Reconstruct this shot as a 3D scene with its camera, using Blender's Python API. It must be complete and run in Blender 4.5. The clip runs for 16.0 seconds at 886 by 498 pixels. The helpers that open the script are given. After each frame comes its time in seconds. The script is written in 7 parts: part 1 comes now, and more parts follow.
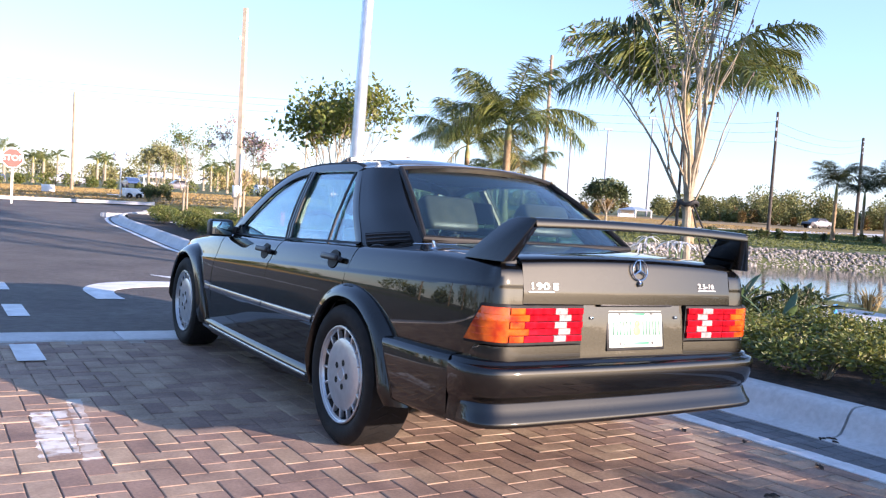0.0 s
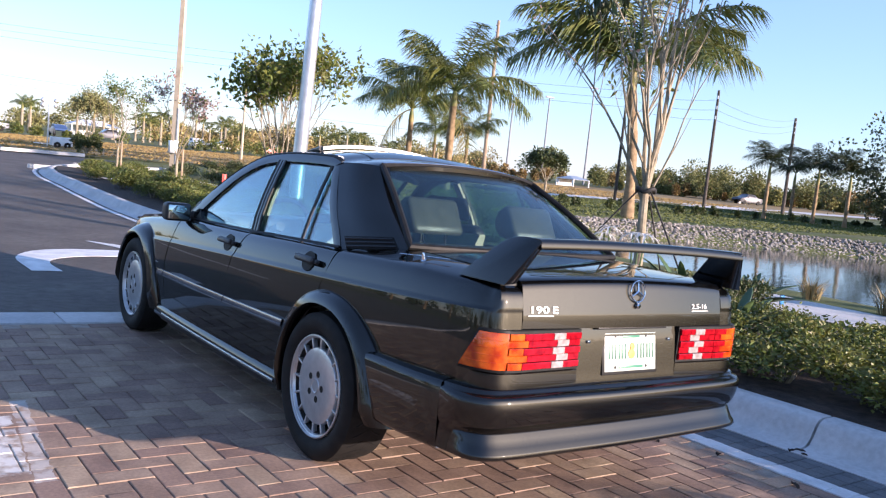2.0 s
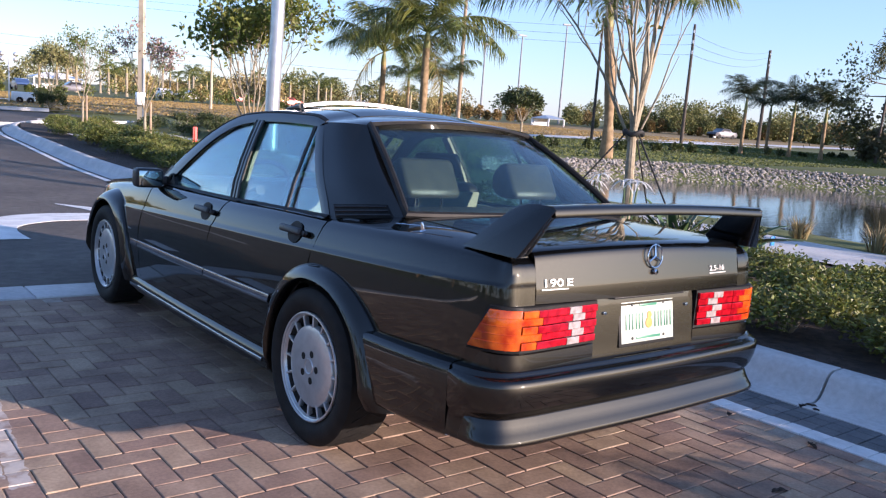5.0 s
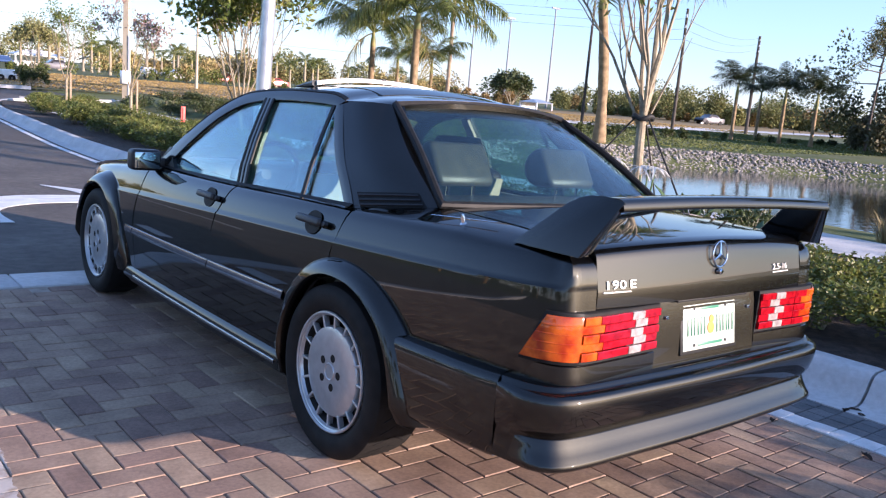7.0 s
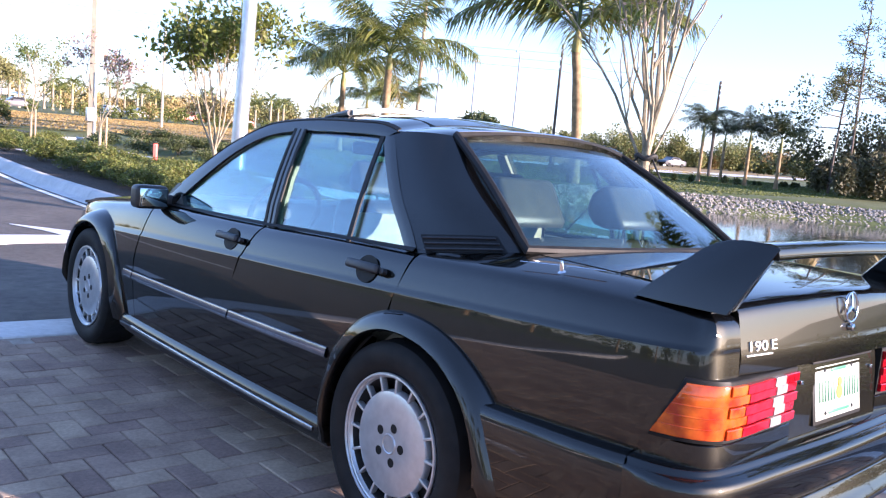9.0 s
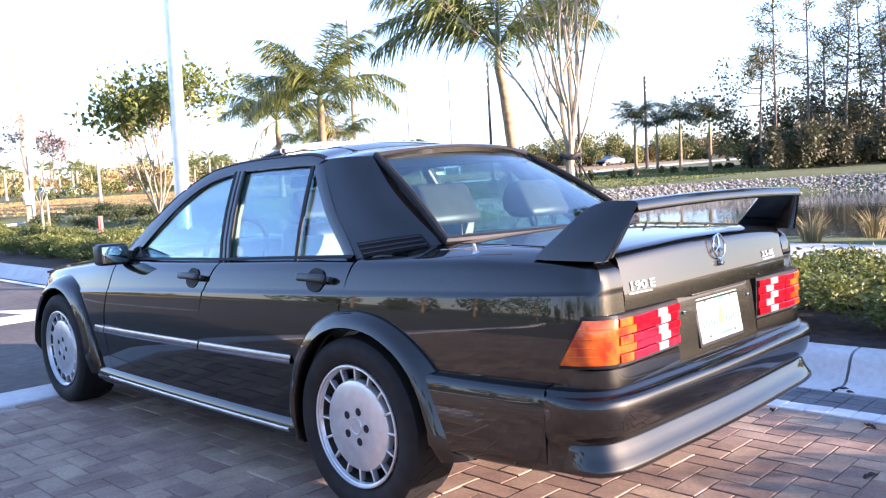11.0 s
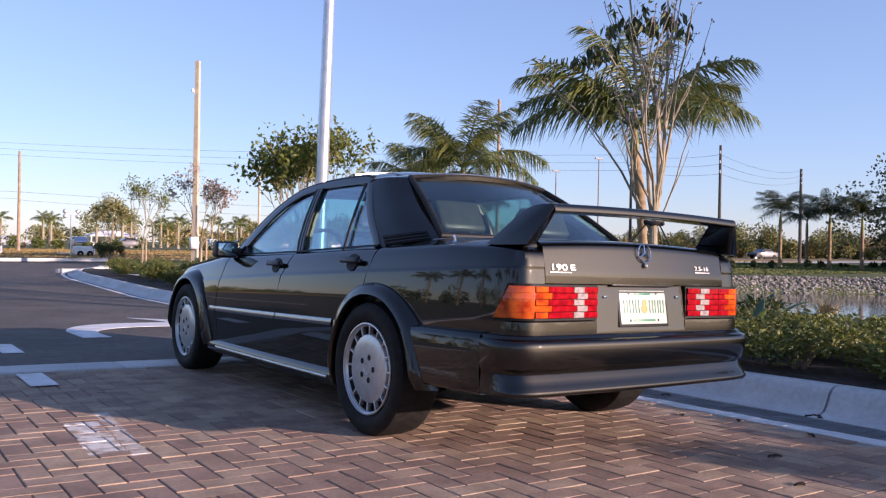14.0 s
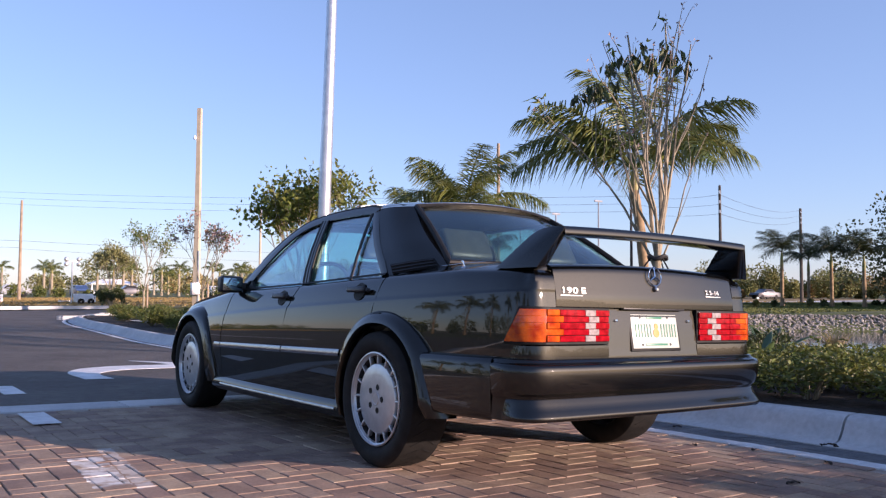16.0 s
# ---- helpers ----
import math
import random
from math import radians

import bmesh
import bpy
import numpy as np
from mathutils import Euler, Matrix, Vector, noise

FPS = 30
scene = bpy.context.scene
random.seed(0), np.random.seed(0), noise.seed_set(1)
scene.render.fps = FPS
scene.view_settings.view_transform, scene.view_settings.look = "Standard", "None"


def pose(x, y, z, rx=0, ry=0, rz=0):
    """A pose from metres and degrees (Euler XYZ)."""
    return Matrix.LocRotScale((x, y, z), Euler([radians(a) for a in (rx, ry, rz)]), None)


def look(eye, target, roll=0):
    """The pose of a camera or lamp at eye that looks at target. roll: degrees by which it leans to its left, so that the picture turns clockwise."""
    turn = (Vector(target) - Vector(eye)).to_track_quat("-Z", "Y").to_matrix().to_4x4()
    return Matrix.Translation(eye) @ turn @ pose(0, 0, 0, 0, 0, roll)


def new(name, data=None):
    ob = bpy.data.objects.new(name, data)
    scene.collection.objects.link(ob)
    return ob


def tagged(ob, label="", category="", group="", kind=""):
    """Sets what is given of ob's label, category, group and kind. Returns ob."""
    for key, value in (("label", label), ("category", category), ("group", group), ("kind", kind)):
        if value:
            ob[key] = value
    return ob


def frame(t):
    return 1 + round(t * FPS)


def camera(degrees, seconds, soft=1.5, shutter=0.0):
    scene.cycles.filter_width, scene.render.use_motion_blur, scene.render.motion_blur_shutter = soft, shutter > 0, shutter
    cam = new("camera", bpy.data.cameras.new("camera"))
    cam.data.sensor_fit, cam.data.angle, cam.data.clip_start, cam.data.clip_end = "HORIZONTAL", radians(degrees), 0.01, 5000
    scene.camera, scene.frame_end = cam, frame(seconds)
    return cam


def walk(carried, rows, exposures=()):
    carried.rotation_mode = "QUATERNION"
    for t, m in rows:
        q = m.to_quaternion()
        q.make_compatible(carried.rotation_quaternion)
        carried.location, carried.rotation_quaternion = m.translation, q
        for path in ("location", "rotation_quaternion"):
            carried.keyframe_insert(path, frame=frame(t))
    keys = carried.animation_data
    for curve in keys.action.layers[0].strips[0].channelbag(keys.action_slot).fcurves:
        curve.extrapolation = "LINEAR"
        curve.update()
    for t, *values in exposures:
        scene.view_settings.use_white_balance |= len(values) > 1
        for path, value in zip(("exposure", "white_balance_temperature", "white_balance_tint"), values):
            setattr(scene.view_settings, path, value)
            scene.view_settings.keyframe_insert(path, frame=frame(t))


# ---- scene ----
cam = camera(56.9, 16.0, soft=1.25)
PATH = [
    (0, (-2.411, -3.278, 1.152), (-1.339, -1.594, 1.026), 3.4),
    (0.5, (-2.388, -3.246, 1.187), (-1.268, -1.594, 1.061), 3.7),
    (1, (-2.4, -3.171, 1.221), (-1.249, -1.551, 0.992), 4.5),
    (1.5, (-2.465, -3.053, 1.292), (-1.286, -1.457, 1.045), 5.3),
    (2, (-2.477, -2.97, 1.319), (-1.276, -1.385, 1.112), 5.8),
    (2.5, (-2.388, -2.871, 1.342), (-1.192, -1.29, 1.079), 5.4),
    (3, (-2.341, -2.796, 1.361), (-1.152, -1.215, 1.066), 5.5),
    (3.5, (-2.386, -2.763, 1.361), (-1.203, -1.181, 1.049), 4.7),
    (4, (-2.432, -2.755, 1.368), (-1.238, -1.187, 1.027), 3.6),
    (4.2, (-2.419, -2.743, 1.372), (-1.215, -1.184, 1.025), 3.6),
    (6.3, (-2.335, -2.565, 1.372), (-1.059, -1.058, 1.055), 4.8),
    (6.5, (-2.312, -2.521, 1.358), (-1.063, -0.991, 1.041), 4.7),
    (7, (-2.331, -2.344, 1.342), (-1.062, -0.844, 0.966), 4.8),
    (7.5, (-2.363, -2.166, 1.325), (-1.024, -0.724, 0.968), 3.2),
    (8, (-2.294, -2.012, 1.346), (-0.932, -0.597, 0.968), 3.6),
    (8.5, (-2.262, -1.861, 1.313), (-0.929, -0.395, 1.037), 4.8),
    (8.7, (-2.294, -1.821, 1.295), (-0.958, -0.358, 1.023), 5.4),
    (10.8, (-2.538, -2.099, 1.227), (-1.097, -0.731, 1.002), -1.1),
    (11, (-2.578, -2.193, 1.225), (-1.158, -0.799, 1.023), -3.2),
    (11.5, (-2.722, -2.426, 1.207), (-1.289, -1.033, 1.121), -2.1),
    (12, (-2.774, -2.703, 1.201), (-1.381, -1.268, 1.182), -0.1),
    (12.5, (-2.818, -2.957, 1.192), (-1.562, -1.4, 1.189), 4.1),
    (13, (-2.894, -3.171, 1.154), (-1.699, -1.568, 1.161), 1.9),
    (13.5, (-2.85, -3.297, 1.061), (-1.674, -1.679, 1.049), 2.4),
    (14, (-2.796, -3.35, 0.922), (-1.631, -1.724, 0.915), 1.0),
    (14.5, (-2.801, -3.332, 0.845), (-1.622, -1.716, 0.846), 0.9),
    (15, (-2.811, -3.312, 0.823), (-1.641, -1.69, 0.846), 0.0),
    (15.5, (-2.809, -3.309, 0.836), (-1.648, -1.682, 0.895), -0.2),
    (16, (-2.809, -3.31, 0.84), (-1.648, -1.685, 0.942), 0.3),
]
EXPOSURES = [(0.0, 1.80, 5330, 26), (2.5, 1.35, 5270, 25), (3.5, 1.23, 5270, 25), (4.2, 1.24, 5220, 25), (6.5, 1.52, 5210, 26), (8.0, 1.61, 5180, 27), (8.5, 1.87, 5180, 28), (11.0, 2.48, 5340, 30), (12.0, 1.83, 5330, 33), (12.5, 1.58, 5400, 31), (14.0, 0.98, 5540, 33), (16.0, 1.0, 5500, 32)]
walk(cam, [(t, look(eye, target, roll)) for t, eye, target, roll in PATH], exposures=EXPOSURES)

# ---- light: a low warm sun behind the camera, clear sky ----
SUN_AZ, SUN_EL = radians(152.5), radians(11.2)
world = bpy.data.worlds.new("sky")
scene.world = world
world.use_nodes = True
wn, wl = world.node_tree.nodes, world.node_tree.links
wn.clear()
w_out = wn.new("ShaderNodeOutputWorld")
w_bg = wn.new("ShaderNodeBackground")
w_sky = wn.new("ShaderNodeTexSky")
w_sky.sky_type = "NISHITA"
w_sky.sun_disc = False
w_sky.sun_elevation, w_sky.sun_rotation = SUN_EL, SUN_AZ
w_sky.altitude, w_sky.air_density, w_sky.dust_density, w_sky.ozone_density = 0, 1.0, 0.15, 1.9
w_bg.inputs["Strength"].default_value = 0.099
# thin haze over the clear sky, denser low down
w_mix = wn.new("ShaderNodeMix")
w_mix.data_type = "RGBA"
w_co, w_sep, w_map = wn.new("ShaderNodeTexCoord"), wn.new("ShaderNodeSeparateXYZ"), wn.new("ShaderNodeMapRange")
w_map.inputs["From Min"].default_value, w_map.inputs["From Max"].default_value = 0.0, 0.7
w_map.inputs["To Min"].default_value, w_map.inputs["To Max"].default_value = 0.42, 0.16
wl.new(w_co.outputs["Generated"], w_sep.inputs[0])
wl.new(w_sep.outputs["Z"], w_map.inputs["Value"])
wl.new(w_map.outputs["Result"], w_mix.inputs[0])
w_mix.inputs[7].default_value = (2.50, 3.20, 3.86, 1)
wl.new(w_sky.outputs[0], w_mix.inputs[6])
wl.new(w_mix.outputs[2], w_bg.inputs[0])
wl.new(w_bg.outputs[0], w_out.inputs[0])

sun_dir = Vector((math.sin(SUN_AZ) * math.cos(SUN_EL), math.cos(SUN_AZ) * math.cos(SUN_EL), math.sin(SUN_EL)))
sun = new("sun", bpy.data.lights.new("sun", "SUN"))
sun.data.energy, sun.data.angle, sun.data.color = 5.0, radians(0.55), (1.0, 0.75, 0.48)
sun.matrix_world = look(sun_dir * 60, (0, 0, 0))


# ---- materials ----
def rgb(c):
    return (c[0], c[1], c[2], 1.0)


def material(name, a, b=None, scale=6.0, rough=0.6, metal=0.0, bump=0.0, bump_scale=80.0, coat=0.0, vary=0.0, island=False,
             spec=0.5, rough_b=None, fine=0.0, lucid=0.0, detail=5.0, contrast=(0.35, 0.65)):
    """Two colours blended by noise in world space, a finer grain over it, a bump, and a shift from piece to piece."""
    m = bpy.data.materials.new(name)
    m.use_nodes = True
    n, l = m.node_tree.nodes, m.node_tree.links
    p = n["Principled BSDF"]
    geo = n.new("ShaderNodeNewGeometry")
    ns = n.new("ShaderNodeTexNoise")
    ns.inputs["Scale"].default_value, ns.inputs["Detail"].default_value = scale, detail
    l.new(geo.outputs["Position"], ns.inputs["Vector"])
    ramp = n.new("ShaderNodeValToRGB")
    ramp.color_ramp.elements[0].position, ramp.color_ramp.elements[1].position = contrast
    ramp.color_ramp.elements[0].color, ramp.color_ramp.elements[1].color = rgb(a), rgb(b or a)
    l.new(ns.outputs["Fac"], ramp.inputs["Fac"])
    colour = ramp.outputs["Color"]
    if fine > 0:
        n2 = n.new("ShaderNodeTexNoise")
        n2.inputs["Scale"].default_value, n2.inputs["Detail"].default_value = scale * 14, 4
        l.new(geo.outputs["Position"], n2.inputs["Vector"])
        mx = n.new("ShaderNodeMix")
        mx.data_type, mx.blend_type = "RGBA", "OVERLAY"
        mx.inputs["Factor"].default_value = fine
        l.new(colour, mx.inputs["A"])
        l.new(n2.outputs["Fac"], mx.inputs["B"])
        colour = mx.outputs["Result"]
    if vary > 0:
        hsv = n.new("ShaderNodeHueSaturation")
        if island:
            rnd = geo.outputs["Random Per Island"]
        else:
            rnd = n.new("ShaderNodeObjectInfo").outputs["Random"]
        mr = n.new("ShaderNodeMapRange")
        mr.inputs["To Min"].default_value, mr.inputs["To Max"].default_value = 1 - vary, 1 + vary
        l.new(rnd, mr.inputs["Value"])
        l.new(mr.outputs["Result"], hsv.inputs["Value"])
        mh = n.new("ShaderNodeMapRange")
        mh.inputs["To Min"].default_value, mh.inputs["To Max"].default_value = 0.5 - vary * 0.06, 0.5 + vary * 0.06
        l.new(rnd, mh.inputs["Value"])
        l.new(mh.outputs["Result"], hsv.inputs["Hue"])
        l.new(colour, hsv.inputs["Color"])
        colour = hsv.outputs["Color"]
    l.new(colour, p.inputs["Base Color"])
    p.inputs["Roughness"].default_value, p.inputs["Metallic"].default_value = rough, metal
    p.inputs["Specular IOR Level"].default_value = spec
    p.inputs["Coat Weight"].default_value = coat
    p.inputs["Coat Roughness"].default_value = 0.02
    if rough_b is not None:
        mr = n.new("ShaderNodeMapRange")
        mr.inputs["To Min"].default_value, mr.inputs["To Max"].default_value = rough, rough_b
        l.new(ns.outputs["Fac"], mr.inputs["Value"])
        l.new(mr.outputs["Result"], p.inputs["Roughness"])
    if bump > 0:
        n3 = n.new("ShaderNodeTexNoise")
        n3.inputs["Scale"].default_value, n3.inputs["Detail"].default_value = bump_scale, 6
        l.new(geo.outputs["Position"], n3.inputs["Vector"])
        bp = n.new("ShaderNodeBump")
        bp.inputs["Strength"].default_value, bp.inputs["Distance"].default_value = bump, 0.01
        l.new(n3.outputs["Fac"], bp.inputs["Height"])
        l.new(bp.outputs["Normal"], p.inputs["Normal"])
    if lucid > 0:
        tr = n.new("ShaderNodeBsdfTranslucent")
        l.new(colour, tr.inputs["Color"])
        mix = n.new("ShaderNodeMixShader")
        mix.inputs[0].default_value = lucid
        l.new(p.outputs[0], mix.inputs[1])
        l.new(tr.outputs[0], mix.inputs[2])
        l.new(mix.outputs[0], n["Material Output"].inputs[0])
    return m


def glass_material(name, tint, rough=0.0, gain=0.05):
    """A thin pane: what is behind shows through its tint, and gloss rises towards grazing views."""
    m = bpy.data.materials.new(name)
    m.use_nodes = True
    n, l = m.node_tree.nodes, m.node_tree.links
    n.clear()
    out, mix = n.new("ShaderNodeOutputMaterial"), n.new("ShaderNodeMixShader")
    tr, gl, lw = n.new("ShaderNodeBsdfTransparent"), n.new("ShaderNodeBsdfGlossy"), n.new("ShaderNodeLayerWeight")
    lw.inputs["Blend"].default_value = 0.5
    pw, ma = n.new("ShaderNodeMath"), n.new("ShaderNodeMath")
    pw.operation, ma.operation = "POWER", "MULTIPLY_ADD"
    pw.inputs[1].default_value, ma.inputs[1].default_value, ma.inputs[2].default_value = 4.0, 0.9, gain
    l.new(lw.outputs["Facing"], pw.inputs[0])
    l.new(pw.outputs[0], ma.inputs[0])
    tr.inputs[0].default_value = rgb(tint)
    gl.inputs["Roughness"].default_value = rough
    gl.inputs["Color"].default_value = rgb((0.95, 0.97, 1.0))
    l.new(ma.outputs[0], mix.inputs[0])
    l.new(tr.outputs[0], mix.inputs[1])
    l.new(gl.outputs[0], mix.inputs[2])
    l.new(mix.outputs[0], out.inputs[0])
    return m




def paint_material(name, base, flake):
    """Dark metallic lacquer: a glossy clear coat over a near-black ground, with a soft sheen from the flakes."""
    m = material(name, base, tuple(c * 1.3 for c in base), 30, rough=0.03, spec=0.58)
    n, l = m.node_tree.nodes, m.node_tree.links
    gl, add, ns, mx = n.new("ShaderNodeBsdfGlossy"), n.new("ShaderNodeAddShader"), n.new("ShaderNodeTexNoise"), n.new("ShaderNodeMix")
    gl.distribution = "BECKMANN"
    gl.inputs["Roughness"].default_value = 0.47
    ns.inputs["Scale"].default_value, ns.inputs["Detail"].default_value = 900, 2
    mx.data_type = "RGBA"
    mx.inputs["A"].default_value, mx.inputs["B"].default_value = rgb(tuple(c * 0.7 for c in flake)), rgb(tuple(c * 1.3 for c in flake))
    l.new(ns.outputs["Fac"], mx.inputs["Factor"])
    l.new(mx.outputs["Result"], gl.inputs["Color"])
    l.new(n["Principled BSDF"].outputs[0], add.inputs[0])
    l.new(gl.outputs[0], add.inputs[1])
    l.new(add.outputs[0], n["Material Output"].inputs[0])
    return m


M_PAINT = paint_material("car_paint", (0.0015, 0.0015, 0.0018), (0.0182, 0.0174, 0.0134))
M_TRIM = material("black_plastic", (0.012, 0.012, 0.013), (0.02, 0.02, 0.022), 60, rough=0.42, bump=0.08, bump_scale=600)
M_RUBBER = material("rubber_seal", (0.008, 0.008, 0.008), (0.014, 0.014, 0.014), 30, rough=0.55, spec=0.2)
M_TYRE = material("tyre_rubber", (0.007, 0.007, 0.007), (0.014, 0.013, 0.012), 18, spec=0.25, rough=0.7, bump=0.15, bump_scale=300)
M_RIM = material("silver_wheel", (0.47, 0.48, 0.49), (0.56, 0.57, 0.58), 25, rough=0.30, metal=0.62, coat=0.3)
M_BARREL = material("dark_barrel", (0.014, 0.014, 0.015), (0.03, 0.028, 0.026), 20, rough=0.6, metal=0.2)
M_CHROME = material("chrome", (0.75, 0.76, 0.78), None, 10, rough=0.08, metal=1.0)
M_MIRROR = material("mirror_glass", (0.42, 0.50, 0.49), None, 10, rough=0.02, metal=1.0)
M_PALE = material("pale_alloy", (0.68, 0.66, 0.62), (0.76, 0.74, 0.70), 20, rough=0.42, metal=0.4)
M_ALU = material("brushed_aluminium", (0.26, 0.27, 0.29), (0.33, 0.34, 0.35), 15, rough=0.22, metal=0.9, bump=0.03, bump_scale=200)
M_MOULD = material("side_moulding", (0.22, 0.23, 0.26), (0.27, 0.28, 0.31), 30, rough=0.16, metal=0.8, coat=0.3)
M_GLASS = glass_material("window_glass", (0.68, 0.88, 0.90), 0.0, 0.12)
M_REARGLASS = glass_material("rear_glass", (0.64, 0.78, 0.77), 0.0, 0.045)
M_SEAT = material("dark_leather", (0.009, 0.009, 0.0095), (0.016, 0.016, 0.016), 30, rough=0.5, spec=0.35, bump=0.2, bump_scale=250)
M_CREAM = material("cream_trim", (0.27, 0.25, 0.18), (0.33, 0.30, 0.22), 20, rough=0.7, bump=0.1, bump_scale=250)
M_SHELF = material("olive_cloth", (0.075, 0.075, 0.058), (0.105, 0.10, 0.078), 20, rough=0.75, bump=0.15, bump_scale=300)
# seat leather raised to olive, standing for sun on the rear headrests
M_REST_LIT = material("sunlit_leather", (0.040, 0.040, 0.031), (0.058, 0.056, 0.043), 25, rough=0.42, bump=0.15, bump_scale=250)
M_UNDER = material("underbody", (0.010, 0.010, 0.010), (0.022, 0.02, 0.018), 9, rough=0.85, bump=0.3, bump_scale=60)
M_LAMP_R = material("red_lens", (0.26, 0.003, 0.008), (0.50, 0.008, 0.016), 45, rough=0.12, coat=1.0, lucid=0.25)
M_LAMP_D = material("deep_amber_lens", (0.42, 0.032, 0.002), (0.82, 0.16, 0.005), 18, rough=0.12, coat=1.0, lucid=0.3)
M_MAST = material("weathered_mast", (0.20, 0.21, 0.23), (0.27, 0.28, 0.30), 3, rough=0.6, metal=0.2)
M_LAMP_W = material("clear_lens", (0.24, 0.20, 0.19), (0.40, 0.35, 0.34), 45, rough=0.12, coat=1.0)
M_PLATE = material("plate_white", (0.38, 0.43, 0.37), (0.46, 0.49, 0.43), 22, rough=0.4)
M_PLATE_G = material("plate_green", (0.04, 0.19, 0.11), None, 40, rough=0.4)
M_PLATE_O = material("plate_orange", (0.75, 0.24, 0.03), None, 40, rough=0.4)

M_PAVER = material("clay_paver", (0.236, 0.163, 0.117), (0.356, 0.254, 0.181), 5.0, rough=0.85, bump=0.22, bump_scale=220, vary=0.22, fine=0.4)
M_PAVER_I = material("clay_paver_field", (0.236, 0.163, 0.117), (0.356, 0.254, 0.181), 5.0, rough=0.85, bump=0.22, bump_scale=220, vary=0.22, fine=0.4, island=True)
M_PAVER_G = material("grey_paver", (0.11, 0.115, 0.12), (0.16, 0.165, 0.17), 5.0, rough=0.85, bump=0.5, bump_scale=160, vary=0.18, fine=0.4, island=True)
M_SAND = material("joint_sand", (0.30, 0.25, 0.20), (0.44, 0.38, 0.31), 14, rough=0.95, bump=0.6, bump_scale=240, fine=0.4)
M_ASPHALT = material("asphalt", (0.085, 0.075, 0.066), (0.125, 0.111, 0.098), 0.9, rough=0.8, bump=0.9, bump_scale=130, fine=0.6, spec=0.35)
M_CONCRETE = material("concrete", (0.50, 0.50, 0.49), (0.62, 0.61, 0.59), 2.2, rough=0.85, bump=0.35, bump_scale=120, fine=0.3)
M_ROADPAINT = material("road_paint", (0.62, 0.62, 0.61), (0.80, 0.80, 0.79), 7, rough=0.65, bump=0.3, bump_scale=150, fine=0.35)
M_MULCH = material("mulch", (0.018, 0.012, 0.008), (0.06, 0.04, 0.028), 16, rough=0.95, bump=1.0, bump_scale=70, fine=0.6)
M_LAWN = material("lawn", (0.060, 0.082, 0.017), (0.105, 0.112, 0.026), 0.16, rough=0.9, bump=1.0, bump_scale=22, fine=0.55)
M_DRY = material("dry_lawn", (0.20, 0.135, 0.045), (0.28, 0.195, 0.07), 0.12, rough=0.9, bump=0.3, bump_scale=18, fine=0.5)
M_GRASSY = material("bank_grass", (0.062, 0.090, 0.018), (0.130, 0.140, 0.032), 1.2, rough=0.9, bump=1.0, bump_scale=40, fine=0.5)
M_STONE = material("riprap_stone", (0.225, 0.210, 0.190), (0.335, 0.312, 0.280), 3.0, rough=0.9, bump=0.5, bump_scale=40, vary=0.3, fine=0.3)
M_STONE_I = material("riprap_field", (0.225, 0.210, 0.190), (0.335, 0.312, 0.280), 3.0, rough=0.9, bump=0.5, bump_scale=40, vary=0.3, fine=0.3, island=True)
M_BARK = material("pale_bark", (0.20, 0.17, 0.115), (0.34, 0.295, 0.205), 9, rough=0.85, bump=0.5, bump_scale=50, fine=0.4)
M_PINEBARK = material("pine_bark", (0.09, 0.07, 0.055), (0.18, 0.14, 0.11), 4, rough=0.9, bump=0.6, bump_scale=20)
M_PALMTRUNK = material("palm_trunk", (0.17, 0.115, 0.055), (0.30, 0.21, 0.11), 5, rough=0.8, bump=0.5, bump_scale=30, fine=0.3)
M_SHAFT = material("palm_crownshaft", (0.12, 0.15, 0.035), (0.28, 0.22, 0.06), 3, rough=0.55)
M_FROND = material("palm_leaf", (0.070, 0.105, 0.022), (0.20, 0.205, 0.050), 1.6, rough=0.45, vary=0.25, island=True, lucid=0.25)
M_FROND_Y = material("palm_leaf_dry", (0.20, 0.17, 0.05), (0.32, 0.26, 0.09), 1.6, rough=0.6, vary=0.25, island=True, lucid=0.2)
M_LEAF = material("tree_leaf", (0.10, 0.14, 0.026), (0.26, 0.26, 0.05), 2.2, rough=0.5, vary=0.3, island=True, lucid=0.5)
M_LEAF_P = material("pink_seed_leaf", (0.30, 0.20, 0.17), (0.42, 0.30, 0.25), 3, rough=0.7, vary=0.25, island=True, lucid=0.2)
M_SHRUB = material("shrub_leaf", (0.050, 0.078, 0.015), (0.20, 0.205, 0.040), 2.6, rough=0.5, vary=0.35, island=True, lucid=0.3)
M_SHRUB_D = material("dark_shrub_leaf", (0.035, 0.052, 0.014), (0.085, 0.10, 0.026), 2.6, rough=0.5, vary=0.3, island=True, lucid=0.2)
M_THICKET = material("thicket_leaf", (0.060, 0.060, 0.028), (0.130, 0.116, 0.054), 0.6, rough=0.7, vary=0.3, island=True, lucid=0.15)
# palm leaf again, darkened so that its colour stands for shade
M_FROND_SHADE = material("palm_leaf_shaded", (0.022, 0.034, 0.012), (0.060, 0.072, 0.022), 1.6, rough=0.5, vary=0.3, island=True, lucid=0.15)
M_SAPLING = material("sapling_leaf", (0.070, 0.078, 0.026), (0.16, 0.15, 0.050), 0.5, rough=0.7, vary=0.35, island=True, lucid=0.2)
M_BANKWOOD = material("bank_leaf", (0.085, 0.098, 0.028), (0.21, 0.20, 0.058), 0.22, rough=0.8, vary=0.35, island=True, lucid=0.2)
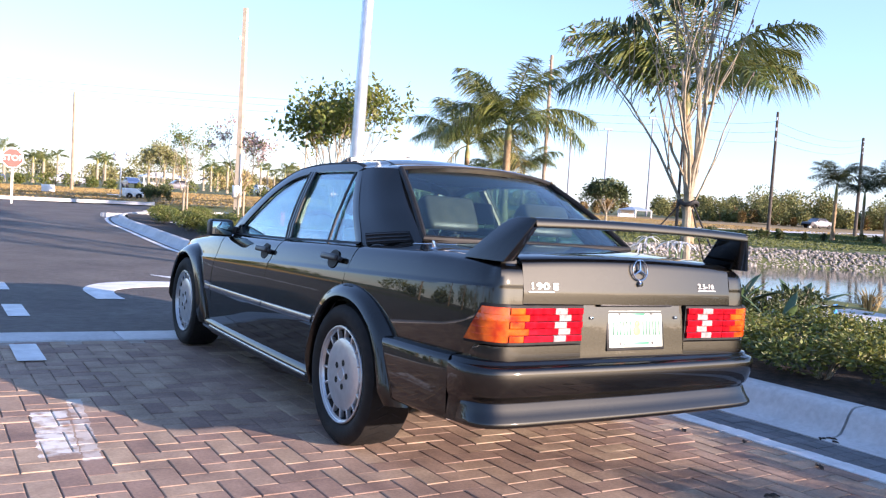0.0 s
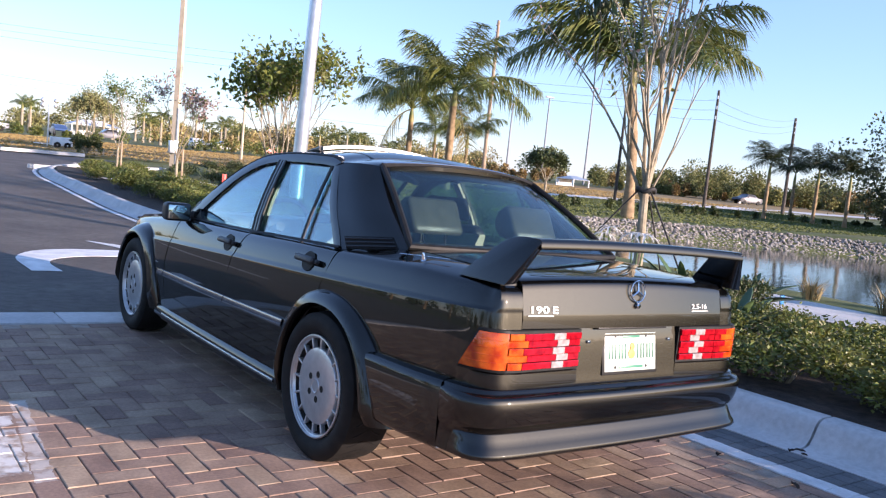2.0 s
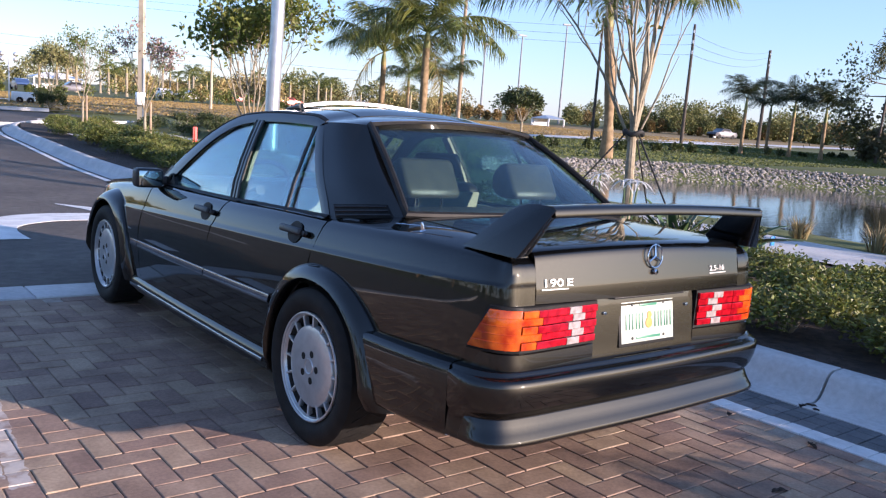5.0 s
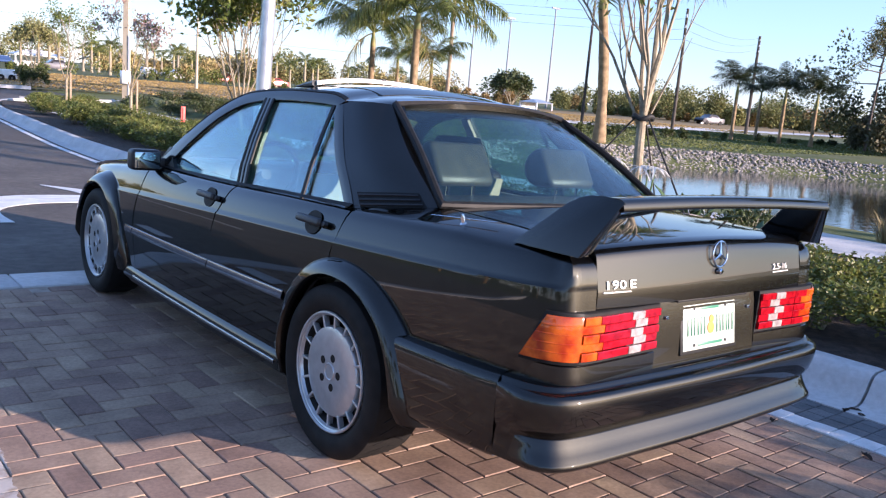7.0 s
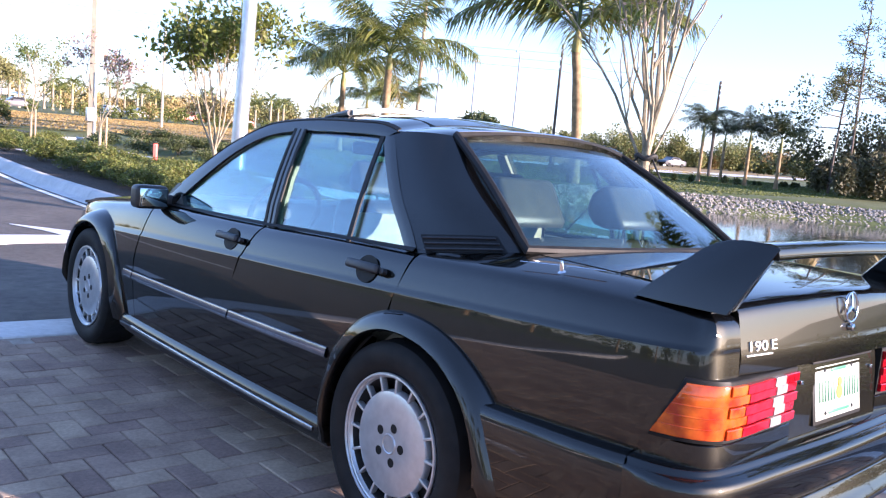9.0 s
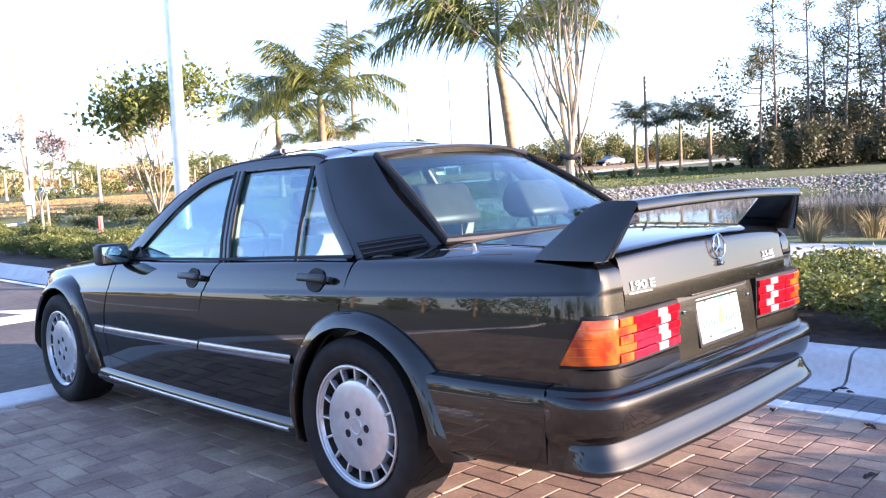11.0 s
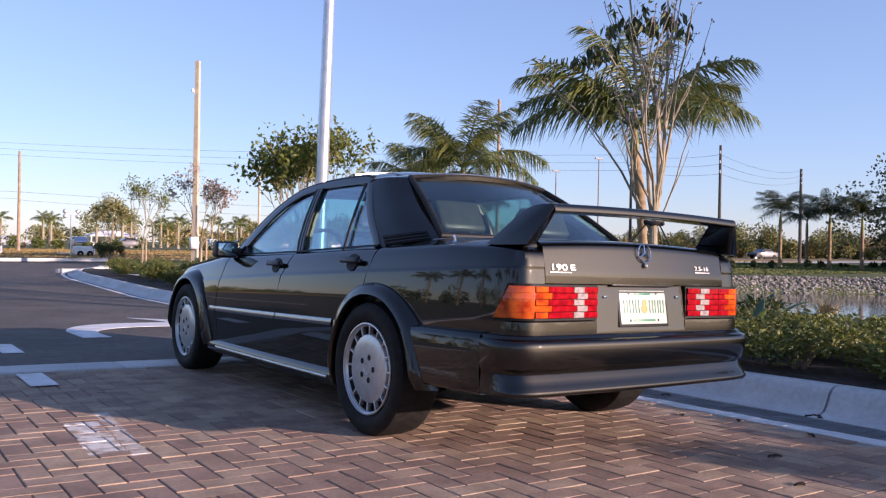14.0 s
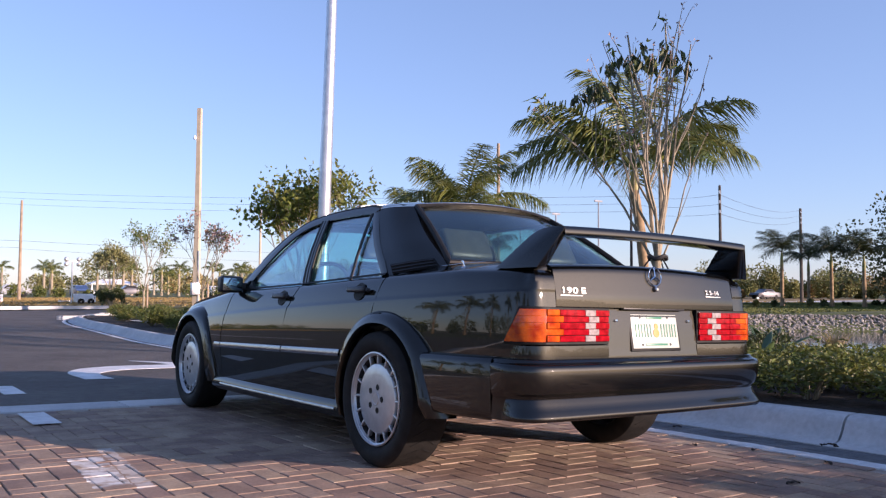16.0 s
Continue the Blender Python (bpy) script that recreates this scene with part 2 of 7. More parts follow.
M_RUST = material("rust_leaf", (0.15, 0.11, 0.035), (0.27, 0.17, 0.055), 0.2, rough=0.7, vary=0.3, island=True, lucid=0.2)
M_AUTUMN = material("autumn_leaf", (0.26, 0.20, 0.08), (0.40, 0.32, 0.13), 0.1, rough=0.7, vary=0.3, island=True, lucid=0.2)
M_FARGREEN = material("far_leaf", (0.13, 0.145, 0.055), (0.27, 0.25, 0.09), 0.1, rough=0.8, vary=0.3, island=True, lucid=0.2)
M_AGAVE = material("agave_leaf", (0.05, 0.09, 0.035), (0.09, 0.14, 0.05), 4, rough=0.4, coat=0.2)
M_PETAL = material("white_petal", (0.75, 0.75, 0.72), (0.82, 0.82, 0.8), 10, rough=0.5, lucid=0.3)
M_STRAW = material("straw_grass", (0.20, 0.165, 0.075), (0.34, 0.27, 0.13), 4, rough=0.7, vary=0.25, island=True, lucid=0.3)
M_GOLD = material("golden_grass", (0.25, 0.17, 0.055), (0.36, 0.26, 0.095), 0.3, rough=0.8, vary=0.2, island=True, lucid=0.3)
M_WOODPOLE = material("wood_pole", (0.24, 0.18, 0.12), (0.36, 0.28, 0.19), 3, rough=0.9, bump=0.4, bump_scale=30)
M_DARKPOLE = material("dark_pole", (0.05, 0.042, 0.036), (0.09, 0.075, 0.06), 3, rough=0.9)
M_CONCPOLE = material("concrete_pole", (0.42, 0.355, 0.255), (0.52, 0.44, 0.32), 3, rough=0.85, bump=0.2, bump_scale=40)
M_GALV = material("galvanised_steel", (0.55, 0.56, 0.58), (0.68, 0.69, 0.70), 4, rough=0.36, metal=0.8)
M_RED = material("red_plastic", (0.62, 0.045, 0.03), (0.7, 0.07, 0.04), 9, rough=0.5)
M_BLUE = material("blue_plastic", (0.03, 0.22, 0.55), None, 9, rough=0.5)
M_WHITE = material("white_paint", (0.75, 0.75, 0.74), (0.82, 0.82, 0.81), 3, rough=0.55, fine=0.15)
M_WIRE = material("cable_black", (0.03, 0.03, 0.032), None, 9, rough=0.7)
M_STRAP = material("black_strap", (0.012, 0.012, 0.012), None, 9, rough=0.7)


def paint_and_glint(m, stripes):
    """Old white road paint and painted glint on the pavers: straight stripes, patchily rubbed."""
    n, l = m.node_tree.nodes, m.node_tree.links
    p = n["Principled BSDF"]
    ground = p.inputs["Base Color"].links[0].from_socket
    geo, sep, ns, rp = n.new("ShaderNodeNewGeometry"), n.new("ShaderNodeSeparateXYZ"), n.new("ShaderNodeTexNoise"), n.new("ShaderNodeValToRGB")
    ns.inputs["Scale"].default_value, ns.inputs["Detail"].default_value = 14.0, 7
    rp.color_ramp.elements[0].position, rp.color_ramp.elements[1].position = 0.36, 0.56
    l.new(geo.outputs["Position"], sep.inputs[0])
    l.new(geo.outputs["Position"], ns.inputs["Vector"])
    l.new(ns.outputs["Fac"], rp.inputs["Fac"])

    def calc(op, a, b, c=None):
        q = n.new("ShaderNodeMath")
        q.operation = op
        for k, v in enumerate((a, b, c)):
            if v is None:
                continue
            if isinstance(v, (int, float)):
                q.inputs[k].default_value = v
            else:
                l.new(v, q.inputs[k])
        return q.outputs[0]

    total = None
    for xc, w, slope, y0, y1, strength in stripes:
        across = calc("SUBTRACT", sep.outputs[0], calc("MULTIPLY", sep.outputs[1], slope))
        wob = calc("MULTIPLY_ADD", ns.outputs["Fac"], 0.05, -0.025)
        inside = calc("MULTIPLY", calc("COMPARE", calc("ADD", across, wob), xc, w / 2), calc("COMPARE", calc("ADD", sep.outputs[1], wob), (y0 + y1) / 2, (y1 - y0) / 2))
        inside = calc("MULTIPLY", inside, strength)
        total = inside if total is None else calc("MAXIMUM", total, inside)
    mix = n.new("ShaderNodeMix")
    mix.data_type = "RGBA"
    mix.inputs["B"].default_value = rgb((0.80, 0.79, 0.76))
    l.new(calc("MULTIPLY", total, rp.outputs["Color"]), mix.inputs["Factor"])
    l.new(ground, mix.inputs["A"])
    l.new(mix.outputs["Result"], p.inputs["Base Color"])


for m in (M_PAVER, M_PAVER_I):
    # the second, fainter stripe puts a smear of mirrored sunlight into the colour
    paint_and_glint(m, [(-1.955, 0.15, 0.06, 0.17, 0.90, 0.78), (-1.840, 0.07, 0.07, 0.08, 1.12, 0.42)])


def water_material():
    m = bpy.data.materials.new("pond_water")
    m.use_nodes = True
    n, l = m.node_tree.nodes, m.node_tree.links
    p = n["Principled BSDF"]
    p.inputs["Base Color"].default_value = rgb((0.030, 0.032, 0.026))
    p.inputs["Roughness"].default_value = 0.04
    p.inputs["Specular IOR Level"].default_value = 0.6
    geo, mp = n.new("ShaderNodeNewGeometry"), n.new("ShaderNodeMapping")
    mp.inputs["Scale"].default_value = (1.0, 3.2, 1.0)
    ns = n.new("ShaderNodeTexNoise")
    ns.inputs["Scale"].default_value, ns.inputs["Detail"].default_value = 2.2, 3
    bp = n.new("ShaderNodeBump")
    bp.inputs["Strength"].default_value, bp.inputs["Distance"].default_value = 0.10, 0.05
    l.new(geo.outputs["Position"], mp.inputs["Vector"])
    l.new(mp.outputs[0], ns.inputs["Vector"])
    l.new(ns.outputs["Fac"], bp.inputs["Height"])
    l.new(bp.outputs[0], p.inputs["Normal"])
    return m


M_WATER = water_material()


# ---- building helpers ----
def mesh_from(name, verts, faces, mat, smooth=True, sharp=35):
    me = bpy.data.meshes.new(name)
    me.from_pydata([tuple(v) for v in verts], [], faces)
    me.materials.append(mat)
    if smooth:
        me.shade_smooth()
        me.set_sharp_from_angle(angle=radians(sharp))
    me.update()
    return me


def thing(name, label="", category="", group="", m=None, kind=""):
    ob = new(name)
    ob.empty_display_size = 0.1
    if m is not None:
        ob.matrix_basis = m
    return tagged(ob, label, category, group, kind)


def part(name, bm, mat, parent=None, label="", smooth=True, sharp=35):
    """Links a bmesh, or (verts, faces), as one mesh object under a thing or a part."""
    if isinstance(bm, tuple):
        me = mesh_from(name, bm[0], bm[1], mat, smooth, sharp)
    else:
        me = bpy.data.meshes.new(name)
        bm.to_mesh(me)
        bm.free()
        me.materials.append(mat)
        if smooth:
            me.shade_smooth()
            me.set_sharp_from_angle(angle=radians(sharp))
    ob = new(name, me)
    ob.parent = parent
    if label:
        ob["label"] = label
    return ob


def lerp(a, b, f):
    return a + (b - a) * f


def curve_at(points, u):
    """A value on a table of (key, value) with straight runs between."""
    if u <= points[0][0]:
        return points[0][1]
    for (a, x), (b, y) in zip(points, points[1:]):
        if u <= b:
            return lerp(x, y, (u - a) / (b - a))
    return points[-1][1]


def smooth_path(points, n):
    """n points evenly along a Catmull-Rom curve through the given ones."""
    pts = [Vector(p) for p in points]
    ext = [2 * pts[0] - pts[1], *pts, 2 * pts[-1] - pts[-2]]
    dense = []
    for i in range(1, len(ext) - 2):
        p0, p1, p2, p3 = ext[i - 1 : i + 3]
        for k in range(12):
            t = k / 12
            dense.append(0.5 * (2 * p1 + (p2 - p0) * t + (2 * p0 - 5 * p1 + 4 * p2 - p3) * t * t + (3 * p1 - p0 - 3 * p2 + p3) * t**3))
    dense.append(pts[-1])
    length = [0.0]
    for a, b in zip(dense, dense[1:]):
        length.append(length[-1] + (b - a).length)
    out, j = [], 0
    for i in range(n):
        want = length[-1] * i / (n - 1)
        while j < len(dense) - 2 and length[j + 1] < want:
            j += 1
        gap = length[j + 1] - length[j]
        out.append(dense[j].lerp(dense[j + 1], (want - length[j]) / gap if gap > 0 else 0))
    return out


def grid(rows, close_u=False, close_v=False):
    """(verts, faces) of a sheet from rows of points."""
    nv = len(rows[0])
    verts = [p for row in rows for p in row]
    faces = []
    for i in range(len(rows) - (0 if close_u else 1)):
        for j in range(nv - (0 if close_v else 1)):
            a, b = i * nv + j, i * nv + (j + 1) % nv
            c, d = ((i + 1) % len(rows)) * nv + (j + 1) % nv, ((i + 1) % len(rows)) * nv + j
            faces.append((a, b, c, d))
    return verts, faces


def to_bm(data):
    bm = bmesh.new()
    vs = [bm.verts.new(v) for v in data[0]]
    for f in data[1]:
        if len(set(f)) > 2:
            try:
                bm.faces.new([vs[i] for i in f])
            except ValueError:
                pass
    bm.normal_update()
    return bm


def slab(data, depth, away=None):
    """A sheet given thickness: its copy lies depth behind it along the normals, the rims closed."""
    bm = to_bm(data)
    bmesh.ops.recalc_face_normals(bm, faces=bm.faces)
    if away is not None:
        mid = sum((v.co for v in bm.verts), Vector()) / len(bm.verts)
        face = max(bm.faces, key=lambda f: f.calc_area())
        if face.normal.dot(Vector(away)) < 0:
            bmesh.ops.reverse_faces(bm, faces=bm.faces)
    bm.normal_update()
    back = {v: bm.verts.new(v.co - v.normal * depth) for v in list(bm.verts)}
    rim = [e for e in bm.edges if len(e.link_faces) == 1]
    for f in list(bm.faces):
        bm.faces.new([back[v] for v in reversed(f.verts)])
    for e in rim:
        a, b = e.verts
        loop = e.link_faces[0].loops
        for lp in loop:
            if lp.edge == e:
                a, b = lp.vert, lp.link_loop_next.vert
        bm.faces.new([b, a, back[a], back[b]])
    bm.normal_update()
    return bm


def box(size, centre=(0, 0, 0), bevel=0.0, segments=2, m=None):
    bm = bmesh.new()
    bmesh.ops.create_cube(bm, size=1.0)
    bmesh.ops.scale(bm, vec=size, verts=bm.verts)
    if bevel > 0:
        bmesh.ops.bevel(bm, geom=bm.edges[:], offset=bevel, segments=segments, affect="EDGES", profile=0.5)
    bmesh.ops.translate(bm, vec=centre, verts=bm.verts)
    if m is not None:
        bmesh.ops.transform(bm, matrix=m, verts=bm.verts)
    return bm


def revolve(profile, n=48, axis="x"):
    """A body of revolution from (along, radius) points about the axis."""
    rows = []
    for i in range(n):
        a = 2 * math.pi * i / n
        c, s = math.cos(a), math.sin(a)
        if axis == "x":
            rows.append([(p, r * c, r * s) for p, r in profile])
        else:
            rows.append([(r * c, r * s, p) for p, r in profile])
    return grid(rows, close_u=True)


def tube(path, radii, n=8, cap=True):
    """(verts, faces) of a round tube along a path."""
    pts = [Vector(p) for p in path]
    if not isinstance(radii, (list, tuple)):
        radii = [radii] * len(pts)
    rows, side = [], None
    for i, p in enumerate(pts):
        d = (pts[min(i + 1, len(pts) - 1)] - pts[max(i - 1, 0)]).normalized()
        if side is None or abs(side.dot(d)) > 0.95:
            side = d.cross(Vector((0, 0, 1)) if abs(d.z) < 0.9 else Vector((1, 0, 0))).normalized()
        side = (side - d * side.dot(d)).normalized()
        up = d.cross(side)
        rows.append([p + (side * math.cos(2 * math.pi * k / n) + up * math.sin(2 * math.pi * k / n)) * radii[i] for k in range(n)])
    verts, faces = grid(rows, close_v=True)
    if cap:
        faces.append(tuple(range(n - 1, -1, -1)))
        faces.append(tuple(range(len(verts) - n, len(verts))))
    return verts, faces


def join(*many):
    verts, faces = [], []
    for v, f in many:
        k = len(verts)
        verts += [tuple(p) for p in v]
        faces += [tuple(i + k for i in face) for face in f]
    return verts, faces


def sweep(path, profile, up=Vector((0, 0, 1)), closed=False):
    """A profile of (outward, height) along a plan path; outward is to the right of the way."""
    rows = []
    pts = [Vector(p) for p in path]
    for i, p in enumerate(pts):
        d = (pts[min(i + 1, len(pts) - 1)] - pts[max(i - 1, 0)]).normalized()
        out = d.cross(up).normalized()
        rows.append([p + out * o + up * h for o, h in profile])
    return grid(rows, close_v=closed)


def solid_sweep(path, profile):
    """A closed bar of the given section along a plan path."""
    v, f = sweep(path, profile, closed=True)
    n = len(profile)
    bm = to_bm((v, list(f) + [tuple(range(n)), tuple(len(v) - n + k for k in range(n - 1, -1, -1))]))
    bmesh.ops.recalc_face_normals(bm, faces=bm.faces)
    return bm


# ---- the lie of the land ----
TILT = Matrix(((0.9997, -0.00032, 0.02452, 0), (-0.00001, 0.99991, 0.01372, 0), (-0.02452, -0.01372, 0.99961, 0), (0, 0, 0, 1)))
KERB = [(1.68, -12), (1.68, -4), (1.69, 0), (1.74, 6), (1.88, 11.5), (2.1, 16), (2.36, 20), (2.62, 24), (3.4, 28), (5.4, 31.2), (9, 33), (16, 33.8), (30, 34), (60, 34)]
POND = [(9.9, -30), (9.9, -6), (10.0, 0), (10.3, 4), (10.9, 8), (12.3, 12), (15.5, 15.3), (18.6, 15.3), (21.7, 14.8), (24.8, 13.4), (27.8, 11.4), (30.1, 8.9), (31.4, 5.6), (32.5, 0), (35, -12), (39, -30)]
WATER_Z = -0.56


def clamp(v, a, b):
    return max(a, min(b, v))


def street_z(x, y):
    return -0.02453 * clamp(x, -8, 2.4) - 0.01373 * clamp(y, -12, 14)


def kerb_x(y):
    pts = [(b, a) for a, b in KERB]
    return curve_at(pts, y)


def pond_distance(x, y):
    """Metres to the pond's shore, negative inside."""
    best, inside = 1e9, False
    for (ax, ay), (bx, by) in zip(POND, POND[1:] + POND[:1]):
        dx, dy = bx - ax, by - ay
        t = clamp(((x - ax) * dx + (y - ay) * dy) / (dx * dx + dy * dy), 0, 1)
        best = min(best, math.hypot(x - ax - t * dx, y - ay - t * dy))
        if (ay > y) != (by > y) and x < (bx - ax) * (y - ay) / (by - ay) + ax:
            inside = not inside
    return -best if inside else best


def land_z(x, y):
    """The height of the ground beside the street."""
    kx = kerb_x(y)
    if x < kx + 0.2 or y > 33:
        z = street_z(x, y) - 0.10
        if y > 42.5:
            z = lerp(z, -0.16, clamp((y - 42.5) / 1.0, 0, 1))
        return z
    z = lerp(street_z(kx, y) + 0.11, -0.02 - 0.01 * clamp(y - 4, 0, 16), clamp((x - kx - 0.4) / 3.6, 0, 1))
    if x > 8.6:
        d = pond_distance(x, y)
        far_side = clamp((x - 14) / 4 + (y - 12) / 3, 0, 1)
        z = lerp(z, lerp(-0.1, 0.08, far_side), clamp((x - 8.6) / 0.8, 0, 1))
        width = lerp(1.0, 1.6, far_side)
        if d < width:
            z = lerp(-1.0, z, clamp((d + 1.2) / (width + 1.2), 0, 1))
    return z


def spread(a, b, step, far, growth=1.35):
    out = [a]
    while out[-1] < b:
        out.append(out[-1] + step)
    up, down, s = out[-1], a, step
    more, less = [], []
    while up < far:
        s *= growth
        up, down = up + s, down - s
        more.append(up)
        less.append(down)
    return less[::-1] + out + more


gx, gy = spread(-10, 42, 0.8, 900), spread(-14, 52, 0.8, 900)


def ground_z(x, y):
    """Kept below the street, the kerb and the beds, which are surfaces of their own."""
    kx = kerb_x(y)
    if x < kx + 2.0 or y > 32:
        return min(land_z(x, y), street_z(x, y) - 0.10) if y < 42.5 else land_z(x, y)
    return land_z(x, y)


data = grid([[(x, y, ground_z(x, y)) for x in gx] for y in gy])
ground = part("ground", data, M_LAWN)
tagged(ground, "flat ground of green and straw-coloured grass", "ground", kind="structure")


def sheet(name, rows, mat, label, category, lift=0.0, height=street_z):
    data = grid([[(x, y, height(x, y) + lift) for x, y in row] for row in rows])
    ob = part(name, data, mat)
    return tagged(ob, label, category, kind="structure")


def steps(a, b, n):
    return [lerp(a, b, i / n) for i in range(n + 1)]


# the street ahead, and the street that crosses it
sheet("road", [[(lerp(-16, kerb_x(y) + 0.03, u / 12), y) for u in range(13)] for y in steps(3.26, 33.6, 60)], M_ASPHALT, "worn dark grey asphalt street with tree shadows across it", "road", 0.0)
sheet("road_cross", [[(x, y) for x in steps(-90, 9, 44)] for y in steps(33.6, 42.4, 6)], M_ASPHALT, "grey asphalt street crossing at the far end", "road", 0.0)
sheet("road_behind", [[(x, y) for x in steps(-22, 1.7, 16)] for y in steps(-22, -8.9, 10)], M_ASPHALT, "grey asphalt street behind the paved crossing", "road", -0.012)
sheet("road_side", [[(x, y) for x in steps(-22, -5.95, 8)] for y in steps(-8.9, 3.24, 10)], M_ASPHALT, "grey asphalt lane beside the paved crossing", "road", -0.012)

# dry field beyond, the far lawns and their paths
sheet("lawn_far", [[(x, y) for x in steps(-120, 130, 40)] for y in steps(43.2, 84, 10)], M_DRY, "straw-coloured dry grass field", "field", 0.03, land_z)
sheet("verge_far", [[(x, y) for x in steps(-90, 9, 30)] for y in steps(42.45, 43.1, 2)], M_DRY, "dry grass verge of the far street", "verge", 0.10, street_z)
sheet("road_pond", [[(24 + 110 * u, 36 + 14 * u + w) for w in (0, 2.5, 5)] for u in steps(0, 1, 24)], M_CONCRETE, "pale road beyond the pond", "road", 0.04, land_z)
sheet("lawn_dry", [[(16 + 130 * u, 43 + 14 * u + w) for w in steps(0, 44, 8)] for u in steps(0, 1, 24)], M_DRY, "straw-coloured dry grass beyond the pond", "field", 0.04, land_z)

# planting beds beside the street
def bed_rows(y0, y1, n, x_in, x_out):
    return [[(lerp(kerb_x(y) + x_in, x_out, u / 10), y) for u in range(11)] for y in steps(y0, y1, n)]


sheet("planting_bed", bed_rows(-12, 28, 70, 0.42, 6.25), M_MULCH, "planting bed of dark brown bark mulch", "flower bed", 0.03, land_z)
sheet("path", [[(x, y) for x in steps(6.27, 7.7, 3)] for y in steps(-12, 27, 60)], M_CONCRETE, "pale concrete footpath between planting beds", "path", 0.05, land_z)
sheet("path_island", [[(x, y) for x in steps(3.9, 6.3, 5)] for y in steps(20.6, 22.4, 4)], M_CONCRETE, "pale concrete footpath crossing the planting bed", "path", 0.05, land_z)
sheet("lawn_pond", [[(lerp(7.72, 9.05, u / 5), y) for u in range(6)] for y in steps(-12, 13, 40)], M_GRASSY, "strip of patchy grass along the pond", "lawn", 0.03, land_z)

# pond
wx = part("water", grid([[(x, y, WATER_Z) for x in steps(9.0, 44, 8)] for y in steps(-34, 18, 8)]), M_WATER)
tagged(wx, "still pond water mirroring sky and trees", "pond", kind="structure")

# concrete band between asphalt and pavers
band = thing("concrete_band", "white concrete band between paving and asphalt", "paving", kind="structure", m=TILT)
for a, b in ((-16, -9.2), (-9.2, -5.2), (-5.2, -1.18), (-1.18, 1.70)):
    part("slab", box((b - a - 0.008, 0.36, 0.12), ((a + b) / 2, 3.065, -0.055), 0.008), M_CONCRETE, band)

# kerb in lengths with open joints
PROFILE = [(0.0, -0.15), (0.0, 0.004), (0.15, 0.0), (0.19, 0.014), (0.225, 0.06), (0.25, 0.11), (0.275, 0.137), (0.31, 0.15), (0.41, 0.152), (0.432, 0.14), (0.436, -0.15)]
kerb = thing("kerb", "rounded pale concrete kerb and gutter", "kerb", kind="structure")
track = smooth_path([(x, y, 0) for x, y in KERB], 330)
track = [Vector((p.x, p.y, street_z(p.x, p.y))) for p in track]
joint, piece, last = [-9.73 + 3.0 * k for k in range(12)], [], -1e9
for p, q in zip(track, track[1:]):
    piece.append(p)
    crossed = [j for j in joint if p.y < j <= q.y]
    if crossed or (p.y > 26 and len(piece) > 14) or q is track[-1]:
        end = p.lerp(q, (crossed[0] - p.y) / (q.y - p.y)) if crossed else q
        way = (end - piece[-1]).normalized() if (end - piece[-1]).length > 1e-4 else Vector((0, 1, 0))
        piece.append(end - way * 0.012)
        if (piece[-1] - piece[0]).length > 0.05:
            part("kerb_stone", solid_sweep(piece, PROFILE), M_CONCRETE, kerb, smooth=True, sharp=50)
        piece = [end + way * 0.004]
far_kerb = thing("kerb_far", "pale concrete kerb of the crossing street", "kerb", kind="structure")
for k in range(8):
    x0 = -48 + 7 * k
    part("kerb_stone", to_bm(sweep([(x0, 42.3, -0.2), (x0 + 6.98, 42.3, -0.2)][::-1], [(-0.3, 0.0), (-0.3, 0.16), (0.0, 0.16), (0.08, 0.0)])), M_CONCRETE, far_kerb)

# ---- road paint ----
def ribbon(name, pts, width, lift, label, height=street_z, mat=None, n=0):
    path = [Vector((x, y, 0)) for x, y in pts]
    if n:
        path = [Vector((p.x, p.y, 0)) for p in smooth_path([(x, y, 0) for x, y in pts], n)]
    rows = []
    for i, p in enumerate(path):
        d = (path[min(i + 1, len(path) - 1)] - path[max(i - 1, 0)]).normalized()
        o = Vector((d.y, -d.x, 0))
        w = width[min(i, len(width) - 1)] if isinstance(width, list) else width
        rows.append([(q.x, q.y, height(q.x, q.y) + lift) for q in (p - o * w / 2, p + o * w / 2)])
    ob = part(name, slab(grid(rows), 0.003, (0, 0, 1)), mat or M_ROADPAINT, smooth=False)
    return tagged(ob, label, "road marking", kind="structure")


ribbon("line_edge", [(x - 0.14, y) for x, y in KERB if y > 3], 0.11, 0.007, "white painted edge line along the kerb", n=80)
for y0, y1 in ((4.08, 4.82), (6.0, 6.7), (8.0, 8.7)):
    ribbon("line_dash", [(-1.75, y0), (-1.75, y1)], 0.16, 0.007, "white painted crossing dash on asphalt")
ribbon("line_dash", [(-1.85, 2.13), (-1.85, 2.71)], 0.16, 0.012, "white painted crossing dash on the pavers")
# the bent arrow on the asphalt
ribbon("arrow", [(1.3, 6.78), (0.8, 6.78), (0.25, 6.76), (-0.12, 6.74), (-0.42, 6.62), (-0.64, 6.40), (-0.80, 6.10), (-0.85, 5.75), (-0.84, 5.25)], [0.58] * 10 + [0.56, 0.52, 0.46, 0.40, 0.34, 0.30, 0.27, 0.26, 0.26, 0.27], 0.008, "white painted turn arrow shaft on asphalt", n=20)
ribbon("arrow", [(0.15, 7.95), (0.42, 7.5), (0.62, 7.12)], [0.04, 0.2, 0.42], 0.0075, "white painted arrow tip on asphalt")
ribbon("line_far", [(-6, 30.5), (-1.5, 30.9)], 0.4, 0.007, "white painted stop line on the far asphalt")
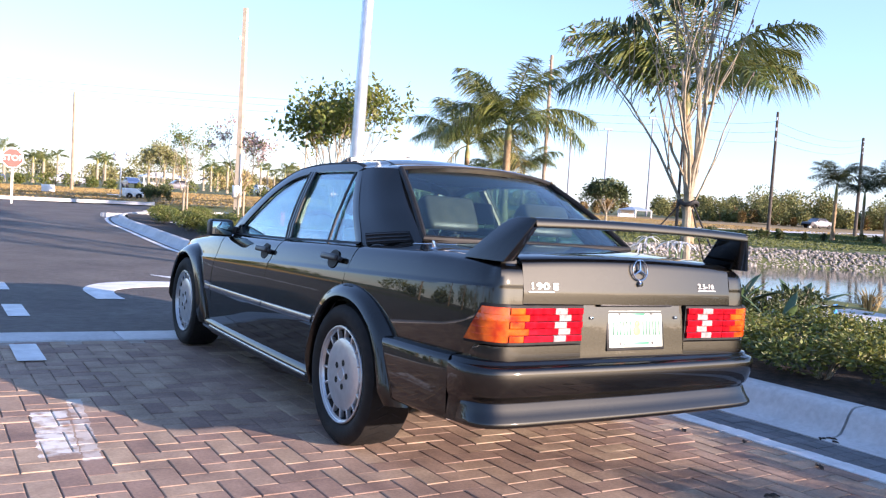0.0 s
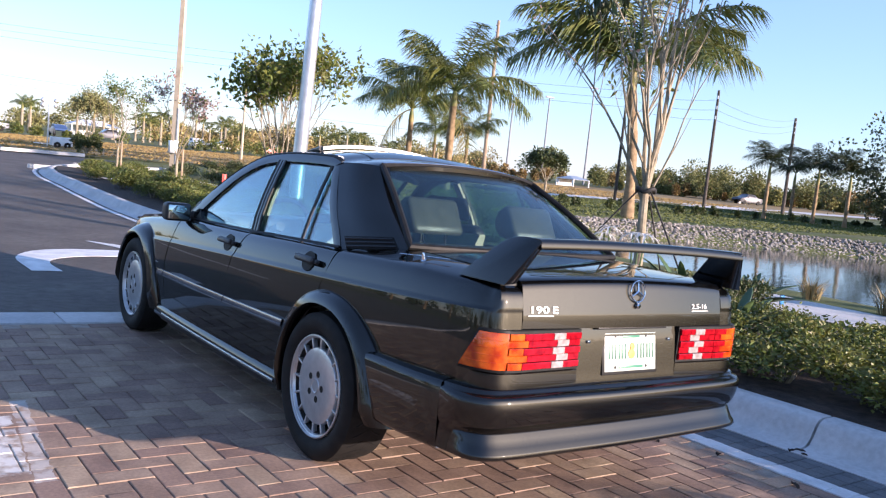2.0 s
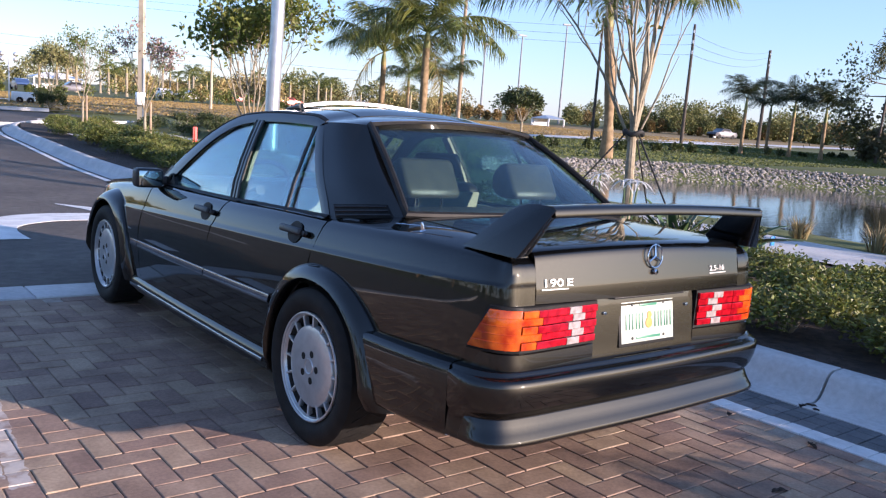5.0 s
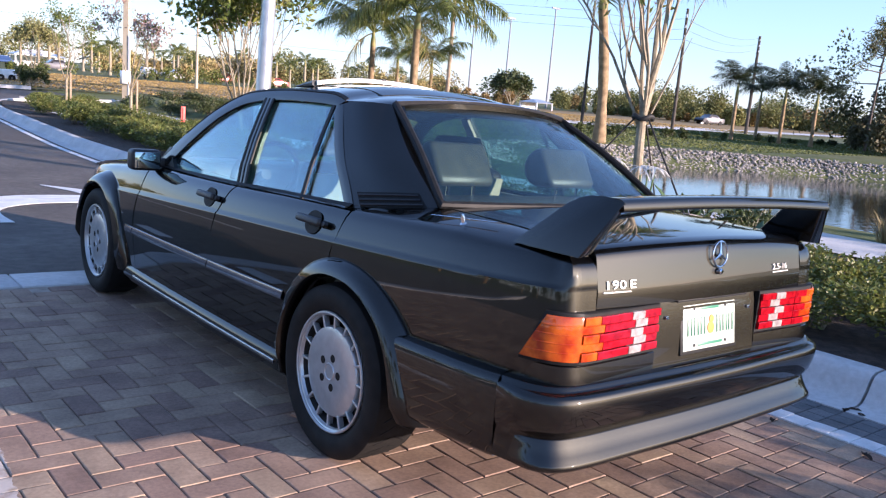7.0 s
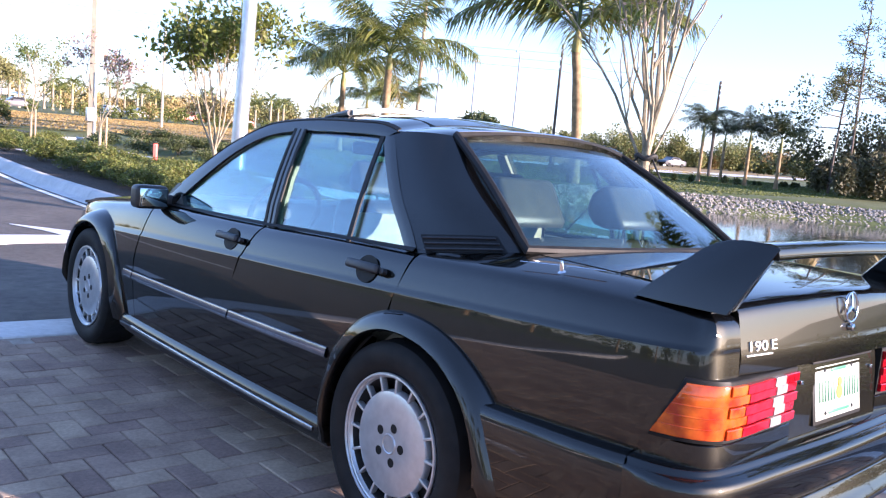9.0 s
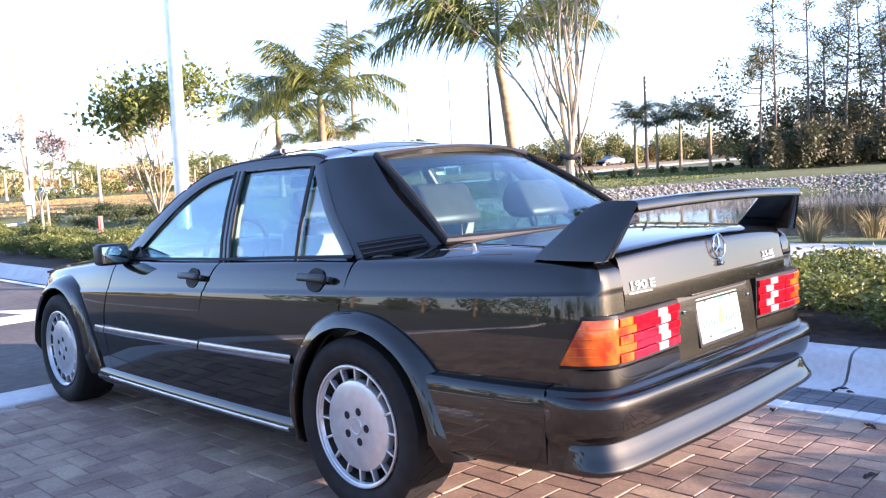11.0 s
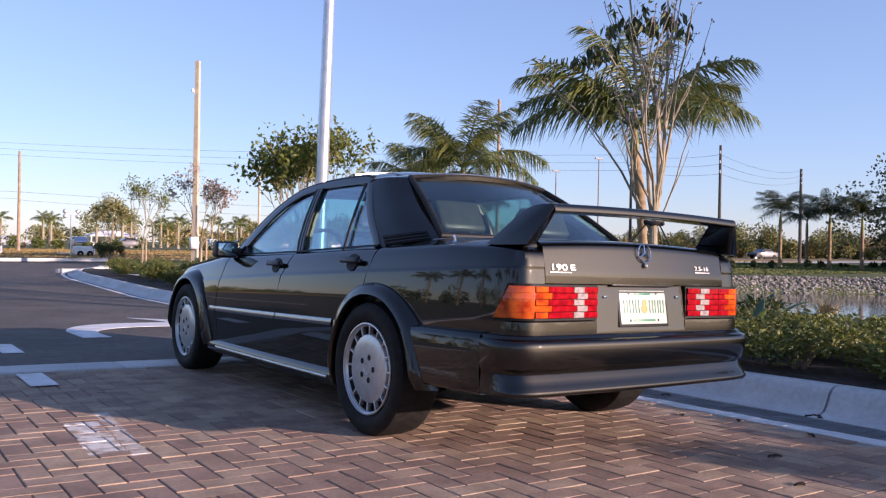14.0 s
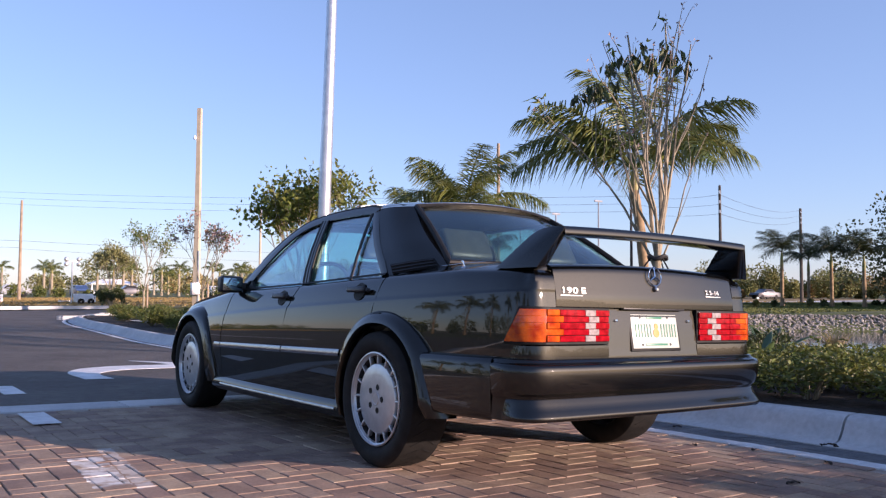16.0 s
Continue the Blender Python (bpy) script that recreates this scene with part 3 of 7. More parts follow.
ribbon("line_lane", [(-5.2, y) for y in steps(9, 30, 20)], 0.12, 0.007, "white painted lane line on asphalt")



# ---- plants ----
def unit(rng):
    while True:
        v = Vector((rng.uniform(-1, 1), rng.uniform(-1, 1), rng.uniform(-1, 1)))
        if 0.05 < v.length < 1:
            return v.normalized()


def leaf(at, along, size, rng, width=0.45):
    """One leaf folded along its midrib."""
    across = along.cross(unit(rng))
    if across.length < 0.1:
        across = along.cross(Vector((0, 0, 1))) + Vector((0.01, 0, 0))
    across = across.normalized() * size * width * 0.5
    fold = along.cross(across).normalized() * size * 0.08
    tip = at + along * size
    mid = at + along * size * 0.45
    return [at, mid + across + fold, tip, mid - across + fold]


def leaves(spots, rng, size=0.07, width=0.45, droop=0.2, per=10, radius=0.15):
    verts, faces = [], []
    for p, d in spots:
        for _ in range(per):
            at = p + unit(rng) * radius * rng.random() ** 0.5
            way = (unit(rng) + d * 0.8 + Vector((0, 0, -droop))).normalized()
            k = len(verts)
            verts += leaf(at, way, size * rng.uniform(0.6, 1.3), rng, width)
            faces += [(k, k + 1, k + 2), (k, k + 2, k + 3)]
    return verts, faces


def branch(start, way, length, radius, depth, rng, out, tips, bend=0.25, split=3, gravity=0.0, angle=0.55, shrink=0.72):
    pts, p, d = [start], start.copy(), way.normalized()
    n = 5
    for _ in range(n):
        d = (d + unit(rng) * bend * 0.35 + Vector((0, 0, gravity))).normalized()
        p = p + d * length / n
        pts.append(p.copy())
    r1 = radius * (0.68 if depth else 0.3)
    out.append(tube(pts, [lerp(radius, r1, i / n) for i in range(n + 1)], 7 if radius > 0.02 else 5, cap=False))
    if depth == 0:
        tips.append((p, d))
        tips.append((pts[3], d))
        return
    if depth == 1:
        tips.append((p, d))
    for k in range(split):
        a = 2 * math.pi * (k + rng.uniform(-0.25, 0.25)) / split + rng.random()
        side = d.cross(Vector((math.cos(a), math.sin(a), 0.3))).normalized()
        nd = (d + side * math.tan(angle) * rng.uniform(0.6, 1.2)).normalized()
        at = pts[-1] if k else pts[-1]
        branch(at, nd, length * shrink * rng.uniform(0.8, 1.2), r1 * (0.95 if k == 0 else 0.8), depth - 1, rng, out, tips, bend, split, gravity, angle, shrink)


def shrub_mesh(name, mat, rng, size, leaf_size=0.055, count=900, width=0.5, upright=0.4):
    """A loose mound of twigs and leaves, uneven in outline, about size = (x, y, z)."""
    verts, faces = [], []
    lumps = [Vector((rng.uniform(-0.32, 0.32), rng.uniform(-0.32, 0.32), rng.uniform(0.30, 0.72))) for _ in range(9)]
    for i in range(count):
        c = lumps[i % len(lumps)]
        r = unit(rng) * (0.26 * rng.random() ** 0.35)
        at = Vector(((c.x + r.x) * size[0], (c.y + r.y) * size[1], max(0.02, (c.z + r.z) * size[2])))
        if rng.random() < 0.06:
            at.z += size[2] * rng.uniform(0.05, 0.22)
        way = (unit(rng) + r.normalized() * 0.7 + Vector((0, 0, upright))).normalized()
        k = len(verts)
        verts += leaf(at, way, leaf_size * rng.uniform(0.6, 1.35), rng, width)
        faces += [(k, k + 1, k + 2), (k, k + 2, k + 3)]
    return mesh_from(name, verts, faces, mat, smooth=False)


rng = random.Random(4)
SHRUBS = [shrub_mesh("shrub", M_SHRUB, rng, (0.95, 0.95, 0.62), 0.048, 2900, 0.55) for _ in range(5)]
DARKS = [shrub_mesh("shrub", M_SHRUB_D, rng, (0.9, 0.9, 0.45), 0.06, 1200) for _ in range(2)]


def stem_mesh(rng):
    out = []
    for k in range(7):
        a, r = 0.9 * k + rng.random() * 0.5, rng.uniform(0.12, 0.3)
        tip = Vector((math.cos(a) * r, math.sin(a) * r, rng.uniform(0.3, 0.5)))
        out.append(tube([Vector((math.cos(a) * 0.03, math.sin(a) * 0.03, -0.03)), tip * 0.5 + Vector((0, 0, 0.06)), tip], [0.009, 0.007, 0.003], 5, cap=False))
    v, f = join(*out)
    return mesh_from("woody_base", v, f, M_BARK)


STEMS = [stem_mesh(rng) for _ in range(2)]


def shrub(kinds, x, y, s, label, group, rng, height=land_z, sz=1.0):
    m = pose(x, y, height(x, y) + 0.02, 0, 0, rng.uniform(0, 360)) @ Matrix.Diagonal((s, s, s * sz, 1))
    e = thing("shrub", label, "shrub", group, m)
    new("foliage", kinds[rng.randrange(len(kinds))]).parent = e
    new("woody_base", STEMS[rng.randrange(2)]).parent = e
    return e


rng = random.Random(9)
LIT = "leafy yellow-green shrub in dark mulch"
for row, (off, scale) in enumerate(((0.98, 0.95), (1.8, 1.0), (2.7, 0.95))):
    for k in range(18):
        y = -8.2 + 0.75 * k + rng.uniform(-0.15, 0.15) + 0.3 * (row % 2)
        # below y -1.7, out of view, shrubs are made taller to cast shade
        shrub(SHRUBS, 1.7 + off + rng.uniform(-0.1, 0.1), y, scale * rng.uniform(0.8, 1.1), LIT, "shrubs along the kerb", rng, sz=rng.uniform(0.55, 0.78) * (1.0 if y > -1.7 else 1.38 if y > -3.6 else 1.9))
for k in range(14):
    y = 4.5 + 0.8 * k
    if 20.3 < y < 22.6:
        continue
    shrub(SHRUBS, kerb_x(y) + 1.4 + rng.uniform(-0.2, 0.2), y, rng.uniform(0.7, 0.9), LIT, "shrubs along the kerb", rng, sz=0.75)
for k in range(74):
    y = rng.uniform(10.5, 27.8)
    x = kerb_x(y) + rng.uniform(1.1, 3.6 if y < 26 else 2.6)
    if 20.3 < y < 22.7 and x > 3.6:
        continue
    shrub(SHRUBS, x, y, rng.uniform(0.75, 1.05), "low bright green shrub in the street island", "shrubs in the street island", rng, sz=rng.uniform(0.6, 0.85))
for k in range(34):
    y = rng.uniform(11, 29)
    shrub(DARKS, rng.uniform(7.9, 10.6), y, rng.uniform(0.8, 1.2), "low dark green shrub beyond the footpath", "shrubs beyond the footpath", rng)
for k in range(16):
    shrub(DARKS, rng.uniform(5.0, 6.0), rng.uniform(-3, 12), rng.uniform(0.6, 0.9), "low dark green shrub beside the footpath", "shrubs beside the footpath", rng)


# ---- palms ----
def frond_mesh(name, rng, length, mat, droop=0.9, leaflets=54, leaf_len=0.62, rise=0.5):
    """A feather leaf: a bowed midrib with two rows of hanging leaflets; it runs along +x."""
    def rib(u):
        return Vector((length * (u - 0.14 * u * u * droop), 0, length * (rise * u - (0.45 + 0.5 * droop) * u * u)))
    pts = [rib(i / 10) for i in range(11)]
    verts, faces = tube(pts, [lerp(0.028, 0.005, i / 10) for i in range(11)], 5, cap=False)
    verts, faces = list(verts), list(faces)
    for i in range(leaflets):
        u = lerp(0.14, 0.99, i / (leaflets - 1))
        p = rib(u)
        d = (rib(min(1, u + 0.02)) - rib(max(0, u - 0.02))).normalized()
        ll = leaf_len * (math.sin(math.pi * lerp(0.18, 0.93, u)) ** 0.6) * rng.uniform(0.85, 1.1)
        for s in (-1, 1):
            way = (Vector((0, s, 0)) * rng.uniform(0.75, 1.0) + d * 0.45 + Vector((0, 0, rng.uniform(-0.75, 0.5)))).normalized()
            sag = Vector((0, 0, -ll * rng.uniform(0.25, 0.75)))
            w = d * 0.0155 * length / 2.6
            q = p + way * ll * 0.5 + sag * 0.25
            e = p + way * ll + sag
            k = len(verts)
            verts += [p - w, p + w, q + w, q - w, e]
            faces += [(k, k + 1, k + 2, k + 3), (k + 3, k + 2, k + 4)]
    return mesh_from(name, verts, faces, mat, smooth=False)


rng = random.Random(21)
FRONDS = [frond_mesh("frond", rng, 2.9, M_FROND, d, 84, 0.80, r) for d, r in ((0.42, 0.78), (0.60, 0.66))]
FRONDS_UP = [frond_mesh("frond", rng, 2.6, M_FROND, 0.45, 76, 0.66, 0.92)]
FRONDS_SHADE = [frond_mesh("frond", rng, 2.9, M_FROND_SHADE, d, 60, 0.80, r) for d, r in ((0.35, 0.80), (0.6, 0.62))]
FRONDS_DRY = [frond_mesh("frond", rng, 2.5, M_FROND_Y, 1.5, 48, 0.6, -0.1)]


def palm(x, y, height, label, rng, radius=0.15, frond_scale=1.0, count=15, dry=2, group="", height_fn=land_z, lean=(0, 0), dark=False, bark=None, crown=None):
    z0 = height_fn(x, y)
    e = thing("palm_tree", label, "palm", group, pose(x, y, z0 - 0.05))
    n = 14
    pts = [Vector((lean[0] * (i / n) ** 2, lean[1] * (i / n) ** 2, height * i / n)) for i in range(n + 1)]
    rad = [radius * (1.35 - 0.5 * min(1, i / 4) + (0.12 if 5 < i < 11 else 0) + 0.05 * (i % 2)) for i in range(n + 1)]
    part("trunk", tube(pts, rad, 14), bark or M_PALMTRUNK, e)
    top = pts[-1]
    part("crownshaft", tube([top, top + Vector((0, 0, 0.35)), top + Vector((0, 0, 0.85))], [radius * 0.95, radius * 0.85, radius * 0.35], 12), M_SHAFT, e, "smooth green-yellow crownshaft")
    hub = top + Vector((0, 0, 0.75))
    for k in range(count + dry):
        a = 360 * (k * 0.382) + rng.uniform(-14, 14)
        if k >= count:
            me, pitch = FRONDS_DRY[0], rng.uniform(0, 14)
        elif k < max(4, count // 2):
            me, pitch = FRONDS_UP[0], rng.uniform(-46, -2)
        else:
            me, pitch = FRONDS[rng.randrange(2)], rng.uniform(-14, 14)
        # dark palms take the leaf copy with shade put into its colour
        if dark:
            me, pitch = FRONDS_SHADE[k % 2], pitch - 14
        if crown and k < len(crown):
            a, pitch = crown[k]
            me = FRONDS_UP[0] if pitch < -30 else FRONDS[k % 2]
        o = new("frond", me)
        o.parent = e
        s = frond_scale * rng.uniform(0.88, 1.1)
        o.matrix_basis = Matrix.Translation(hub) @ pose(0, 0, 0, rng.uniform(-16, 16), pitch, a) @ Matrix.Diagonal((s, s, s, 1))
    return e


rng = random.Random(33)
palm(20.7, 16.8, 4.55, "tall royal palm with smooth trunk by the pond", rng, 0.19, 1.62, 14, 0, lean=(-0.30, 0.24), crown=[(150, -14), (128, -6), (165, -22), (118, -20), (-30, -16), (-52, -10), (-20, -8), (40, -6), (70, -22), (-100, -2), (-75, -18), (140, -46), (-40, -52), (60, -60)])
palm(21.8, 29.4, 4.1, "royal palm with arching dark green fronds", rng, 0.19, 1.46, 16, 1)
palm(24.2, 36.5, 3.9, "royal palm with arching dark green fronds", rng, 0.17, 1.45, 14, 1)
palm(26.5, 34.0, 2.7, "smaller royal palm with spreading fronds", rng, 0.11, 0.85, 12, 1)
palm(30.0, 42.0, 3.0, "smaller royal palm with spreading fronds", rng, 0.11, 0.85, 12, 1)
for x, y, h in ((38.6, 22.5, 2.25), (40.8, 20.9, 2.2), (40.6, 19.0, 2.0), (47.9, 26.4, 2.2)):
    palm(x, y, h, "royal palm beyond the pond, leaves coloured as if in shade", rng, 0.10, 0.64, 13, 0, "palms beyond the pond", dark=True)
palm(9.0, -0.8, 3.9, "royal palm beside the footpath with hanging fronds", rng, 0.15, 1.1, 15, 1)
for k in range(44):
    palm(-10 + 2.3 * k + rng.uniform(-1, 1), rng.uniform(104, 150), rng.uniform(2.6, 4.0), "cabbage palm in the far car park", rng, 0.19, 0.62, 10, 0, "palms in the far car park", bark=M_BARK)


# ---- broadleaf trees ----
def tree(x, y, label, rng, stems, trunk_h, trunk_r, length, depth, leaf_mat, leaf_size, per, radius, angle=0.5, shrink=0.72, split=3, gravity=0.02, bark=None, extra=None, width=0.5, droop=0.4, height_fn=land_z, keep=1.0):
    z0 = height_fn(x, y)
    e = thing("tree", label, "tree", m=pose(x, y, z0 - 0.04))
    out, tips = [], []
    top = Vector((rng.uniform(-0.05, 0.05), rng.uniform(-0.05, 0.05), trunk_h))
    out.append(tube([Vector((0, 0, 0)), top * 0.5 + Vector((0.02, 0.01, 0)), top], [trunk_r * 1.25, trunk_r, trunk_r * 0.95], 10))
    part("trunk", out[0], bark or M_BARK, e)
    for k in range(stems):
        out = []
        a = 2 * math.pi * (k + rng.uniform(-0.2, 0.2)) / stems
        way = Vector((math.cos(a) * math.sin(angle), math.sin(a) * math.sin(angle), math.cos(angle)))
        branch(top - Vector((0, 0, 0.06)), way, length * rng.uniform(0.85, 1.15), trunk_r * 0.5, depth, rng, out, tips, 0.3, split, gravity, angle * 0.85, shrink)
        part("limb", join(*out), bark or M_BARK, e)
    tips = [t for t in tips if rng.random() < keep]
    part("crown", leaves(tips, rng, leaf_size, width, droop, per, radius), leaf_mat, e, smooth=False)
    if extra:
        mat, size, count, rad, low = extra
        high = [t for t in tips if t[0].z > low]
        tagged(part("seed_pod", leaves(high, rng, size, 0.4, 0.3, count, rad), mat, e, smooth=False), kind="stuff")
    return e


rng = random.Random(12)
FORK = 1.16


def whip_tree(x, y, label, rng):
    """A young tree whose thin pale stems rise steeply from one fork and fork again in narrow Vs."""
    e = thing("tree", label, "tree", m=pose(x, y, land_z(x, y) - 0.04))
    part("trunk", tube([Vector((0, 0, 0)), Vector((0.02, 0.0, 0.6)), Vector((0.0, 0.01, FORK)), Vector((0.01, 0.02, FORK + 0.20))], [0.066, 0.054, 0.048, 0.036], 10), M_BARK, e)
    tips, right, deep, up = [], Vector((0.78, -0.62, 0)), Vector((0.62, 0.78, 0)), Vector((0, 0, 1))

    def shoot(at, way, length, r, level, out):
        """One stem that straightens as it climbs, with narrow forks."""
        n = 8 if level > 1 else 5
        pts, d = [at.copy()], way.normalized()
        for i in range(n):
            d = (d + up * (0.07 if level > 1 else 0.14) + unit(rng) * 0.20).normalized()
            pts.append(pts[-1] + d * length / n)
        out.append(tube(pts, [lerp(r, max(0.0028, r * 0.30), i / n) for i in range(n + 1)], 7 if level > 1 else 5, cap=False))
        tips.append((pts[-1], d))
        if level == 0:
            return
        forks = 5 if level == 2 else 2
        for k in range(forks):
            f = lerp(0.20, 0.88, (k + rng.random()) / forks)
            i = int(f * n)
            a = rng.uniform(0, 6.28)
            side = (right * math.cos(a) * 1.2 + deep * math.sin(a)) * rng.uniform(0.30, 0.62)
            shoot(pts[i], (pts[min(i + 1, n)] - pts[i]).normalized() + side, length * (1 - 0.60 * f) * rng.uniform(0.50, 0.85), lerp(r, r * 0.3, f) * 0.74, level - 1, out)

    for u, v, z0, length, r in ((0.34, 0.10, 0.14, 2.95, 0.036), (0.03, -0.20, 0.14, 2.85, 0.030), (-0.34, 0.16, 0.10, 2.70, 0.029), (-0.38, -0.06, -0.06, 2.40, 0.019), (0.46, 0.02, 0.0, 1.75, 0.014), (-0.20, -0.30, 0.12, 2.50, 0.020)):
        out = []
        shoot(Vector((0, 0, FORK + z0)), right * u + deep * v + up, length, r, 2 if length > 2 else 1, out)
        part("limb", join(*out), M_BARK, e)
    tagged(part("seed_pod", leaves([t for t in tips if t[0].z > 2.5], rng, 0.05, 0.5, 0.5, 3, 0.05), M_LEAF_P, e, "dry pink seed pods", smooth=False), kind="stuff")
    low = [t for t in tips if (t[0] @ right < -0.10 and 1.8 < t[0].z < 3.3) or rng.random() < 0.08]
    tagged(part("foliage", leaves(low, rng, 0.12, 0.30, 1.2, 7, 0.14), M_LEAF, e, smooth=False), kind="stuff")
    spots = []
    for u, z in ((-0.86, 3.42), (-0.78, 3.36), (-0.68, 3.42), (-0.58, 3.40), (-0.46, 3.66), (-0.36, 3.74), (-0.28, 3.62), (-0.18, 3.80), (-0.08, 3.62), (0.08, 3.74), (0.22, 3.80), (0.34, 3.66)):
        hub = right * u + deep * rng.uniform(-0.25, 0.35) + Vector((0, 0, z))
        spots += [(hub + unit(rng) * 0.10, Vector((0, 0, -0.6))) for _ in range(3)]
    tagged(part("foliage", leaves(spots, rng, 0.15, 0.34, 1.3, 7, 0.09), M_SHRUB_D, e, "dark hanging leaf clumps", smooth=False), kind="stuff")
    return e


whip_tree(4.99, 3.17, "pale-barked young tree, nearly bare, with straps and pink seed pods", random.Random(12))
rng = random.Random(14)
tree(5.62, 14.1, "young round-crowned green tree behind the lamp post", rng, 7, 0.74, 0.05, 0.86, 3, M_LEAF, 0.13, 10, 0.28, 0.34, 0.80, 3, 0.05, droop=0.6)
tree(4.69, 18.3, "slender young tree with sparse pink seed pods", rng, 4, 1.0, 0.035, 0.75, 3, M_LEAF_P, 0.08, 4, 0.16, 0.42, 0.72, 3, 0.05, extra=(M_LEAF, 0.09, 1, 0.1, 1.0))
tree(4.75, 24.1, "slender young tree with sparse leaves", rng, 4, 1.0, 0.035, 0.75, 3, M_LEAF, 0.08, 5, 0.16, 0.42, 0.72, 3, 0.05)
tree(9.0, 46.0, "small pine-green tree on the dry field", rng, 5, 0.8, 0.06, 1.0, 3, M_FARGREEN, 0.14, 10, 0.3, 0.4, 0.7, 3, 0.02)
tree(8.7, 45, "low dark bush on the dry field", rng, 6, 0.15, 0.06, 0.36, 3, M_SHRUB_D, 0.12, 9, 0.16, 0.6, 0.7, 3, 0.0)
tree(46, 47.6, "round dark oak on the dry lawn", rng, 5, 0.9, 0.10, 0.95, 3, M_SHRUB_D, 0.28, 12, 0.45, 0.5, 0.7, 3, 0.02)


# ---- pines on the right bank ----
def pine(x, y, h, rng):
    e = thing("pine_tree", "tall slender pine with sparse top foliage", "pine tree", "pines beyond the pond", pose(x, y, land_z(x, y) - 0.05))
    lean = Vector((rng.uniform(-0.3, 0.3), rng.uniform(-0.3, 0.3), 0))
    pts = [Vector((0, 0, h * i / 8)) + lean * (i / 8) ** 2 for i in range(9)]
    part("trunk", tube(pts, [lerp(0.085, 0.03, i / 8) for i in range(9)], 8), M_PINEBARK, e)
    limbs, spots = [], []
    for k in range(18):
        u = rng.uniform(0.45, 1.0)
        p = Vector((0, 0, h * u)) + lean * u * u
        a = rng.uniform(0, 6.28)
        r = lerp(1.7, 0.5, (u - 0.5) * 2) * rng.uniform(0.5, 1.1)
        q = p + Vector((math.cos(a) * r, math.sin(a) * r, rng.uniform(0.1, 0.7)))
        limbs.append(tube([p, (p + q) / 2 + Vector((0, 0, -0.08)), q], [0.04, 0.028, 0.012], 5, cap=False))
        d = (q - p).normalized()
        spots += [(q, d), (p.lerp(q, 0.7), d)]
    tagged(part("branch_whorl", join(*limbs), M_PINEBARK, e), kind="stuff")
    part("crown", leaves(spots, rng, 0.24, 0.24, 0.0, 32, 0.46), M_SAPLING, e, smooth=False)
    return e


rng = random.Random(8)
for k in range(66):
    u = k / 65
    pine(lerp(43.5, 66, u) + rng.uniform(-2, 6), lerp(15.5, -5, u) + rng.uniform(-2, 2), rng.uniform(6.5, 10.8), rng)


# ---- far woods and hedges, uncountable ----
def woods(name, spans, mat, rng, label, leaf_size=0.5, dens=60, depth=5.0, gap=2.2, slim=1.0):
    verts, faces = [], []
    for (x0, y0), (x1, y1), low, high in spans:
        length = math.hypot(x1 - x0, y1 - y0)
        for c in range(int(length / gap)):
            u = rng.random()
            cx, cy = lerp(x0, x1, u) + rng.uniform(-depth, depth) * 0.5, lerp(y0, y1, u) + rng.uniform(-depth, depth) * 0.5
            h = rng.uniform(low, high) * (0.86 + 0.26 * math.sin(length * u / 6.0 + x0) + 0.20 * math.sin(length * u / 2.3))
            r = h * rng.uniform(0.30, 0.48) * slim
            k0 = land_z(cx, cy)
            for _ in range(dens):
                v = unit(rng) * rng.random() ** 0.4
                at = Vector((cx + v.x * r * (1.25 - 0.5 * v.z), cy + v.y * r, k0 + h * 0.56 + v.z * h * 0.44))
                way = (unit(rng) + v).normalized()
                k = len(verts)
                verts += leaf(at, way, leaf_size * rng.uniform(0.6, 1.3), rng, 0.7)
                faces += [(k, k + 1, k + 2), (k, k + 2, k + 3)]
    ob = part(name, (verts, faces), mat, smooth=False)
    return tagged(ob, label, "woods", kind="stuff")


rng = random.Random(77)
woods("undergrowth", [((38.5, 15.5), (64, -6), 0.8, 2.2), ((44.5, 17.5), (68, 2), 1.4, 3.8), ((41.5, 16.5), (66, -2), 0.9, 2.9)], M_THICKET, rng, "dark brown-green undergrowth below the pines", 0.20, 640, 4, 0.40, 0.62)
woods("saplings", [((46, 20), (70, 0), 2.8, 6.0), ((50, 21), (74, 3), 3.0, 6.4)], M_SAPLING, rng, "olive saplings among the pines", 0.22, 420, 5, 1.2, 0.5)
woods("far_woods", [((60, 150), (190, 95), 4.5, 7.0), ((-90, 200), (110, 180), 4.8, 7.2)], M_FARGREEN, rng, "distant green trees along the horizon", 0.48, 520, 8)
woods("bank_woods", [((108, 76), (200, 26), 2.2, 5.0), ((118, 104), (200, 70), 3.0, 6.2), ((100, 88), (170, 57), 1.2, 3.0)], M_BANKWOOD, rng, "olive green trees beyond the pond road", 0.34, 480, 10, 1.2, 0.8)
woods("rust_woods", [((104, 79), (190, 44), 2.0, 4.4), ((80, 104), (116, 90), 1.6, 3.4)], M_RUST, rng, "trees in rust and yellow leaf beyond the pond road", 0.34, 420, 7, 2.4, 0.8)
woods("autumn_woods", [((40, 160), (110, 125), 3.0, 5.2), ((30, 101), (47, 99), 2.4, 3.8)], M_AUTUMN, rng, "distant trees in brown and yellow leaf", 0.38, 520, 7)
woods("hedge_far", [((-50, 97), (62, 93), 1.5, 2.0), ((-50, 98), (62, 94), 1.5, 2.0), ((-50, 97.5), (62, 93.5), 1.4, 1.9)], M_SHRUB, rng, "clipped green hedge along the far field", 0.22, 150, 1.4)
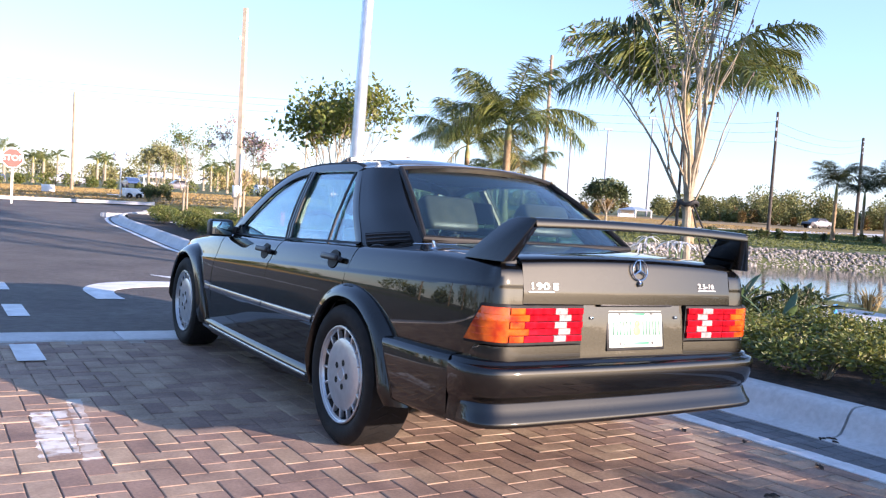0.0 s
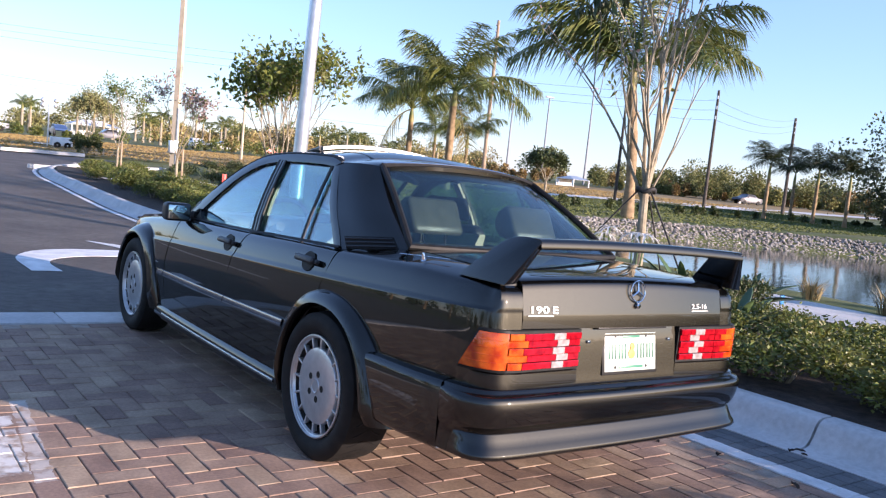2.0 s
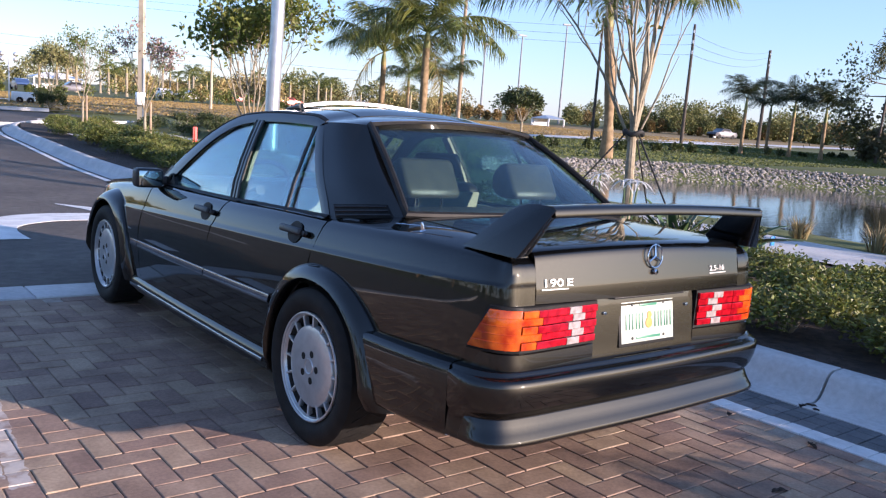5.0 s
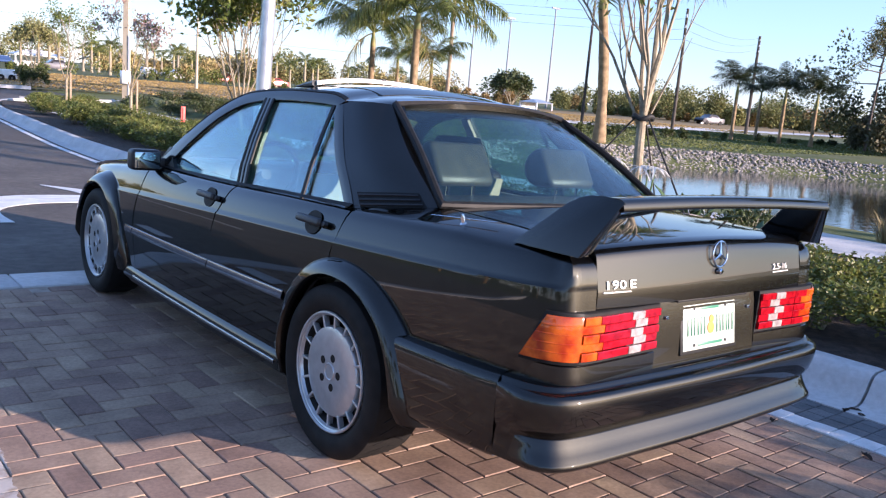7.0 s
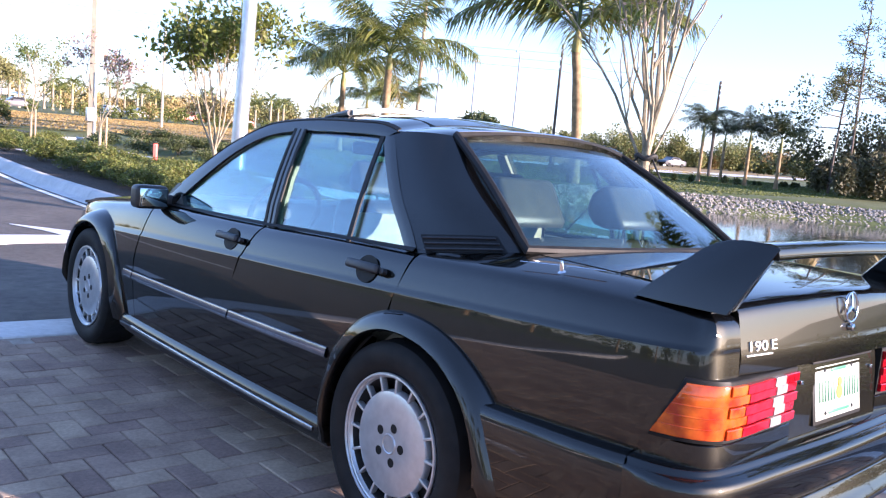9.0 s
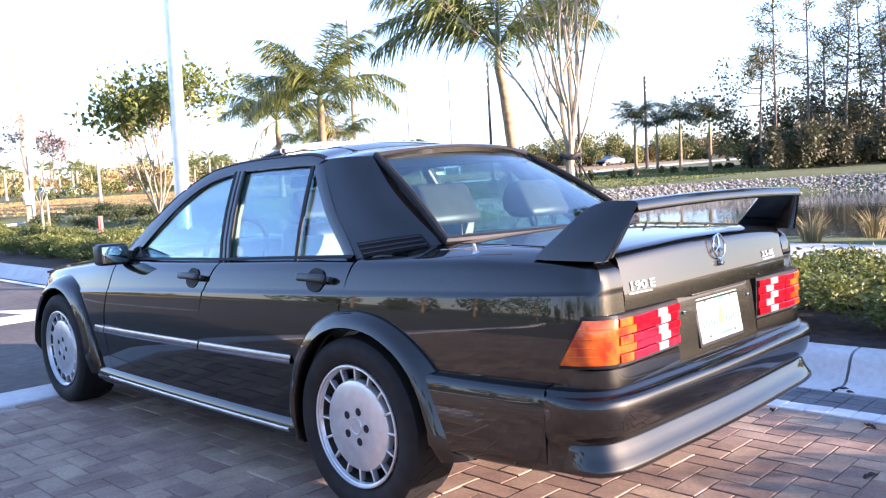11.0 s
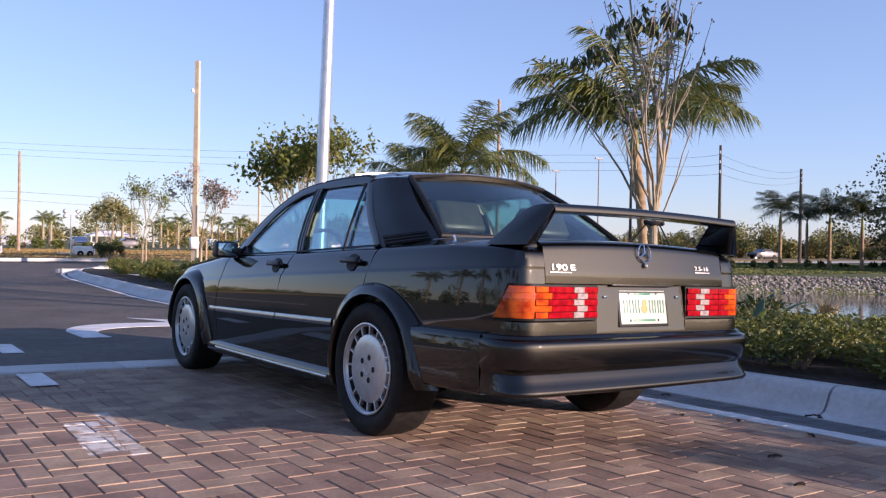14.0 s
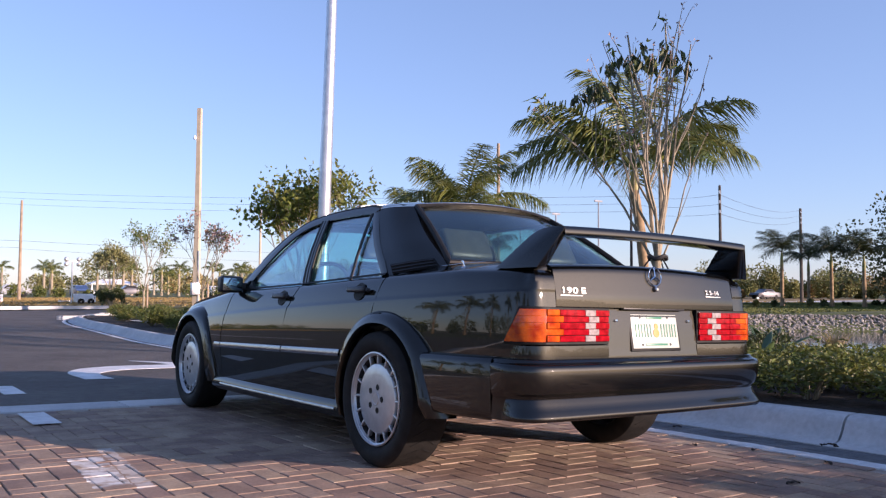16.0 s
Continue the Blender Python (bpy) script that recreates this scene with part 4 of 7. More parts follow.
woods("hedge_pond", [((19, 21), (58, 22), 0.3, 0.5), ((19, 21), (58, 22), 0.3, 0.5)], M_SHRUB_D, rng, "low dark hedge beyond the pond bank", 0.12, 160, 0.5)


# ---- standing grass that catches the low sun ----
def sward(name, zone, count, size, mat, rng, label):
    verts, faces = [], []
    for _ in range(count):
        x, y = zone(rng)
        a, h = rng.uniform(0, math.pi), size * rng.uniform(0.5, 1.2)
        s = Vector((math.cos(a), math.sin(a), 0)) * h * rng.uniform(0.5, 1.3)
        b = Vector((x, y, land_z(x, y) - 0.01))
        k = len(verts)
        lean = Vector((rng.uniform(-0.4, 0.4), rng.uniform(-0.4, 0.4), 1)) * h
        verts += [b - s, b + s, b + s * 0.4 + lean, b - s * 0.5 + lean * 0.9]
        faces.append((k, k + 1, k + 2, k + 3))
    return tagged(part(name, (verts, faces), mat, smooth=False), label, "grass", kind="stuff")


def dry_zone(rng):
    u = rng.random() ** 0.8
    return lerp(-34, 78, rng.random()), lerp(43.6, 92, u)


def pond_zone(rng):
    while True:
        x, y = rng.uniform(13, 56), rng.uniform(14, 33.5)
        if pond_distance(x, y) > 1.5:
            return x, y


sward("dry_grass", dry_zone, 90000, 0.09, M_GOLD, rng, "straw-coloured standing grass of the dry field")
sward("green_grass", pond_zone, 60000, 0.04, M_GRASSY, rng, "short green grass of the lawn beyond the pond")

# ---- small plants by the kerb ----
def blade_leaf(base, way, length, width, rng, bend=0.4):
    rows = []
    side = way.cross(Vector((0, 0, 1))).normalized()
    for i in range(7):
        u = i / 6
        p = base + way * length * u + Vector((0, 0, -bend * length * u * u))
        w = width * (0.75 + 0.5 * u) * (1 - u**3) * 0.5 + 0.002
        rows.append([p - side * w + Vector((0, 0, w * 0.5)), p, p + side * w + Vector((0, 0, w * 0.5))])
    return grid(rows)


def agave(x, y, size, count, label, rng, mat=None, width=0.10, name="agave"):
    e = thing(name, label, "plant", m=pose(x, y, land_z(x, y) + 0.03))
    for k in range(count):
        a = 2.4 * k + rng.uniform(-0.2, 0.2)
        tilt = rng.uniform(0.35, 1.15)
        way = Vector((math.cos(a) * math.cos(tilt), math.sin(a) * math.cos(tilt), math.sin(tilt)))
        part("leaf", slab(blade_leaf(Vector((0, 0, 0)), way, size * rng.uniform(0.7, 1.1), width, rng, 0.25), 0.006), mat or M_AGAVE, e)
    return e


rng = random.Random(5)
agave(5.1, 2.55, 0.85, 13, "agave with broad blue-green blades", rng)
agave(6.0, 2.35, 0.8, 12, "agave with broad blue-green blades", rng)
agave(4.2, 1.3, 0.7, 11, "agave with broad blue-green blades", rng)


def spider_lily(x, y, rng):
    e = agave(x, y, 0.62, 12, "spider lily with strap leaves and white flowers", rng, M_AGAVE, 0.055, "spider_lily")
    for k in range(3):
        top = Vector((rng.uniform(-0.08, 0.08), rng.uniform(-0.08, 0.08), rng.uniform(0.72, 0.84)))
        part("stalk", tube([Vector((0, 0, 0)), top * 0.5, top], 0.008, 6), M_AGAVE, e)
        pieces = []
        for j in range(9):
            a = 0.7 * j + rng.random() * 0.3
            way = Vector((math.cos(a), math.sin(a), rng.uniform(0.1, 0.7))).normalized()
            pieces.append(blade_leaf(top, way, 0.15, 0.016, rng, 0.7))
        part("flower", join(*pieces), M_PETAL, e, "white spidery flower")
    return e


spider_lily(3.2, 1.72, rng)
spider_lily(3.35, 2.2, rng)


def tuft(x, y, h, rng, mat, label, n=120):
    verts, faces = [], []
    for _ in range(n):
        a, t = rng.uniform(0, 6.28), rng.uniform(0.05, 0.55)
        way = Vector((math.cos(a) * t, math.sin(a) * t, 1)).normalized()
        b = Vector((math.cos(a), math.sin(a), 0)) * rng.uniform(0, 0.12)
        L = h * rng.uniform(0.6, 1.1)
        s = Vector((-math.sin(a), math.cos(a), 0)) * 0.006
        m1, e1 = b + way * L * 0.6, b + way * L + Vector((math.cos(a), math.sin(a), -0.5)) * L * 0.18
        k = len(verts)
        verts += [b - s, b + s, m1 + s, m1 - s, e1]
        faces += [(k, k + 1, k + 2, k + 3), (k + 3, k + 2, k + 4)]
    ob = part("grass_tuft", (verts, faces), mat, smooth=False)
    ob.matrix_basis = pose(x, y, land_z(x, y) + 0.02)
    return tagged(ob, label, "grass", "grass tufts by the pond")


rng = random.Random(15)
for k in range(9):
    y = -3.0 + 0.70 * k + rng.uniform(-0.25, 0.25)
    tuft(rng.uniform(7.9, 9.0), y, rng.uniform(0.30, 0.50) + (0.26 if -1.6 < y < 1.2 else 0.0), rng, M_STRAW, "tall straw-coloured ornamental grass")

# trees on the other side of the street, mirrored in the paint
rng = random.Random(91)
for k in range(7):
    palm(-26 - rng.uniform(0, 6), -14 + 7.5 * k, rng.uniform(4.5, 5.5), "royal palm across the street", rng, 0.16, 1.1, 13, 1, "palms across the street", street_z)
woods("woods_street", [((-44, -60), (-46, 60), 4.0, 6.5), ((-30, -60), (40, -62), 4.0, 6.5)], M_LEAF, rng, "row of green trees across the street", 0.7, 110, 6)



# ---- the car: x to its right, y ahead, origin on the ground below the rear axle ----
car = thing("car", "dark anthracite four-door sports saloon with high rear wing, parked on pavers", "car", m=TILT)
WHEELBASE, AXLE_Z = 2.667, 0.315
PLAN = [(0.0, 3.40), (0.30, 3.395), (0.52, 3.37), (0.64, 3.31), (0.715, 3.2), (0.765, 3.0), (0.795, 2.75), (0.812, 2.45), (0.826, 2.1), (0.834, 1.6), (0.836, 1.0), (0.832, 0.5),
        (0.822, 0.1), (0.806, -0.25), (0.788, -0.5), (0.764, -0.7), (0.746, -0.80), (0.729, -0.86), (0.708, -0.905), (0.684, -0.932), (0.655, -0.942), (0.618, -0.9435), (0.577, -0.945)]
SIDE = [(0.0, 0.045), (0.10, 0.030), (0.20, 0.020), (0.30, 0.012), (0.38, 0.006), (0.45, 0.003), (0.55, 0.0), (0.65, 0.001), (0.72, 0.004), (0.79, 0.009), (0.80, 0.010), (0.812, 0.016),
        (0.85, 0.022), (0.90, 0.032), (0.94, 0.042), (0.97, 0.055), (0.985, 0.070), (1.0, 0.095)]
CREASE = [(-1.0, 0.815), (0.0, 0.777), (1.0, 0.735), (1.9, 0.69), (2.7, 0.645), (3.4, 0.60)]
BELT = [(-0.95, 0.897), (-0.5, 0.915), (0.0, 0.902), (0.5, 0.885), (1.0, 0.866), (1.6, 0.852), (2.05, 0.845), (2.5, 0.80), (3.0, 0.755), (3.4, 0.70)]
plan_path = smooth_path([(-x, y, 0) for x, y in PLAN], 400)


def plan_at(s):
    """Plan point and outward normal on the left flank, s from 0 at the nose to 1 at the boot seam."""
    f = clamp(s, 0, 1) * (len(plan_path) - 1)
    i = min(int(f), len(plan_path) - 2)
    p = plan_path[i].lerp(plan_path[i + 1], f - i)
    d = (plan_path[min(i + 2, len(plan_path) - 1)] - plan_path[max(i - 1, 0)]).normalized()
    return p, Vector((d.y, -d.x, 0)) * -1 if Vector((d.y, -d.x, 0)).x > 0 and p.y > -0.6 else Vector((d.y, -d.x, 0))


def s_of_y(y):
    best = min(range(60, len(plan_path)), key=lambda i: abs(plan_path[i].y - y))
    return best / (len(plan_path) - 1)


def flank_z(y, v):
    low, mid, top = 0.20, curve_at(CREASE, y), curve_at(BELT, y)
    return lerp(low, mid, v / 0.8) if v < 0.8 else lerp(mid, top, (v - 0.8) / 0.2)


def flank(s, v, proud=0.0):
    """A point of the left flank, v from the sill (0) past the crease (0.8) to the belt line (1)."""
    p, out = plan_at(s)
    d = curve_at(SIDE, v)
    if v > 0.94:
        d = 0.042 + (d - 0.042) * lerp(1.0, 0.55, clamp((-p.y - 0.5) / 0.4, 0, 1))
    if v > 0.8:
        d = lerp(d, curve_at([(0.8, 0.008), (0.85, 0.011), (0.9, 0.015), (0.94, 0.021), (0.97, 0.030), (1.0, 0.048)], v), clamp((-p.y - 0.90) / 0.035, 0, 1))
    q = p - out * (d - proud)
    return Vector((q.x, q.y, flank_z(p.y, v)))


def flank_yz(y, z, proud=0.0):
    low, mid, top = 0.20, curve_at(CREASE, y), curve_at(BELT, y)
    v = 0.8 * (z - low) / (mid - low) if z < mid else 0.8 + 0.2 * (z - mid) / (top - mid)
    return flank(s_of_y(y), clamp(v, 0, 1), proud)


def arch(p):
    return min(math.hypot(p[1], p[2] - AXLE_Z), math.hypot(p[1] - WHEELBASE, p[2] - AXLE_Z)) < 0.362


VROW = [0, 0.05, 0.10, 0.15, 0.20, 0.25, 0.30, 0.34, 0.38, 0.42, 0.46, 0.50, 0.55, 0.60, 0.65, 0.70, 0.75, 0.79, 0.80, 0.812, 0.83, 0.85, 0.875, 0.90, 0.92, 0.94, 0.955, 0.97, 0.985, 1.0]


def flank_panel(seam0, seam1, n, v0=0.0, v1=1.0):
    """Rows between two seams; each seam gives s for a height v."""
    vs = [v for v in VROW if v0 < v < v1]
    vs = [v0, *vs, v1]
    rows = [[flank(lerp(seam0(v), seam1(v), i / n), v) for v in vs] for i in range(n + 1)]
    verts, faces = grid(rows)
    faces = [f for f in faces if not arch(sum((verts[i] for i in f), Vector()) / 4)]
    used = sorted({i for f in faces for i in f})
    at = {i: k for k, i in enumerate(used)}
    return [verts[i] for i in used], [tuple(at[i] for i in f) for f in faces]


def mirror(data):
    return [(-p[0], p[1], p[2]) for p in data[0]], [tuple(reversed(f)) for f in data[1]]


def both(name, data, mat, parent, depth=0.012, label="", away=(-1, 0, 0)):
    """The same shell on the left and on the right."""
    a = part(name, slab(data, depth, away), mat, parent, label)
    b = part(name, slab(mirror(data), depth, (-away[0], away[1], away[2])), mat, parent, label)
    return a, b


def seam(*pairs):
    return lambda v: curve_at([(k, s_of_y(y)) for k, y in pairs], v)


G = 0.0032
FD_F = ((0.0, 2.06), (0.6, 2.04), (0.8, 2.0), (1.0, 1.955))
FD_R = ((0.0, 0.965), (0.2, 0.995), (0.42, 1.045), (0.65, 1.045), (0.8, 1.015), (1.0, 0.935))
RD_R = ((0.0, 0.40), (0.45, 0.30), (0.68, 0.085), (0.8, 0.066), (1.0, 0.035))


def shift(pairs, dy):
    return seam(*[(k, y + dy) for k, y in pairs])


both("front_fender", flank_panel(lambda v: 0.16, shift(FD_F, G), 40), M_PAINT, car)
front_doors = both("front_door", flank_panel(shift(FD_F, -G), shift(FD_R, G), 22), M_PAINT, car)
rear_doors = both("rear_door", flank_panel(shift(FD_R, -G), shift(RD_R, G), 22), M_PAINT, car)
both("quarter_panel", flank_panel(shift(RD_R, -G), lambda v: 1.0, 56, 0.34, 1.0), M_PAINT, car)
# black backing added behind the door gaps, standing in for their shade
for ys in (FD_F, FD_R, RD_R):
    d = grid([[flank_yz(curve_at(ys, v) + w, flank_z(curve_at(ys, v), v), -0.016) for w in (-0.02, 0.02)] for v in (0.02, 0.2, 0.4, 0.6, 0.8, 0.9, 0.99)])
    part("gap_backing", d, M_RUBBER, car)
    part("gap_backing", mirror(d), M_RUBBER, car)

# flat top of the quarter beside the boot lid
LID = [(-0.30, 0.944), (-0.45, 0.942), (-0.62, 0.938), (-0.78, 0.931), (-0.88, 0.924), (-0.904, 0.919), (-0.918, 0.911), (-0.926, 0.899), (-0.930, 0.884), (-0.937, 0.85), (-0.943, 0.82), (-0.9465, 0.803), (-0.9475, 0.796), (-0.9480, 0.78), (-0.9475, 0.754)]


def lid_edge(y):
    """Height of the lid's outer edge along its length."""
    for (y0, h0), (y1, h1) in zip(LID, LID[1:]):
        if y1 <= y <= y0:
            return lerp(h0, h1, (y - y0) / (y1 - y0))
    return LID[0][1] if y > LID[0][0] else 0.915


rows = []
for i in range(31):
    s = lerp(s_of_y(-0.18), 1.0, i / 30)
    a = flank(s, 1.0)
    inner = Vector((-0.592, clamp(a.y + 0.01, -0.895, 9), lid_edge(a.y) - 0.002))
    rows.append([a, a.lerp(inner, 0.35) + Vector((0, 0, 0.004)), a.lerp(inner, 0.7) + Vector((0, 0, 0.004)), inner])
both("quarter_top", grid(rows), M_PAINT, car, away=(0, 0, 1))

# boot lid: deck, rolled edge and upright face
rows = []
for y, z in LID:
    half = lerp(0.588, 0.574, clamp((-y - 0.3) / 0.64, 0, 1))
    rows.append([Vector((half * u, y + (0.018 * u * u - 0.010 if y < -0.9 else 0), z + 0.016 * (1 - u * u) * clamp((z - 0.757) / 0.15, 0, 1))) for u in [k / 12 for k in range(-12, 13)]])
boot = part("boot_lid", slab(grid(rows), 0.014, (0, -0.5, 1)), M_PAINT, car, "anthracite metallic boot lid")
# lock, emblem, badges as plain chrome shapes
part("lock", to_bm(revolve([(0.0, 0.0), (0.0, 0.011), (0.012, 0.010), (0.016, 0.006), (0.016, 0.0)], 20, "z")), M_CHROME, boot).matrix_basis = pose(0.0, -0.953, 0.838, 90)
ring = []
for k in range(41):
    a = 2 * math.pi * k / 40
    ring.append(Vector((0.041 * math.cos(a), 0, 0.041 * math.sin(a))))
emblem = part("emblem", tube(ring, 0.0032, 8, cap=False), M_CHROME, boot, "round chrome emblem ring")
emblem.matrix_basis = pose(0, -0.952, 0.893, -6)
for k in range(3):
    a = radians(90 + 120 * k)
    part("spoke", tube([Vector((0, 0, 0)), Vector((0.04 * math.cos(a), 0, 0.04 * math.sin(a)))], [0.006, 0.002], 6), M_CHROME, emblem)
for body, x, y, z, turn, size, wide in (("190 E", -0.551, -0.9405, 0.808, -3, 0.035, 1.72), ("2.5-16", 0.356, -0.9478, 0.823, 3, 0.029, 1.42)):
    figures = bpy.data.curves.new("badge", "FONT")
    figures.body, figures.size, figures.extrude, figures.align_x = body, size, 0.0025, "LEFT"
    figures.space_character, figures.space_word = 1.05, 0.6
    figures.materials.append(M_PALE)
    badge = new("badge", figures)
    badge.parent = boot
    badge.matrix_basis = pose(x, y, z, 80, 0, turn) @ Matrix.Diagonal((wide, 1.0, 1.0, 1.0))
for x, z, turn in ((-0.495, 0.799, -3), (0.418, 0.814, 3)):
    part("badge_bar", box((0.118, 0.006, 0.004), (0, 0, 0), 0.001), M_PALE, boot).matrix_basis = pose(x, -0.9445, z, 0, 0, turn)

# rear panel below the lid, with the plate well
rows = []
for z, y in ((0.760, -0.930), (0.72, -0.938), (0.66, -0.944), (0.60, -0.949), (0.575, -0.951), (0.56, -0.953), (0.53, -0.956), (0.48, -0.945)):
    rows.append([Vector((x, y, z)) for x in [k * 0.0315 for k in range(-10, 11)]])
part("rear_panel", slab(grid(rows), 0.012, (0, -1, 0)), M_PAINT, car)
part("lid_handle", box((0.40, 0.020, 0.012), (0.0, -0.944, 0.752), 0.004), M_TRIM, car, "black strip under the boot lid")
for x in (-0.235, 0.235):
    part("panel_clip", box((0.016, 0.008, 0.010), (x, -0.944, 0.700), 0.002), M_CHROME, car)

# tail lamps: ribbed blocks round the corner
for side in (-1, 1):
    lamp = thing("tail_lamp")
    lamp.parent = car
    lamp["label"] = "ribbed tail lamp of red, clear and amber lens blocks"
    path = smooth_path([(-0.288, -0.948, 0), (-0.42, -0.953, 0), (-0.54, -0.957, 0), (-0.62, -0.957, 0), (-0.668, -0.947, 0), (-0.702, -0.920, 0), (-0.727, -0.88, 0), (-0.747, -0.822, 0)], 64)
    if side > 0:
        path = [Vector((-p.x, p.y, p.z)) for p in path]
    z0, z1 = 0.614, 0.742

    def strip(i0, i1, za, zb, proud, depth, slant=0.0):
        rows = []
        for i in range(i0, i1 + 1):
            d = (path[min(i + 1, 63)] - path[max(i - 1, 0)]).normalized()
            out = Vector((d.y, -d.x, 0)) if side > 0 else Vector((-d.y, d.x, 0))
            if out.y > 0.2 or out.x * side < -0.2:
                out = -out
            p, e = path[i] + out * proud, 0.0022
            lift = slant * (i - i0) / max(1, i1 - i0)
            rows.append([p - out * depth + Vector((0, 0, zb - lift)), p - out * e + Vector((0, 0, zb - lift)), p + Vector((0, 0, zb - e - lift)), p + Vector((0, 0, za + e)), p - out * e + Vector((0, 0, za)), p - out * depth + Vector((0, 0, za))])
        v, f = grid(rows)
        f = list(f) + [tuple(range(6)), tuple(len(v) - 6 + k for k in range(5, -1, -1))]
        bm = to_bm((v, f))
        bmesh.ops.recalc_face_normals(bm, faces=bm.faces)
        return bm

    bands = 5
    for b in range(bands):
        za, zb = lerp(z0, z1, b / bands) + 0.0008, lerp(z0, z1, (b + 1) / bands) - 0.0008
        j = 3 if b % 2 else 0
        last_i = 44
        part("lamp_frame", strip(0, last_i + 1, za - (0.012 if b == 0 else 0.002), zb + (0.010 if b == bands - 1 else 0.002), 0.004, 0.03), M_RUBBER, lamp)
        cuts = [1, 11 - j, 18 - j, 26 + j // 2, 35 - j, 42 + j // 2]
        for q, (a, c) in enumerate(zip(cuts, cuts[1:])):
            mt = (M_LAMP_R, M_LAMP_W, M_LAMP_R, M_LAMP_R, M_LAMP_D)[q]
            nm = ("red_lens", "clear_lens", "red_lens", "red_lens", "amber_lens")[q]
            part(nm, strip(a, c, za, zb, (0.010 if b % 2 else 0.015) + 0.002 * (q % 2), 0.02), mt, lamp)
    # the amber end runs round the corner in one piece, its outer edge slanting
    def amber_end(proud, depth, grow, i0):
        rows = []
        for k in range(45):
            row = []
            for v, dp in ((0, depth), (0, 0.002), (0.03, 0), (0.5, 0), (0.97, 0), (1, 0.002), (1, depth)):
                f = lerp(i0, lerp(62, 54, v) + grow * 60, k / 44)
                a = min(int(f), 62)
                q = path[a].lerp(path[a + 1], min(f - a, 1.0))
                d = (path[a + 1] - path[a]).normalized()
                o = Vector((d.y, -d.x, 0)) if side > 0 else Vector((-d.y, d.x, 0))
                if o.y > 0.2 or o.x * side < -0.2:
                    o = -o
                row.append(q + o * (proud - dp) + Vector((0, 0, lerp(z0 - grow, z1 + grow, v))))
            rows.append(row)
        v, f = grid(rows)
        f = list(f) + [tuple(range(7)), tuple(len(v) - 7 + k for k in range(6, -1, -1))]
        bm = to_bm((v, f))
        bmesh.ops.recalc_face_normals(bm, faces=bm.faces)
        return bm

    part("lamp_frame", amber_end(0.006, 0.03, 0.010, 42), M_RUBBER, lamp)
    part("amber_lens", amber_end(0.010, 0.02, 0.0, 42.2), M_LAMP_D, lamp)
    for b in range(1, bands):
        part("lens_rib", strip(44, 61 - int(1.6 * b), lerp(z0, z1, b / bands) - 0.0014, lerp(z0, z1, b / bands) + 0.0014, 0.0125, 0.01), M_LAMP_D, lamp)
    # body strip below the lamp
    rows = []
    for i in range(0, 64, 2):
        d = (path[min(i + 1, 63)] - path[max(i - 1, 0)]).normalized()
        out = Vector((d.y, -d.x, 0)) if side > 0 else Vector((-d.y, d.x, 0))
        if out.y > 0.2 or out.x * side < -0.2:
            out = -out
        back = 0.016 * clamp((i - 48) / 14, 0, 1)
        rows.append([path[i] + out * (e - back) + Vector((0, 0, z)) for e, z in ((-0.004, 0.606), (0.004, 0.598), (0.006, 0.57), (0.006, 0.53), (-0.004, 0.50))])
    part("lamp_valance", slab(grid(rows), 0.012, (side * 0.4, -1, 0)), M_PAINT, car)

# number plate with plain bars for its characters
plate = thing("number_plate")
plate.parent = car
plate["label"] = "white number plate with green characters and an orange motif"
plate.matrix_basis = pose(0.008, -0.940, 0.655, -9)
part("plate_frame", box((0.322, 0.016, 0.172), (0, 0.002, 0), 0.004), M_RUBBER, plate)
part("plate_face", box((0.300, 0.004, 0.148), (0, -0.006, 0), 0.002), M_PLATE, plate)
for x in (-0.115, -0.078, -0.041, 0.050, 0.087, 0.122):
    for dx in (-0.010, 0.010):
        part("character_bar", box((0.0050, 0.002, 0.058), (x + dx, -0.009, 0.002), 0.002), M_PLATE_G, plate)
motif = to_bm(revolve([(0.0, 0.0), (0.0, 0.020), (0.0015, 0.019), (0.002, 0.0)], 18, "z"))
part("motif", motif, M_PLATE_O, plate).matrix_basis = pose(0.004, -0.0085, -0.008, 90)
part("motif", to_bm(revolve([(0.0, 0.0), (0.0, 0.014), (0.0015, 0.013), (0.002, 0.0)], 18, "z")), M_PLATE_O, plate).matrix_basis = pose(0.008, -0.0085, 0.020, 90)
for x, z, w in ((0, 0.058, 0.10), (0, -0.058, 0.14)):
    part("small_print", box((w, 0.002, 0.009), (x, -0.009, z), 0.001), M_PLATE_G, plate)
for x in (-0.09, 0.09):
    for z in (-0.058, 0.060):
        part("screw", to_bm(revolve([(0, 0), (0, 0.006), (0.003, 0.004), (0.003, 0)], 10, "z")), M_TRIM, plate).matrix_basis = pose(x, -0.008, z, 90)

# rear bumper with its lip
bpath = [(0.787, -0.76), (0.783, -0.81), (0.773, -0.86), (0.750, -0.912), (0.714, -0.951), (0.668, -0.969), (0.61, -0.976), (0.55, -0.980), (0.4, -0.984), (0.2, -0.990), (0.0, -0.992)]
bpath = [(-x, y, 0) for x, y in bpath] + [(x, y, 0) for x, y in reversed(bpath[:-1])]
bpath = smooth_path(bpath, 70)
bprof = [(-0.06, 0.548), (-0.014, 0.547), (-0.006, 0.543), (-0.003, 0.535), (0.004, 0.530), (0.018, 0.526), (0.027, 0.517), (0.030, 0.503), (0.029, 0.485), (0.025, 0.462), (0.016, 0.430), (0.006, 0.410), (-0.006, 0.402), (-0.006, 0.36), (-0.007, 0.316), (-0.04, 0.308)]
